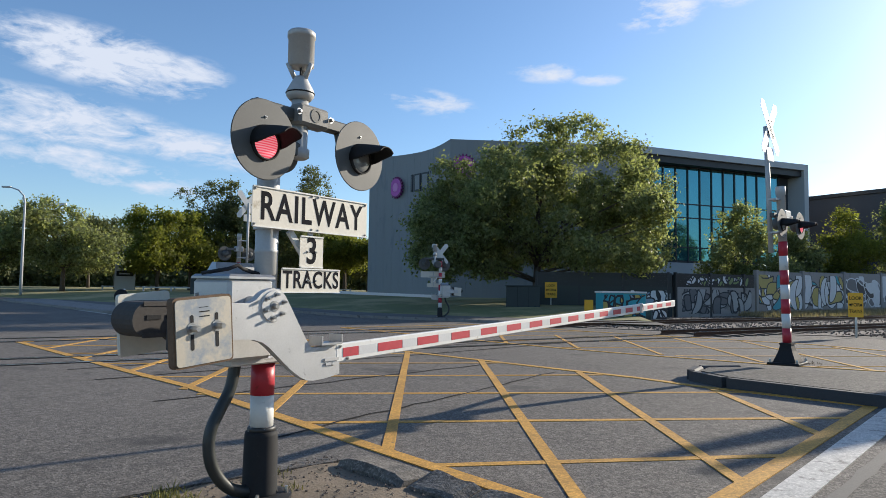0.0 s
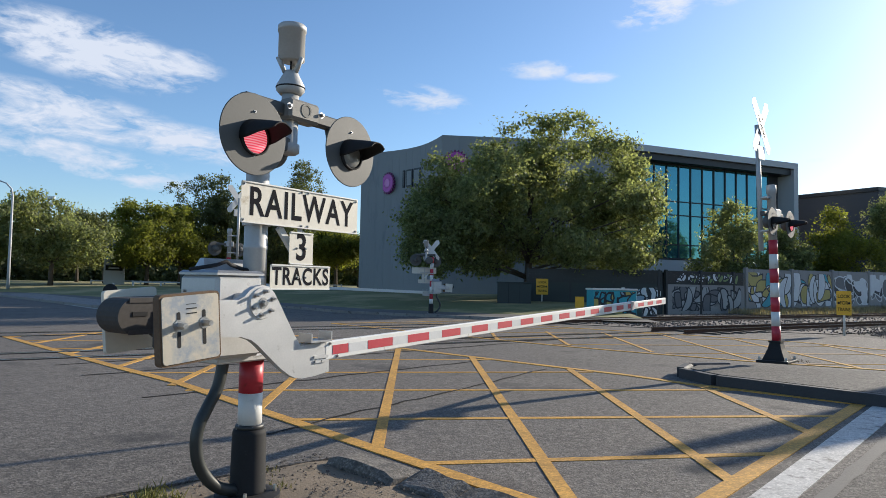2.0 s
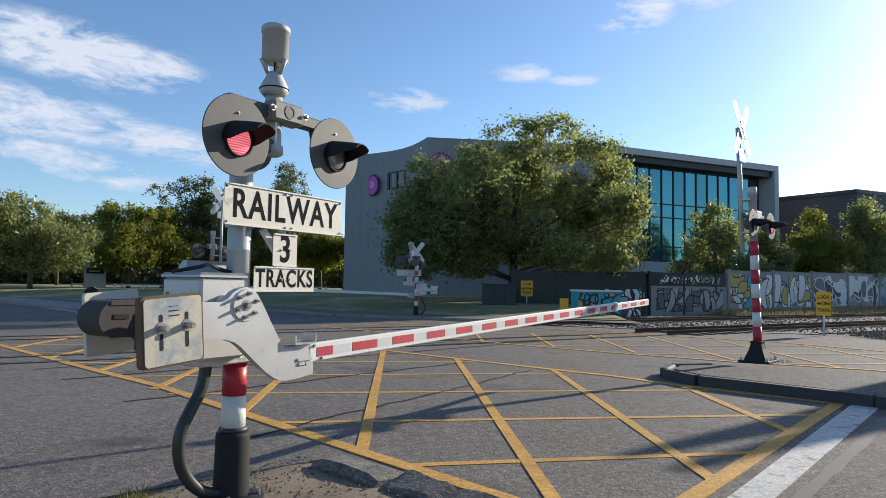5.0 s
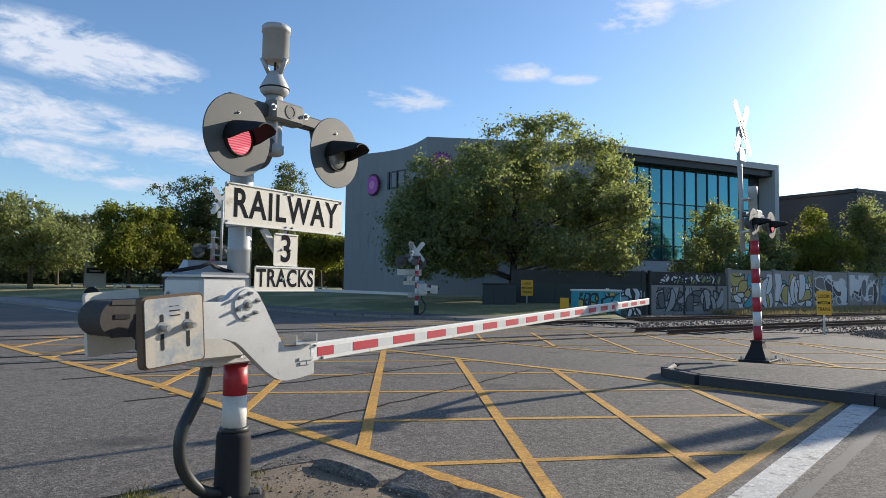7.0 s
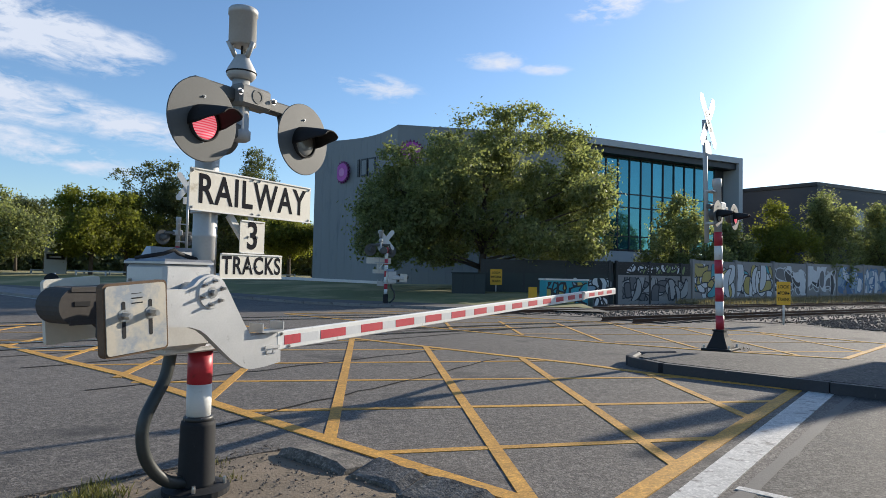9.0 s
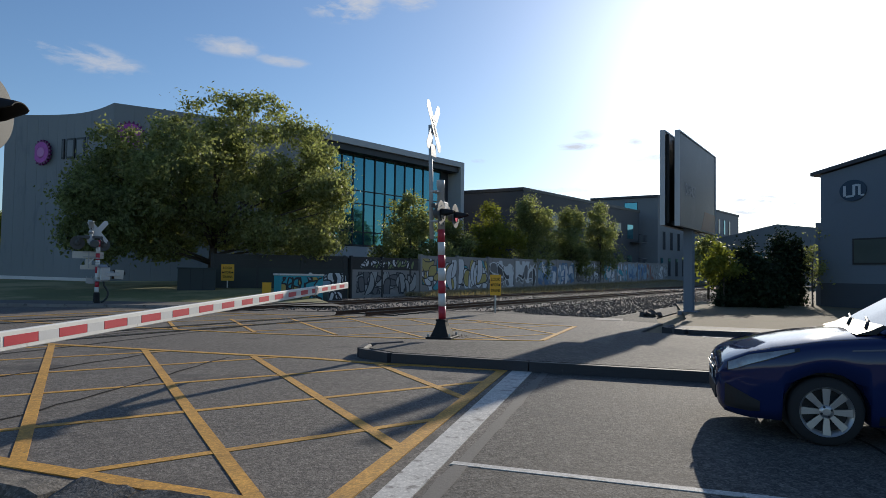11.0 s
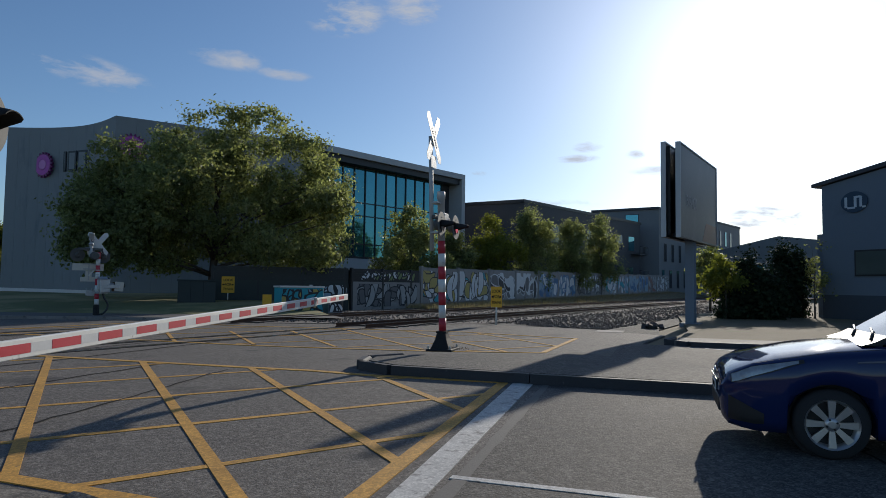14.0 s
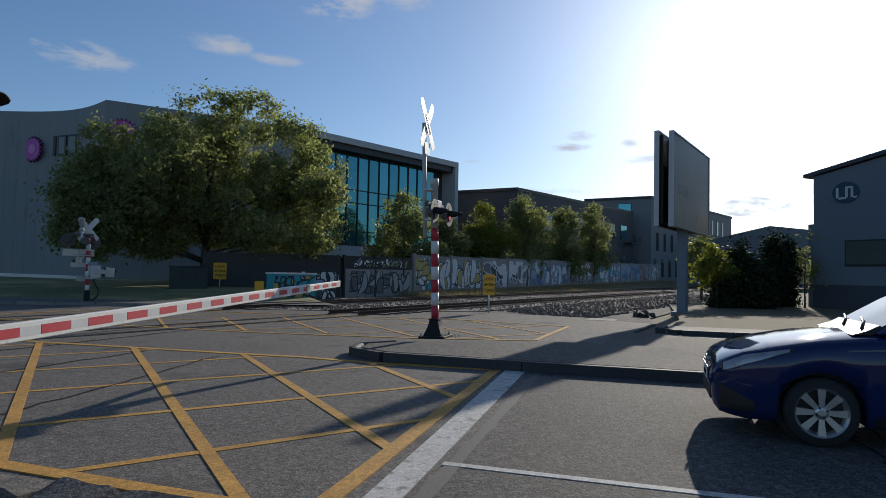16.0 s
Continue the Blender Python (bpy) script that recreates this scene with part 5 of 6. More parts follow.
    for yy, hh in ((0.10, 0.006), (0.075, 0.006), (0.125, 0.003)):
        part("stamp", Shape().box(-0.03, 0.02 + hh * 2, yy, yy + hh, 0.0525, 0.0535, wm), BLACK, wt_)
    part("weight_block", Shape().box(-0.98, -0.74, yb - 0.10, yb + 0.03, 1.06, 1.29, bevel=0.02), RUSTY, g, "rusty iron weight block")
    prof = [(-0.66, 1.13), (-0.93, 1.125)] + [(-0.94 + 0.10 * math.cos(radians(a)), 1.225 + 0.10 * math.sin(radians(a))) for a in range(255, 104, -15)] + [(-0.93, 1.325), (-0.66, 1.33)]
    rear = part("rear_weight", Shape().prism(prof[::-1], -0.10, 0.12, BACK), RUSTY, g, "dark rusty rear counterweight")
    part("boss", Shape().lathe([(0.10, 0.0), (0.118, 0.02), (0.118, 0.08), (0.09, 0.10)], Matrix.Translation((-0.79, -0.04, 1.21)) @ Matrix.Rotation(math.pi / 2, 4, "Y"), 24), RUSTY, rear)
    for zz in (1.30, 1.125):
        part("edge_rib", Shape().box(-0.98, -0.68, -0.126, -0.118, zz, zz + 0.026), RUSTY, rear)
    for xx in (-0.96, -0.84):
        part("rear_slot", Shape().box(xx, xx + 0.085, -0.125, -0.118, 1.225, 1.25), BLACK, rear)
    part("rear_plate", Shape().prism(rounded(0.325, 0.362, 0.02), 0.0, 0.03, facing(-0.79, 0.20, 1.19) @ Matrix.Rotation(radians(5), 4, "Z")), WHITE_SIGN, g, "cream rear weight plate")
    part("rear_arm", Shape().box(-0.8, -0.25, 0.215, 0.24, 1.12, 1.26, bevel=0.01), SILVER, g)
    # conduit
    part("conduit_hose", Shape().tube(smooth_line([(-0.27, 0.0, 1.04), (-0.265, 0.0, 0.93), (-0.30, 0, 0.76), (-0.37, 0, 0.64), (-0.43, 0, 0.53), (-0.445, 0, 0.42), (-0.42, 0, 0.30), (-0.35, 0, 0.19), (-0.25, 0, 0.11), (-0.12, 0, 0.07)]), 0.038, 14), HOSE, g, "thick dark ribbed conduit hose")
    # signs on brackets beside the pole
    sx = 0.255
    for z in (2.055, 1.86):
        part("sign_bracket", Shape().box(px, 0.46, -0.112, -0.085, z - 0.02, z + 0.02), PALE_METAL, g)
    part("pole_clamp", Shape().lathe([(0.094, 1.80), (0.094, 1.84)], Matrix.Translation((px, 0, 0)), 24, False), PALE_METAL, g)
    part("diagonal_strut", Shape().box(0.0, 0.26, -0.03, 0.0, -0.022, 0.022, Matrix.Translation((0.09, -0.06, 1.80)) @ Matrix.Rotation(radians(50), 4, "Y")), WHITE, g)
    part("upright_bar", Shape().box(sx - 0.02, sx + 0.02, -0.112, -0.104, 1.42, 2.06), PALE_METAL, g)
    sign_plate(g, "railway_sign", 0.276, -0.125, 1.935, 1.10, 0.272, "RAILWAY", 0.262, 0.80, 1.12, bolts=((-0.53, 0.115), (0.53, 0.115), (-0.53, -0.115), (0.53, -0.115), (-0.03, 0.118), (0.03, 0.118), (-0.03, -0.118), (0.03, -0.118)))
    sign_plate(g, "number_sign", 0.256, -0.122, 1.66, 0.222, 0.228, "3", 0.26, 0.85, bolts=((-0.04, 0), (0.04, 0)))
    sign_plate(g, "tracks_sign", 0.262, -0.125, 1.458, 0.558, 0.172, "TRACKS", 0.168, 0.80, 1.10, bolts=((-0.035, 0), (0.035, 0)))
    # crossarm with its two flashers, and the bell on top
    tx = 0.225
    part("top_bracket", Shape().box(px - 0.02, tx, -0.05, 0.05, 2.34, 2.44, bevel=0.01), DISC, g)
    part("stub_pole", Shape().lathe([(0.055, 2.33), (0.075, 2.345), (0.075, 2.40), (0.06, 2.41), (0.06, 2.80)], Matrix.Translation((tx, 0, 0)), 24), PALE_METAL, g)
    part("crossarm", Shape().box(tx - 0.42, tx + 0.46, -0.045, 0.045, 2.59, 2.68, bevel=0.012), DISC, g, "grey box crossarm")
    part("junction_box", Shape().box(tx - 0.09, tx + 0.20, -0.105, 0.02, 2.565, 2.715, bevel=0.02), TAUPE, g, "grey junction box with a round badge")
    part("box_badge", Shape().lathe([(0.05, 0), (0.05, 0.004), (0.036, 0.004), (0.034, 0.001)], facing(tx + 0.06, -0.105, 2.645), 24, False), DISC, g)
    for bx in (-0.10, 0.21):
        bolt(g, facing(tx + bx, -0.105, 2.645), 0.014, 0.025)
    for k, fx in enumerate((tx - 0.475, tx + 0.425)):
        part("lamp_hanger", Shape().rod((fx + (0.10 if k == 0 else -0.04), 0.0, 2.62), (fx, -0.02, 2.40), 0.03, seg=12), DISC, g)
        flasher(g, fx, -0.20, 2.36 + 0.045 * k, lit == k)
    part("rear_lamp", Shape().lathe([(0.09, 0.04), (0.15, 0.06), (0.158, 0.12), (0.158, 0.30), (0.12, 0.33)], Matrix.Translation((0.13, 0, 2.375)) @ Matrix.Rotation(-math.pi / 2, 4, "X"), 28), DISC, g, "grey housing of the lamp facing the other way")
    bell = part("bell_case", Shape().lathe([(0.075, 2.76), (0.10, 2.79), (0.098, 2.83), (0.055, 2.91), (0.05, 2.93)], Matrix.Translation((tx, 0, 0)), 28), PALE_METAL, g, "pale grey cast bell bracket")
    for k in range(3):
        a = 0.6 + k * 2 * math.pi / 3
        ca, sa = math.cos(a), math.sin(a)
        part("bell_strut", Shape().rod((tx + 0.045 * ca, 0.045 * sa, 2.92), (tx + 0.098 * ca, 0.098 * sa, 3.02), 0.018, seg=8), PALE_METAL, bell)
    part("bell_wire", Shape().rod((tx - 0.02, -0.02, 2.93), (tx, 0, 3.05), 0.008, seg=6), BLACK, bell)
    part("bell_ring", Shape().lathe([(0.100, 2.805), (0.105, 2.808), (0.105, 2.813), (0.100, 2.816)], Matrix.Translation((tx, 0, 0)), 28, caps=False), BLACK, bell)
    part("bell_drum", Shape().lathe([(0.075, 3.00), (0.094, 3.01), (0.094, 3.215), (0.101, 3.217), (0.101, 3.255), (0.092, 3.265)], Matrix.Translation((tx, 0, 0)), 36), PALE_METAL, bell, "pale grey cylindrical bell drum")
    if with_buck:
        for k in range(6):
            part("red_band" if k % 2 else "white_band", Shape().lathe([(0.0785, 0.97 + 0.26 * k), (0.0785, 1.225 + 0.26 * k)], Matrix.Translation((px, 0, 0)), 24), RED if k % 2 else WHITE, g)
        crossbuck(g, px, -0.16, 2.86, 0.56)
    return g


near_gate = gate_signal((-1.22, 4.44, 0.02), 55.0, "lowered barrier signal with twin flashing lights and railway tracks sign", 0)
far_gate = gate_signal((-0.20, 29.0, 0.05), 192.0, "barrier signal across the road seen from behind, arm lowered", 0, True)


def mast(at, turn, label, lean=0.0):
    g = thing("flashing_mast", Matrix.Translation(at) @ Matrix.Rotation(radians(lean), 4, "Y") @ Matrix.Rotation(radians(turn), 4, "Z"), label, "crossing signal")
    part("base_plate", Shape().box(-0.27, 0.27, -0.27, 0.27, 0.0, 0.045, bevel=0.01), BLACK, g)
    part("pedestal", Shape().loft([[(-a, -a, z), (a, -a, z), (a, a, z), (-a, a, z)] for a, z in ((0.19, 0.045), (0.175, 0.09), (0.115, 0.24), (0.09, 0.35), (0.105, 0.355), (0.105, 0.385))]), BLACK, g, "black cast pedestal")
    for sx in (-1, 1):
        for sy in (-1, 1):
            bolt(g, Matrix.Translation((sx * 0.225, sy * 0.225, 0.045)), 0.022, 0.06)
    for k in range(7):
        part("red_band" if k % 2 == 0 else "white_band", Shape().lathe([(0.074, 0.385 + 0.26 * k), (0.074, 0.385 + 0.26 * (k + 1) - 0.001)], seg=24), RED if k % 2 == 0 else WHITE, g)
    part("pole", Shape().lathe([(0.073, 2.2), (0.073, 3.05), (0.085, 3.06), (0.085, 3.2), (0.07, 3.21)], seg=24), PALE_METAL, g, "pale grey pole top")
    part("sign_post", Shape().lathe([(0.042, 2.0), (0.042, 4.3)], Matrix.Translation((-0.25, 0.12, 0)), 14), PALE_METAL, g)
    for z in (2.35, 2.95):
        part("band_clamp", Shape().box(-0.29, 0.08, -0.02, 0.14, z, z + 0.03), GALV, g)
    crossbuck(g, -0.25, 0.06, 4.26, 0.60, 0.2)
    part("tracks_plate", Shape().prism(rounded(0.3, 0.24, 0.01), 0, 0.005, facing(-0.25, 0.06, 3.78)), WHITE, g)
    part("crossarm", Shape().box(-0.48, 0.48, -0.04, 0.04, 2.62, 2.70, bevel=0.01), DISC, g)
    part("junction_box", Shape().box(-0.14, 0.14, -0.12, 0.06, 2.58, 2.76, bevel=0.02), PALE_METAL, g)
    for k, fx in enumerate((-0.45, 0.45)):
        flasher(g, fx, -0.16, 2.50, k == 1, 0.25)
    return g


island_mast = mast((6.17, 11.79, 0.148), 43.8, "banded red-white flashing mast with crossbuck on the island", -1.6)
far_mast = mast(polar(17.5, 24.0, 0.0), 223.8, "red and white banded flashing-light mast across the road", 0)

rubble = thing("weed_clump", Matrix.Translation((6.5, 11.9, 0.148)), "dry weeds and leaf litter at the foot of the mast", "debris")
sh = Shape()
for k in range(160):
    a, r = rng.random() * 6.28, rng.uniform(0.05, 0.45)
    c = Vector((math.cos(a) * r, math.sin(a) * r * 0.6, 0.0))
    d = Vector((rng.uniform(-1, 1), rng.uniform(-1, 1), rng.uniform(0.1, 0.7))) * 0.07
    s = Vector((-d.y, d.x, 0)) * 0.15
    sh.add([tuple(c - s), tuple(c + s), tuple(c + d)], [(0, 1, 2)])
part("stalks", sh, surface("dead_stalk", (0.14, 0.10, 0.05), 0.9, island=0.5, bump=0), rubble)


def look_sign(at, turn, w, h, zc, label):
    s = thing("pedestrian_sign", Matrix.Translation(at) @ Matrix.Rotation(radians(turn), 4, "Z"), label, "sign")
    part("post", Shape().lathe([(0.032, -0.1), (0.032, zc + h * 0.3)], Matrix.Translation((0, 0.03, 0)), 12), WHITE, s)
    p = part("plate", Shape().prism(rounded(w, h, 0.03), 0, 0.005, facing(0, -0.008, zc)), SIGN_YELLOW, s, "yellow plate with black lettering and arrows")
    for k, (text, sq) in enumerate((("LOOK", 1.0), ("FOR", 1.0), ("TRAINS", 0.85))):
        lettering(text, h * 0.20, LETTER, p, facing(0, -0.0135, zc + h * (0.27 - 0.27 * k)), 0.001, 1.0, sq * (0.8 if w < 0.5 else 1.0))
    for sx in (-1, 1):
        part("arrow", Shape().prism([(0, -0.035 * h), (sx * 0.09 * w, -0.035 * h), (sx * 0.09 * w, -0.07 * h), (sx * 0.17 * w, 0), (sx * 0.09 * w, 0.07 * h), (sx * 0.09 * w, 0.035 * h), (0, 0.035 * h)][::sx], 0, 0.002, facing(sx * 0.27 * w, -0.0135, zc)), LETTER, p)
    return s


look_sign((13.2, 21.0, 0.0), -38, 0.42, 0.78, 1.05, "yellow look-for-trains sign on a white post beside the ballast")
look_sign((6.1, 37.2, 0.15), -8, 0.68, 0.90, 1.2, "yellow look-for-trains sign on a post before the hedge")


# ---- billboard ----
BS, BM = Vector((0.875, 0.484, 0)), Vector((-0.484, 0.875, 0))


def bw(s, m, z=0.0):
    """The billboard's own axes: s along its faces, m across them."""
    p = Vector((18.7, 17.2, 0)) + BS * s + BM * m
    return (p.x, p.y, z)


def upright(s0, s1, m0, m1, z0, z1):
    return Shape().loft([[bw(s, m, z) for s, m in ((s0, m0), (s1, m0), (s1, m1), (s0, m1))] for z in (z0, z1)])


board = thing("billboard", pose(0, 0, 0), "tall double-sided billboard with dark faces on one steel post", "billboard")
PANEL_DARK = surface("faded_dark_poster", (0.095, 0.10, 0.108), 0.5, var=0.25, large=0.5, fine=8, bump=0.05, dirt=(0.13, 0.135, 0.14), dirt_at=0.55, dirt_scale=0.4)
part("post", upright(2.4, 2.8, 0.08, 0.42, -0.1, 3.5), BLUE_GREY, board, "square grey steel post")
part("post_foot", upright(2.2, 3.0, -0.1, 0.6, -0.1, 0.1), BLUE_GREY, board)
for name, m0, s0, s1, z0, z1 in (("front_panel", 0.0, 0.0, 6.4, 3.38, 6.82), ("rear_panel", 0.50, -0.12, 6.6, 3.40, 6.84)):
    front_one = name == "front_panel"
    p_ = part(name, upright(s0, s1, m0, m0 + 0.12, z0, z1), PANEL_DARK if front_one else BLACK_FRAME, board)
    part("rim", upright(s0 - 0.05, s0, m0 - 0.03, m0 + 0.15, z0 - 0.05, z1 + 0.05), LIGHT_CLAD, p_)
    part("rim", upright(s1, s1 + 0.05, m0 - 0.03, m0 + 0.15, z0 - 0.05, z1 + 0.05), LIGHT_CLAD, p_)
    part("rim", upright(s0, s1, m0 - 0.03, m0 + 0.15, z1, z1 + 0.05), LIGHT_CLAD, p_)
    part("rim", upright(s0, s1, m0 - 0.03, m0 + 0.15, z0 - 0.05, z0), BLACK_FRAME, p_)
    for k in range(6):
        part("back_rib", upright(s0 + 0.3 + k * 1.15, s0 + 0.38 + k * 1.15, m0 + (0.12 if front_one else -0.10), m0 + (0.20 if front_one else 0.0), z0 + 0.05, z1 - 0.05), BLACK_FRAME, p_)
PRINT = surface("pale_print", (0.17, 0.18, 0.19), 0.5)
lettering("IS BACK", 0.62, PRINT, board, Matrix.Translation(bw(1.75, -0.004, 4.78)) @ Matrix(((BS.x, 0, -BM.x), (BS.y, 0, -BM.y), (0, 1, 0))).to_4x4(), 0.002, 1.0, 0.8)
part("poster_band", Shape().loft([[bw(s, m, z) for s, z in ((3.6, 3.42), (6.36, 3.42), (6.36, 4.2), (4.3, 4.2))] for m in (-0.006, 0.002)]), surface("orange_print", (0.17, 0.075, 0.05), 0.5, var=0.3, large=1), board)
for s in (0.8, 2.5, 4.2, 5.8):
    part("cross_beam", upright(s, s + 0.12, 0.12, 0.50, 3.42, 3.56), BLACK_FRAME, board)

# utility cover and low box beside the tracks
cover_ = thing("utility_cover", Matrix.Translation((15.1, 16.9, -0.004)) @ Matrix.Rotation(TH, 4, "Z"), "pale concrete utility cover set in the asphalt", "manhole cover")
part("lid", Shape().box(-0.55, 0.55, -0.45, 0.45, -0.02, 0.012, bevel=0.004), KERB, cover_)
pit = thing("rubble_pile", Matrix.Translation((17.85, 17.8, 0.0)), "low dark pile of rail fittings on the gravel", "debris")
for k in range(14):
    part("fitting", Shape().box(-0.12, 0.12, -0.08, 0.08, -0.05, 0.05, Matrix.Translation((rng.uniform(-0.45, 0.45), rng.uniform(-0.3, 0.3), 0.03 + 0.1 * rng.random())) @ Euler((rng.random(), rng.random(), rng.random() * 6)).to_matrix().to_4x4(), 0.01), RUSTY, pit)

# ---- cabinets by the tracks ----
cab = thing("equipment_cabinet", Matrix.Translation((4.35, 35.5, 0.1)) @ Matrix.Rotation(radians(-6), 4, "Z"), "dark green metal equipment cabinet on the lawn edge", "cabinet")
part("body", Shape().box(-0.95, 0.85, -0.5, 0.5, 0, 1.42, bevel=0.02), TEAL_PAINT, cab)
part("lid", Shape().box(-1.0, 0.9, -0.54, 0.54, 1.42, 1.48, bevel=0.01), TEAL_PAINT, cab)
part("plinth", Shape().box(-0.98, 0.88, -0.53, 0.53, -0.1, 0.06), KERB, cab)
for x in (-0.35, 0.25):
    part("door_seam", Shape().box(x - 0.008, x + 0.008, -0.506, -0.499, 0.06, 1.4), BLACK, cab)
PAINTS = [surface("spray_" + n, c, 0.6, var=0.15, large=2, fine=20, bump=0.05) for n, c in (("teal", (0.05, 0.33, 0.40)), ("blue", (0.08, 0.17, 0.32)), ("black", (0.03, 0.03, 0.035)), ("white", (0.66, 0.67, 0.67)),
          ("pale_blue", (0.28, 0.38, 0.46)), ("grey", (0.14, 0.14, 0.145)), ("yellow", (0.45, 0.36, 0.10)), ("rust", (0.30, 0.12, 0.07)), ("silver", (0.38, 0.38, 0.37)), ("green", (0.20, 0.26, 0.10)))]
TEAL, BLUE, INK, CHALK, PALE, SLATE, OCHRE, BRICKY, TIN, MOSS = PAINTS


def spray(parent, m, x0, x1, z0, z1, fills, outline, seed, glyphs=4):
    """A tag of swollen unreadable shapes on a face: x along it, z up, -y outwards."""
    r = random.Random(seed)
    w = (x1 - x0) / glyphs
    lay = 0
    for g in range(glyphs):
        cx = x0 + w * (g + 0.5)
        for stroke in range(7):
            lay += 1
            n = 20
            ang = r.choice([0.15, -0.25, 1.25, 1.5, 1.75, 0.9, 2.2])
            L_, T_ = (z1 - z0) * r.uniform(0.26, 0.50), (z1 - z0) * r.uniform(0.09, 0.19)
            ox, oz = cx + r.uniform(-0.35, 0.35) * w, (z0 + z1) / 2 + r.uniform(-0.26, 0.26) * (z1 - z0)
            bend, square = r.uniform(-0.6, 0.6), r.uniform(0.3, 1.1)
            made = None
            for grow, y, mt in ((1.0, -0.004 - lay * 0.0008, outline), (0.0, -0.0044 - lay * 0.0008, fills[r.randrange(len(fills))])):
                pts = []
                for k in range(n):
                    a = 2 * math.pi * k / n
                    ex = (L_ + 0.075 * grow) * math.copysign(abs(math.cos(a)) ** square, math.cos(a))
                    ez = (T_ + 0.075 * grow) * math.copysign(abs(math.sin(a)) ** square, math.sin(a)) + bend * ex * ex / max(L_, 0.1)
                    qx, qz = ox + ex * math.cos(ang) - ez * math.sin(ang), oz + ex * math.sin(ang) + ez * math.cos(ang)
                    pts.append((min(x1, max(x0, qx)), y, min(z1, max(z0, qz))))
                ob = part("spray_stroke" if made is None else "spray_fill", Shape().add(pts, [tuple(range(n))], m), mt, made or parent)
                made = made or ob


relay = thing("relay_cabinet", Matrix.Translation((7.15, 29.55, 0.05)) @ Matrix.Rotation(radians(11), 4, "Z"), "low trackside cabinet covered in teal spray paint", "cabinet")
part("body", Shape().box(0, 2.15, 0, 0.7, -0.1, 1.22, bevel=0.015), TEAL, relay)
part("lid", Shape().box(-0.04, 2.19, -0.04, 0.74, 1.22, 1.30, bevel=0.01), WHITE, relay, "white metal lid")
spray(relay, Matrix.Identity(4), 0.05, 2.1, 0.05, 1.15, [PALE, TEAL, OCHRE], INK, 5, 4)
small_box = thing("relay_cabinet", Matrix.Translation((9.6, 30.3, 0.03)) @ Matrix.Rotation(radians(11), 4, "Z"), "small white-topped cabinet with spray marks by the tracks", "cabinet")
part("body", Shape().box(0, 0.8, 0, 0.6, -0.1, 0.62, bevel=0.015), SLATE, small_box)
part("lid", Shape().box(-0.03, 0.83, -0.03, 0.63, 0.62, 0.68, bevel=0.01), WHITE, small_box)
spray(small_box, Matrix.Identity(4), 0.05, 0.78, 0.08, 0.58, [CHALK], INK, 8, 2)
marker = thing("small_marker_sign", Matrix.Translation((6.55, 29.6, 0.0)), "small yellow marker plate on a short post", "sign")
part("post", Shape().rod((0, 0, -0.1), (0, 0, 0.7), 0.03, seg=8), GALV, marker)
part("plate", Shape().box(-0.2, 0.2, -0.04, -0.03, 0.45, 0.95, bevel=0.003), SIGN_YELLOW, marker)

# dark boundary walls left of the long fence
for a, b, label in (((5.3, 37.4), (12.55, 35.95), "dark slatted boundary fence behind the trackside cabinets"), ((12.75, 35.9), (18.0, 37.85), "old concrete wall with dark slats above and faded spray paint")):
    fmx, L_ = face_frame(a, b)
    wall = thing("slat_fence", fmx, label, "fence")
    low = part("lower_wall", Shape().box(0, L_, 0, 0.12, -0.3, 1.62), CONC_PANEL if a[0] > 10 else TEAL_PAINT, wall)
    for k in range(7):
        part("slat", Shape().box(0.05, L_ - 0.05, 0.02, 0.06, 1.66 + k * 0.105, 1.74 + k * 0.105), BLACK_FRAME, wall)
    part("backing", Shape().box(0, L_, 0.065, 0.085, 1.6, 2.36), BLACK_FRAME, wall)
    for k in range(int(L_ / 2.4) + 1):
        part("post", Shape().box(k * 2.4 - 0.06, k * 2.4 + 0.06, -0.03, 0.14, -0.3, 2.42), BLACK_FRAME, wall)
    if a[0] > 10:
        spray(wall, Matrix.Identity(4), 0.4, L_ - 0.3, 0.15, 1.5, [TIN, SLATE], INK, 12, 5)
        spray(wall, Matrix.Translation((0, 0.02, 0)), 0.6, L_ - 0.5, 1.7, 2.25, [MOSS, CHALK], BLACK_FRAME, 13, 6)
    else:
        spray(wall, Matrix.Identity(4), 5.2, L_ - 0.1, 0.4, 1.4, [CHALK, PALE], INK, 14, 3)

# spray paint on the precast panels
SETS = [([CHALK, CHALK, TEAL, OCHRE], INK, 3), ([INK, SLATE, CHALK], CHALK, 3), ([CHALK, PALE, BLUE], BLUE, 3), ([TIN, CHALK, SLATE], INK, 3), ([PALE, TEAL, CHALK], SLATE, 3), ([SLATE, BLUE, PALE], PALE, 3), ([BRICKY, BRICKY, TIN], SLATE, 3), ([CHALK, TIN], INK, 4)]
for k in range(16):
    fills, edge, n = SETS[(0, 0, 1, 1, 2, 2, 3, 3, 4, 4, 5, 5, 6, 7, 7, 7)[k]]
    s = fence_s0 + PW * k
    fmx = Matrix.Translation(rw(s, FENCE_M, RISE * (s - fence_s0))) @ Matrix.Rotation(fa_, 4, "Z")
    spray(fence, fmx, 0.15, PW - 0.15, 0.35, 2.42, fills, edge, 40 + k, n)

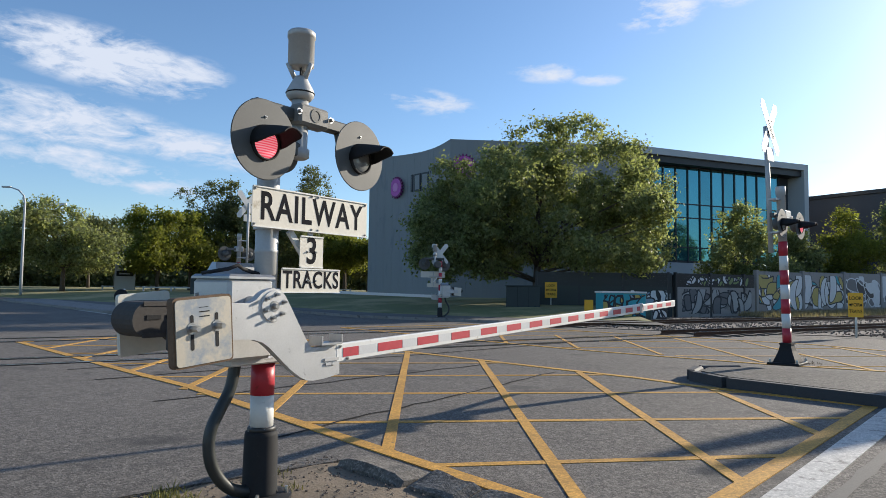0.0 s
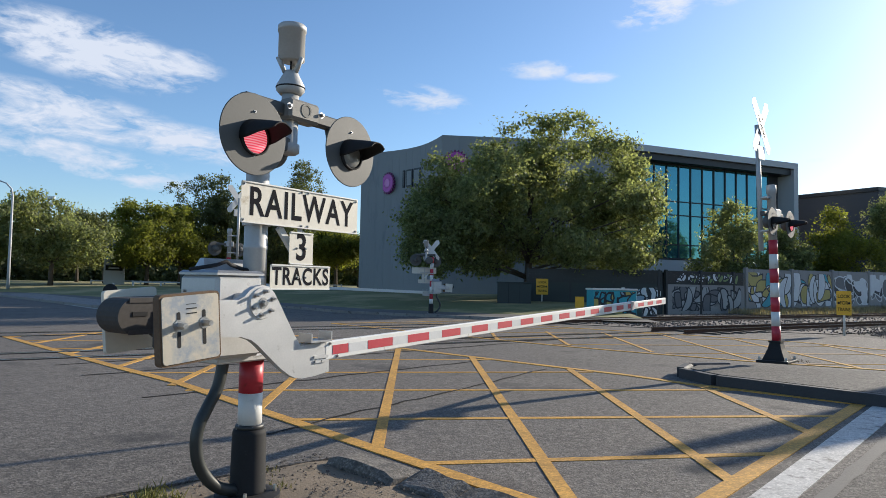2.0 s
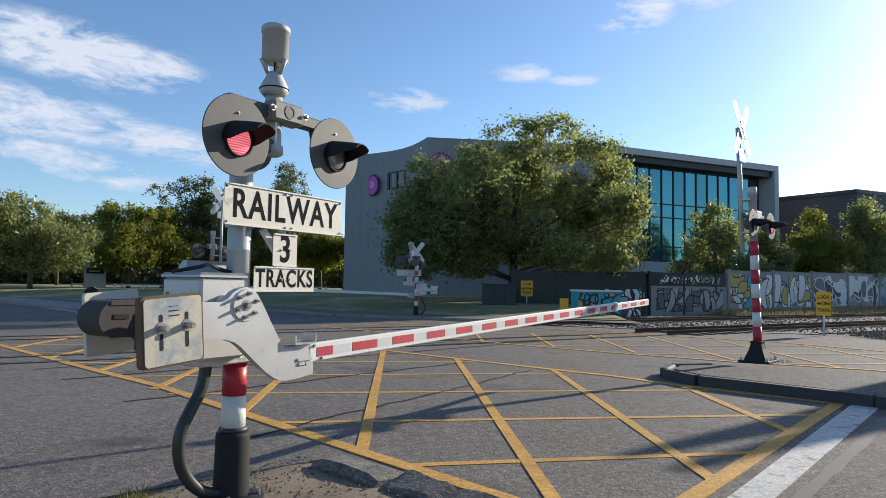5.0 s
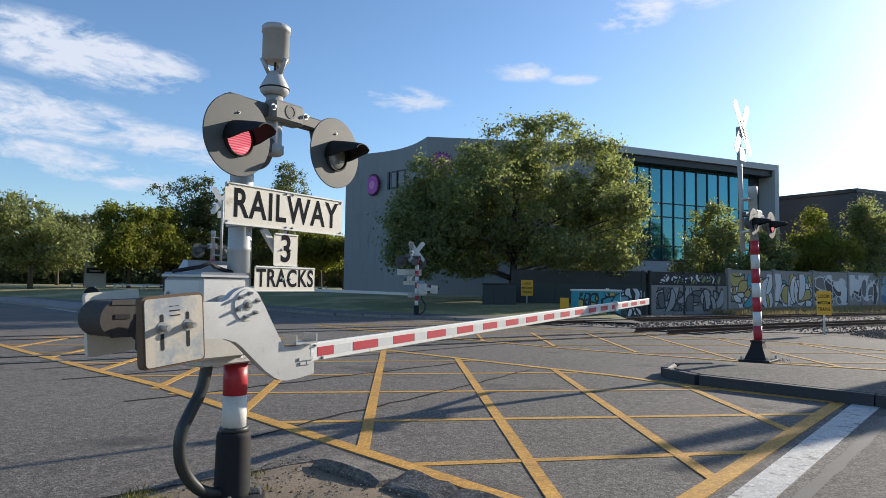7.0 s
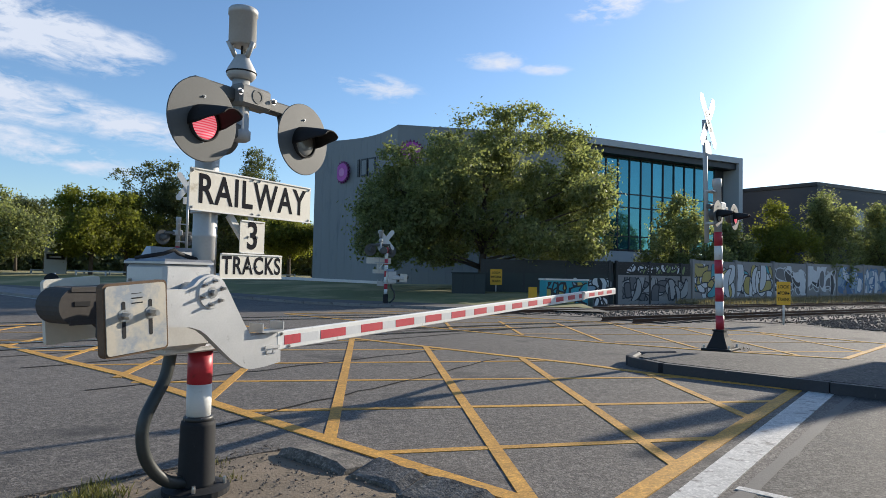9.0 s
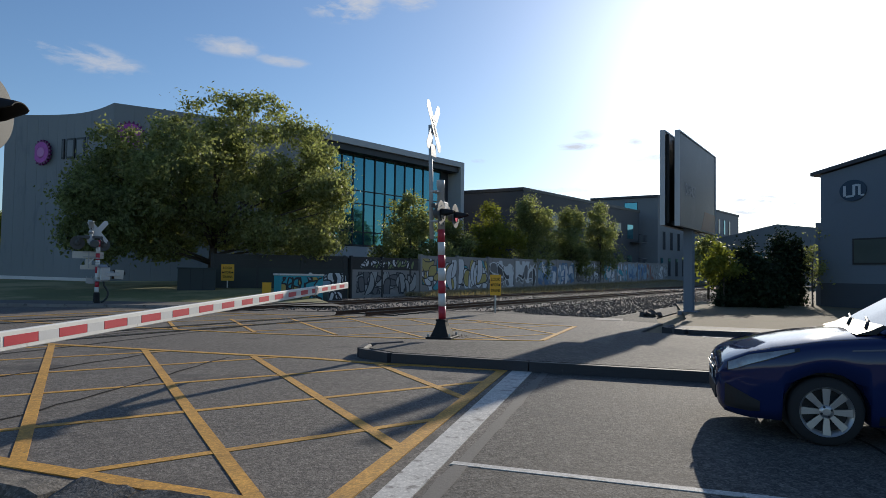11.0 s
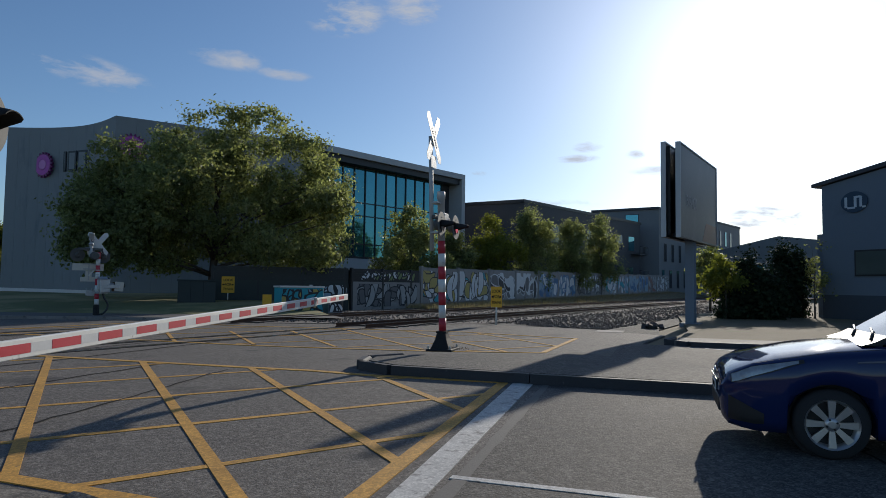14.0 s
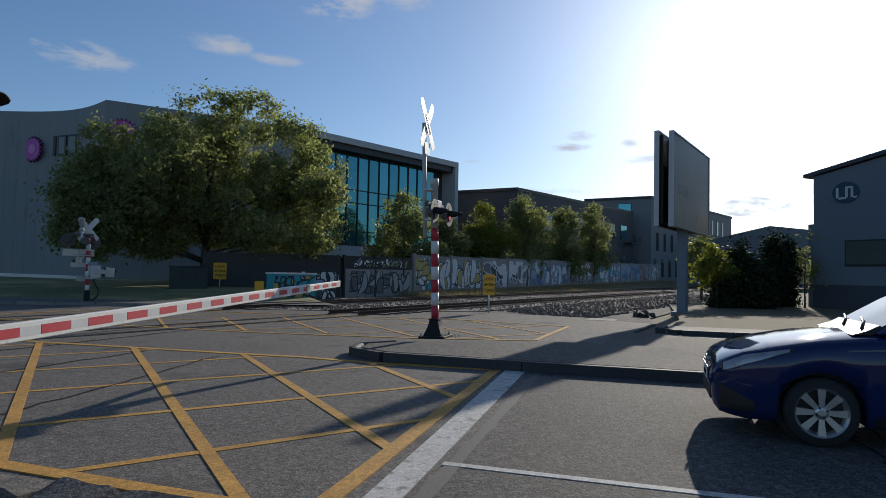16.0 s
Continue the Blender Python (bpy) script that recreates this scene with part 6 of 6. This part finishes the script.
# dry grass along the foot of the fence
tuft = Shape()
for k in range(24000):
    s = fence_s0 - 2 + 75 * rng.random() ** 1.3
    m_ = FENCE_M - 0.1 - abs(rng.gauss(0, 1.3))
    base = max(0.0, RISE * (s - fence_s0)) * max(0, 1 - (FENCE_M - m_) / 3)
    c = Vector(rw(s, m_, base - 0.05))
    h, a = rng.uniform(0.12, 0.45), rng.random() * 6.28
    lean = Vector((math.cos(a), math.sin(a), 0)) * h * 0.5
    w_ = Vector((-math.sin(a), math.cos(a), 0)) * 0.03
    tuft.add([tuple(c - w_), tuple(c + w_), tuple(c + lean + Vector((0, 0, h)))], [(0, 1, 2)])
tagged(new("dry_weeds", tuft.mesh("dry_weeds", surface("straw", (0.30, 0.24, 0.15), 0.9, var=0.2, island=0.7, bump=0, trans=0.3))), "tall dry grass along the foot of the fence", "grass", kind="stuff")
bank = Shape()
vs = []
for i in range(41):
    s = fence_s0 - 4 + 100 * i / 40
    hgt = max(0.0, RISE * (s - fence_s0))
    for off, f in ((0.0, 1.0), (-1.2, 0.85), (-2.6, 0.35), (-3.6, 0.0)):
        vs.append(rw(s, FENCE_M + off, 0.022 + hgt * f + (0.05 * noise.noise((s * 0.8, off, 0)) if off not in (0, -3.6) else 0)))
bank.add(vs, [(i * 4 + j, i * 4 + j + 1, i * 4 + j + 5, i * 4 + j + 4) for i in range(40) for j in range(3)], smooth=True)
setting("bank", bank, DRY_GRASS, "dry grass bank below the fence", "ground")


# ---- hedge and conifers by the workshop ----
def conifer(at, h, w, seed, label, mat_=None, name="conifer"):
    rs = np.random.default_rng(seed)
    t = thing(name, Matrix.Translation(at), label, "tree", "conifers by the workshop")
    blobs = [((rs.uniform(-0.1, 0.1) * w, rs.uniform(-0.1, 0.1) * w, h * q), (w * 0.5 * math.sin(math.pi * min(1, 0.25 + 0.72 * q)) ** 0.7, w * 0.5 * math.sin(math.pi * min(1, 0.25 + 0.72 * q)) ** 0.7, h * 0.13)) for q in (0.1, 0.22, 0.35, 0.48, 0.61, 0.73, 0.84, 0.93)]
    part("trunk", Shape().tube([(0, 0, -0.2), (0, 0, h * 0.5), (0, 0, h * 0.9)], [0.12, 0.08, 0.02], 8), BARK, t)
    part("crown", leaf_mesh("crown", leaf_cloud(rs, blobs, 5200, 0.085, 0.75), mat_ or CONIFER), mat_ or CONIFER, t)
    return t


for k, (az, r, h, w) in enumerate(((-51.35, 34.2, 1.75, 1.15), (-52.3, 35.0, 3.05, 1.2), (-53.45, 34.6, 2.35, 1.15), (-54.1, 35.2, 2.1, 0.95), (-54.75, 38.0, 3.65, 0.95), (-55.75, 38.0, 3.5, 0.85))):
    conifer(polar(az, r, 0.0), h, w, 70 + k, "dark trimmed conifer beside the workshop")
tagged(tree("shrub", polar(-50.75, 33.6, 0.0), "airy light green shrub beside the billboard post", 3.0, 2.3, 1.8, 1.3, 2200, 0.085, LEAF_LIME, 81, trunk_r=0.04, lobes=9), category="shrub")
tagged(tree("shrub", polar(-57.0, 37.6, 0.0), "thin sparse tree at the workshop corner", 4.0, 1.3, 1.3, 0.8, 420, 0.08, LEAF, 82, trunk_r=0.04, lobes=8), category="tree")
tagged(tree("shrub", polar(-49.6, 47, 0.2), "small street tree near the apartments", 4.2, 2.4, 2.4, 1.6, 2400, 0.11, LEAF, 83, trunk_r=0.07, lobes=8), category="tree")

# ---- park side: pylon sign, street lamp, floodlight, bollard ----
pylon = thing("pylon_sign", Matrix.Translation(polar(25.95, 78, 0.4)) @ Matrix.Rotation(radians(20), 4, "Z"), "grey pylon sign with stacked tenant panels on the lawn", "sign")
part("slab", Shape().box(-1.0, 1.0, -0.2, 0.2, 0, 5.0, bevel=0.03), LIGHT_CLAD, pylon)
for z, h, mt in ((4.35, 0.3, SLATE), (3.55, 0.5, BLACK), (2.95, 0.5, TEAL), (2.35, 0.5, LIGHT_CLAD), (1.70, 0.55, BLACK)):
    pn = part("panel", Shape().box(-0.82 if z < 3.4 else -0.6, 0.82 if z < 3.4 else 0.7, -0.235, -0.2, z, z + h), mt, pylon)
    part("panel_bar", Shape().box(-0.55, 0.5, -0.245, -0.235, z + h * 0.35, z + h * 0.6), LIGHT_CLAD if mt != LIGHT_CLAD else SLATE, pn)
lamp = thing("street_lamp", Matrix.Translation(polar(32.85, 66, 0.1)), "tall pale street lamp with a curved arm", "street lamp")
part("pole", Shape().tube([(0, 0, -0.2), (0, 0, 4), (0, 0, 8.0), (-0.15, 0.05, 8.6), (-0.7, 0.2, 9.1), (-1.6, 0.4, 9.4)], [0.13, 0.11, 0.085, 0.075, 0.065, 0.055], 10), LIGHT_CLAD, lamp)
part("lantern", Shape().box(-2.3, -1.55, 0.3, 0.55, 9.34, 9.48, bevel=0.03), LIGHT_CLAD, lamp)
flood = thing("floodlight_tower", Matrix.Translation(polar(30.8, 210, 0.5)), "distant stadium floodlight tower", "floodlight")
part("pole", Shape().tube([(0, 0, -0.5), (0, 0, 16), (1.2, 0.3, 22.5)], [0.4, 0.3, 0.2], 8), GALV, flood)
for r in range(5):
    part("lamp_row", Shape().box(-1.3 + 0.35 * r, 1.3 + 0.35 * r, -0.2, 0.2, 15.0 + r * 1.7, 15.9 + r * 1.7), GALV, flood)
boll = thing("keep_left_sign", Matrix.Translation(rd(34.0, 10.9, 0.13)), "dark round traffic sign and post on the median", "sign")
part("post", Shape().rod((0, 0, -0.02), (0, 0, 1.0), 0.05, seg=10), LIGHT_CLAD, boll)
part("disc", Shape().lathe([(0.36, 0), (0.36, 0.02)], Matrix.Translation((-0.1, -0.06, 0.62)) @ BACK, 28, False), BLACK, boll)
bin_ = thing("litter_bin", Matrix.Translation(polar(20.6, 58, 0.35)), "dark upright litter bin on the lawn", "bin")
part("body", Shape().box(-0.45, 0.45, -0.4, 0.4, 0, 1.6, bevel=0.04), TEAL_PAINT, bin_)
for k, (az, dist) in enumerate(((24.6, 70), (18.0, 66), (27.5, 82), (16, 72))):
    fn_ = thing("low_rail_fence", Matrix.Translation(polar(az, dist, 0.55)) @ Matrix.Rotation(radians(15), 4, "Z"), "low pale timber rail fence in the park", "fence", "park rails")
    for x in range(5):
        part("post", Shape().box(x * 2.5 - 0.07, x * 2.5 + 0.07, -0.07, 0.07, -0.3, 0.55), LIGHT_CLAD, fn_)
    part("rail", Shape().box(-0.1, 10.1, -0.05, 0.05, 0.38, 0.5), LIGHT_CLAD, fn_)


# ---- parked car at the stop line ----
CAR_BLUE = surface("dark_blue_car_paint", (0.013, 0.022, 0.085), 0.07, metal=0.0, spec=0.45, var=0.06, large=2, fine=200, bump=0.0, coat=0.0)
TYRE = surface("tyre_rubber", (0.022, 0.022, 0.023), 0.85, var=0.2, large=8, fine=80, bump=0.3)
ALLOY = surface("alloy_rim", (0.52, 0.52, 0.52), 0.32, metal=0.85, var=0.08, large=8, fine=60, bump=0.03)
TRIM = surface("black_plastic_trim", (0.018, 0.018, 0.019), 0.55, var=0.1, bump=0.1)
HEADLAMP = surface("headlamp_glass", (0.30, 0.31, 0.32), 0.2, metal=0.3, var=0.35, large=14, fine=30, bump=0.05, coat=1.0)
SCREEN = surface("windscreen_glass", (0.05, 0.065, 0.07), 0.04, metal=0.0, var=0.1, large=2, bump=0, spec=0.5, coat=0.0)
car = thing("hatchback_car", Matrix.Translation((6.22, 4.08, 0.0)) @ Matrix.Rotation(TH + math.pi / 2, 4, "Z"), "dark blue hatchback car waiting at the stop line", "car")
STX = [0.865, 0.845, 0.80, 0.72, 0.60, 0.48, 0.40, 0.345, 0.34, 0.32, 0.27, 0.18, 0.08, -0.02, -0.12, -0.22, -0.30, -0.325, -0.34, -0.345, -0.45, -0.8, -1.3, -1.8, -2.2, -2.205, -2.21, -2.24, -2.3, -2.4, -2.5, -2.6,
       -2.7, -2.8, -2.87, -2.91, -2.93, -2.935, -3.05, -3.2, -3.28, -3.30]


def lerp_table(x, table):
    for (x0, v0), (x1, v1) in zip(table, table[1:]):
        if x0 >= x >= x1:
            return v0 + (v1 - v0) * (x0 - x) / (x0 - x1)
    return table[-1][1] if x < table[-1][0] else table[0][1]


W_T = [(0.865, 0.50), (0.845, 0.60), (0.80, 0.685), (0.72, 0.755), (0.60, 0.80), (0.40, 0.835), (0.0, 0.85), (-2.6, 0.85), (-3.05, 0.81), (-3.30, 0.68)]
TOP_T = [(0.865, 0.60), (0.845, 0.66), (0.80, 0.705), (0.72, 0.755), (0.60, 0.805), (0.40, 0.865), (0.0, 0.945), (-0.45, 1.00), (-0.8, 1.0), (-2.6, 1.02), (-3.30, 0.98)]
SHO_T = [(0.865, 0.56), (0.80, 0.66), (0.60, 0.76), (0.0, 0.875), (-0.45, 0.92), (-2.6, 0.97), (-3.30, 0.9)]
BOT_T = [(0.865, 0.34), (0.845, 0.27), (0.80, 0.22), (0.60, 0.19), (-3.0, 0.20), (-3.30, 0.34)]


def body_section(x, grow=0.0):
    w, zt, zs, zb = lerp_table(x, W_T), lerp_table(x, TOP_T), lerp_table(x, SHO_T), lerp_table(x, BOT_T)
    w += grow
    for cx in (0.0, -2.57):
        if abs(x - cx) < 0.342:
            zb = max(zb, 0.30 + math.sqrt(max(0, 0.342 ** 2 - (x - cx) ** 2)))
    mid = max(0.54, zb + 0.004)
    low = min(zb + 0.10, mid - 0.002)
    pts = [(0.0, zb), (w * 0.93, zb), (w * 0.985, low), (w, mid), (w * 1.0, (mid + zs) / 2), (w * 0.985, zs - 0.03), (w * 0.955, zs + 0.012), (w * 0.86, zs + (zt - zs) * 0.55 + grow * 0.5), (w * 0.5, zt - 0.008 + grow * 0.5), (0.0, zt + grow * 0.5)]
    return pts


rings = []
for x in STX:
    half = body_section(x)
    rings.append([(x, y, z) for y, z in half] + [(x, -y, z) for y, z in half[-2:0:-1]])
part("body", Shape().loft(rings, smooth=True), CAR_BLUE, car, "glossy dark blue body")


def skin(x, f, grow):
    """A point on the body's left skin: f runs from 3 (mid side) to 9 (top centre)."""
    half = body_section(x, grow)
    k = min(int(f), 8)
    (y0, z0), (y1, z1) = half[k], half[k + 1]
    return (x, y0 + (y1 - y0) * (f - k), z0 + (z1 - z0) * (f - k))


def patch(x0, x1, f_low, f_high, grow, n=10, mirror=False):
    sh = Shape()
    vs = []
    for i in range(n + 1):
        s = i / n
        x = x0 + (x1 - x0) * s
        lo, hi = f_low(s), f_high(s)
        for j in range(5):
            p = skin(x, lo + (hi - lo) * j / 4, grow)
            vs.append((p[0] + grow, -p[1] if mirror else p[1], p[2]))
    return sh.add(vs, [(i * 5 + j, i * 5 + j + 1, i * 5 + j + 6, i * 5 + j + 5) for i in range(n) for j in range(4)], smooth=True)


for mir in (False, True):
    hl_ = part("headlight", patch(0.77, 0.24, lambda s: 4.0 + 1.2 * s, lambda s: 5.75 + 0.05 * s, 0.006, mirror=mir), HEADLAMP, car, "clear swept-back headlight")
    part("headlight_rim", patch(0.78, 0.20, lambda s: 3.9 + 1.25 * s, lambda s: 5.88 - 0.02 * s, 0.003, mirror=mir), TRIM, hl_)
    part("fog_recess", patch(0.80, 0.52, lambda s: 1.5 + 0.2 * s, lambda s: 2.75 - 0.5 * s, 0.004, mirror=mir), TRIM, car, "dark lower bumper recess")
    part("sill_trim", patch(-0.40, -2.17, lambda s: 1.2, lambda s: 2.0, 0.004, 6, mirror=mir), TRIM, car)
    part("door_gap", patch(-0.62, -0.63, lambda s: 2.2, lambda s: 6.5, 0.002, 2, mirror=mir), TRIM, car)
    part("bonnet_gap", patch(0.60, -0.44, lambda s: 6.62, lambda s: 6.70, 0.0025, 8, mirror=mir), TRIM, car)
    part("crease", patch(-0.2, -2.9, lambda s: 4.75, lambda s: 4.85, 0.004, 10, mirror=mir), CAR_BLUE, car)
part("grille", Shape().box(0.855, 0.874, -0.40, 0.40, 0.555, 0.60, bevel=0.006).box(0.84, 0.872, -0.46, 0.46, 0.30, 0.43, bevel=0.008), TRIM, car)
part("grille_bar", Shape().box(0.868, 0.882, -0.36, 0.36, 0.573, 0.583), ALLOY, car)
part("badge", Shape().lathe([(0.055, 0), (0.05, 0.012)], Matrix.Translation((0.866, 0, 0.635)) @ Matrix.Rotation(math.pi / 2, 4, "Y") @ Matrix.Diagonal((0.6, 1, 1, 1)), 20), ALLOY, car)
part("number_plate", Shape().box(0.872, 0.884, -0.20, 0.20, 0.455, 0.545, bevel=0.003), WHITE, car, "plain white number plate")
part("plate_bar", Shape().box(0.8835, 0.886, -0.15, 0.15, 0.475, 0.525), LETTER, car)
# cabin
cab_rings = []
for x, zt, hw, zb in ((-0.44, 1.0, 0.70, 0.985), (-0.62, 1.12, 0.70, 0.985), (-0.85, 1.265, 0.665, 0.985), (-1.08, 1.375, 0.63, 0.985), (-1.35, 1.435, 0.60, 0.985), (-1.9, 1.455, 0.60, 0.985), (-2.5, 1.43, 0.59, 0.985), (-2.85, 1.36, 0.57, 0.985), (-3.18, 1.1, 0.62, 0.985)):
    wb = 0.775 if x > -3 else 0.72
    half = [(0, zb), (wb, zb), (wb + (hw - wb) * 0.5, zb + (zt - zb) * 0.55), (hw, zt - (zt - zb) * 0.10), (hw * 0.85, zt - 0.012), (0, zt)]
    cab_rings.append([(x, y, z) for y, z in half] + [(x, -y, z) for y, z in half[-2:0:-1]])
part("cabin", Shape().loft(cab_rings, smooth=True), CAR_BLUE, car)
ws = []
for x, zt, hw in ((-0.40, 0.985, 0.66), (-0.62, 1.127, 0.645), (-0.85, 1.272, 0.625), (-1.08, 1.382, 0.60), (-1.22, 1.415, 0.585)):
    ws += [(x + 0.008, hw * k / 4, zt + 0.006 - 0.012 * abs(k / 4)) for k in range(-4, 5)]
part("windscreen", Shape().add(ws, [(i * 9 + j, i * 9 + j + 1, i * 9 + j + 10, i * 9 + j + 9) for i in range(4) for j in range(8)], smooth=True), SCREEN, car, "raked windscreen")
part("cowl", Shape().loft([[(x, y, z) for x, z in ((-0.27, 0.968), (-0.38, 1.006), (-0.475, 1.058), (-0.51, 1.04), (-0.42, 0.97))] for y in (-0.66, 0.66)]), TRIM, car)
for y0 in (0.5, -0.1):
    part("wiper", Shape().tube([(-0.38, y0, 1.018), (-0.46, y0 - 0.25, 1.062), (-0.51, y0 - 0.5, 1.09)], 0.012, 6), TRIM, car)
for mir in (1, -1):
    side = [(-0.95, 1.01), (-1.45, 1.36), (-2.0, 1.375), (-2.55, 1.33), (-2.75, 1.03)]
    part("side_window", Shape().add([(x, mir * (0.783 - 0.34 * (z - 0.985)), z) for x, z in side], [(0, 1, 2, 3, 4)]), SCREEN, car)
    mi = part("mirror", Shape().box(-0.86, -0.72, 0.80 if mir > 0 else -0.99, 0.99 if mir > 0 else -0.80, 0.98, 1.10, bevel=0.03), CAR_BLUE, car)


def wheel(x, y, sgn):
    m = Matrix.Translation((x, y, 0.30)) @ Matrix.Rotation(-sgn * math.pi / 2, 4, "X")
    w = part("wheel", Shape().lathe([(0.215, 0.0), (0.275, -0.012), (0.295, -0.03), (0.300, -0.06), (0.300, -0.16), (0.29, -0.19), (0.21, -0.2)], m, 40, caps=False), TYRE, car, "black tyre")
    part("rim", Shape().lathe([(0.215, -0.002), (0.212, -0.012), (0.198, -0.016), (0.19, -0.10), (0.05, -0.11)], m, 40, caps=False), ALLOY, w, "silver alloy rim")
    part("brake", Shape().lathe([(0.185, -0.105), (0.185, -0.10)], m, 28, False), TRIM, w)
    for k in range(8):
        a = 2 * math.pi * k / 8
        mm = m @ Matrix.Rotation(a, 4, "Z")
        part("spoke", Shape().loft([[(0.045, -0.02, z0), (0.045, 0.02, z0), (0.045, 0.02, z0 - 0.03), (0.045, -0.02, z0 - 0.03)] for z0 in (-0.02,)] + [[(0.20, -0.033, -0.012), (0.20, 0.033, -0.012), (0.20, 0.033, -0.04), (0.20, -0.033, -0.04)]], mm), ALLOY, w)
    part("hub", Shape().lathe([(0.06, -0.05), (0.06, -0.02), (0.03, -0.012)], m, 20), ALLOY, w)
    for k in range(4):
        a = 0.4 + 2 * math.pi * k / 4
        part("wheel_nut", Shape().lathe([(0.010, -0.02), (0.010, -0.008)], m @ Matrix.Translation((0.043 * math.cos(a), 0.043 * math.sin(a), 0)), 6, False), TRIM, w)
    part("wheel_well", Shape().lathe([(0.338, -0.40), (0.338, -0.19)], m, 24, caps=True), TRIM, car)


for x in (0.0, -2.57):
    wheel(x, 0.835, 1)
    wheel(x, -0.835, -1)
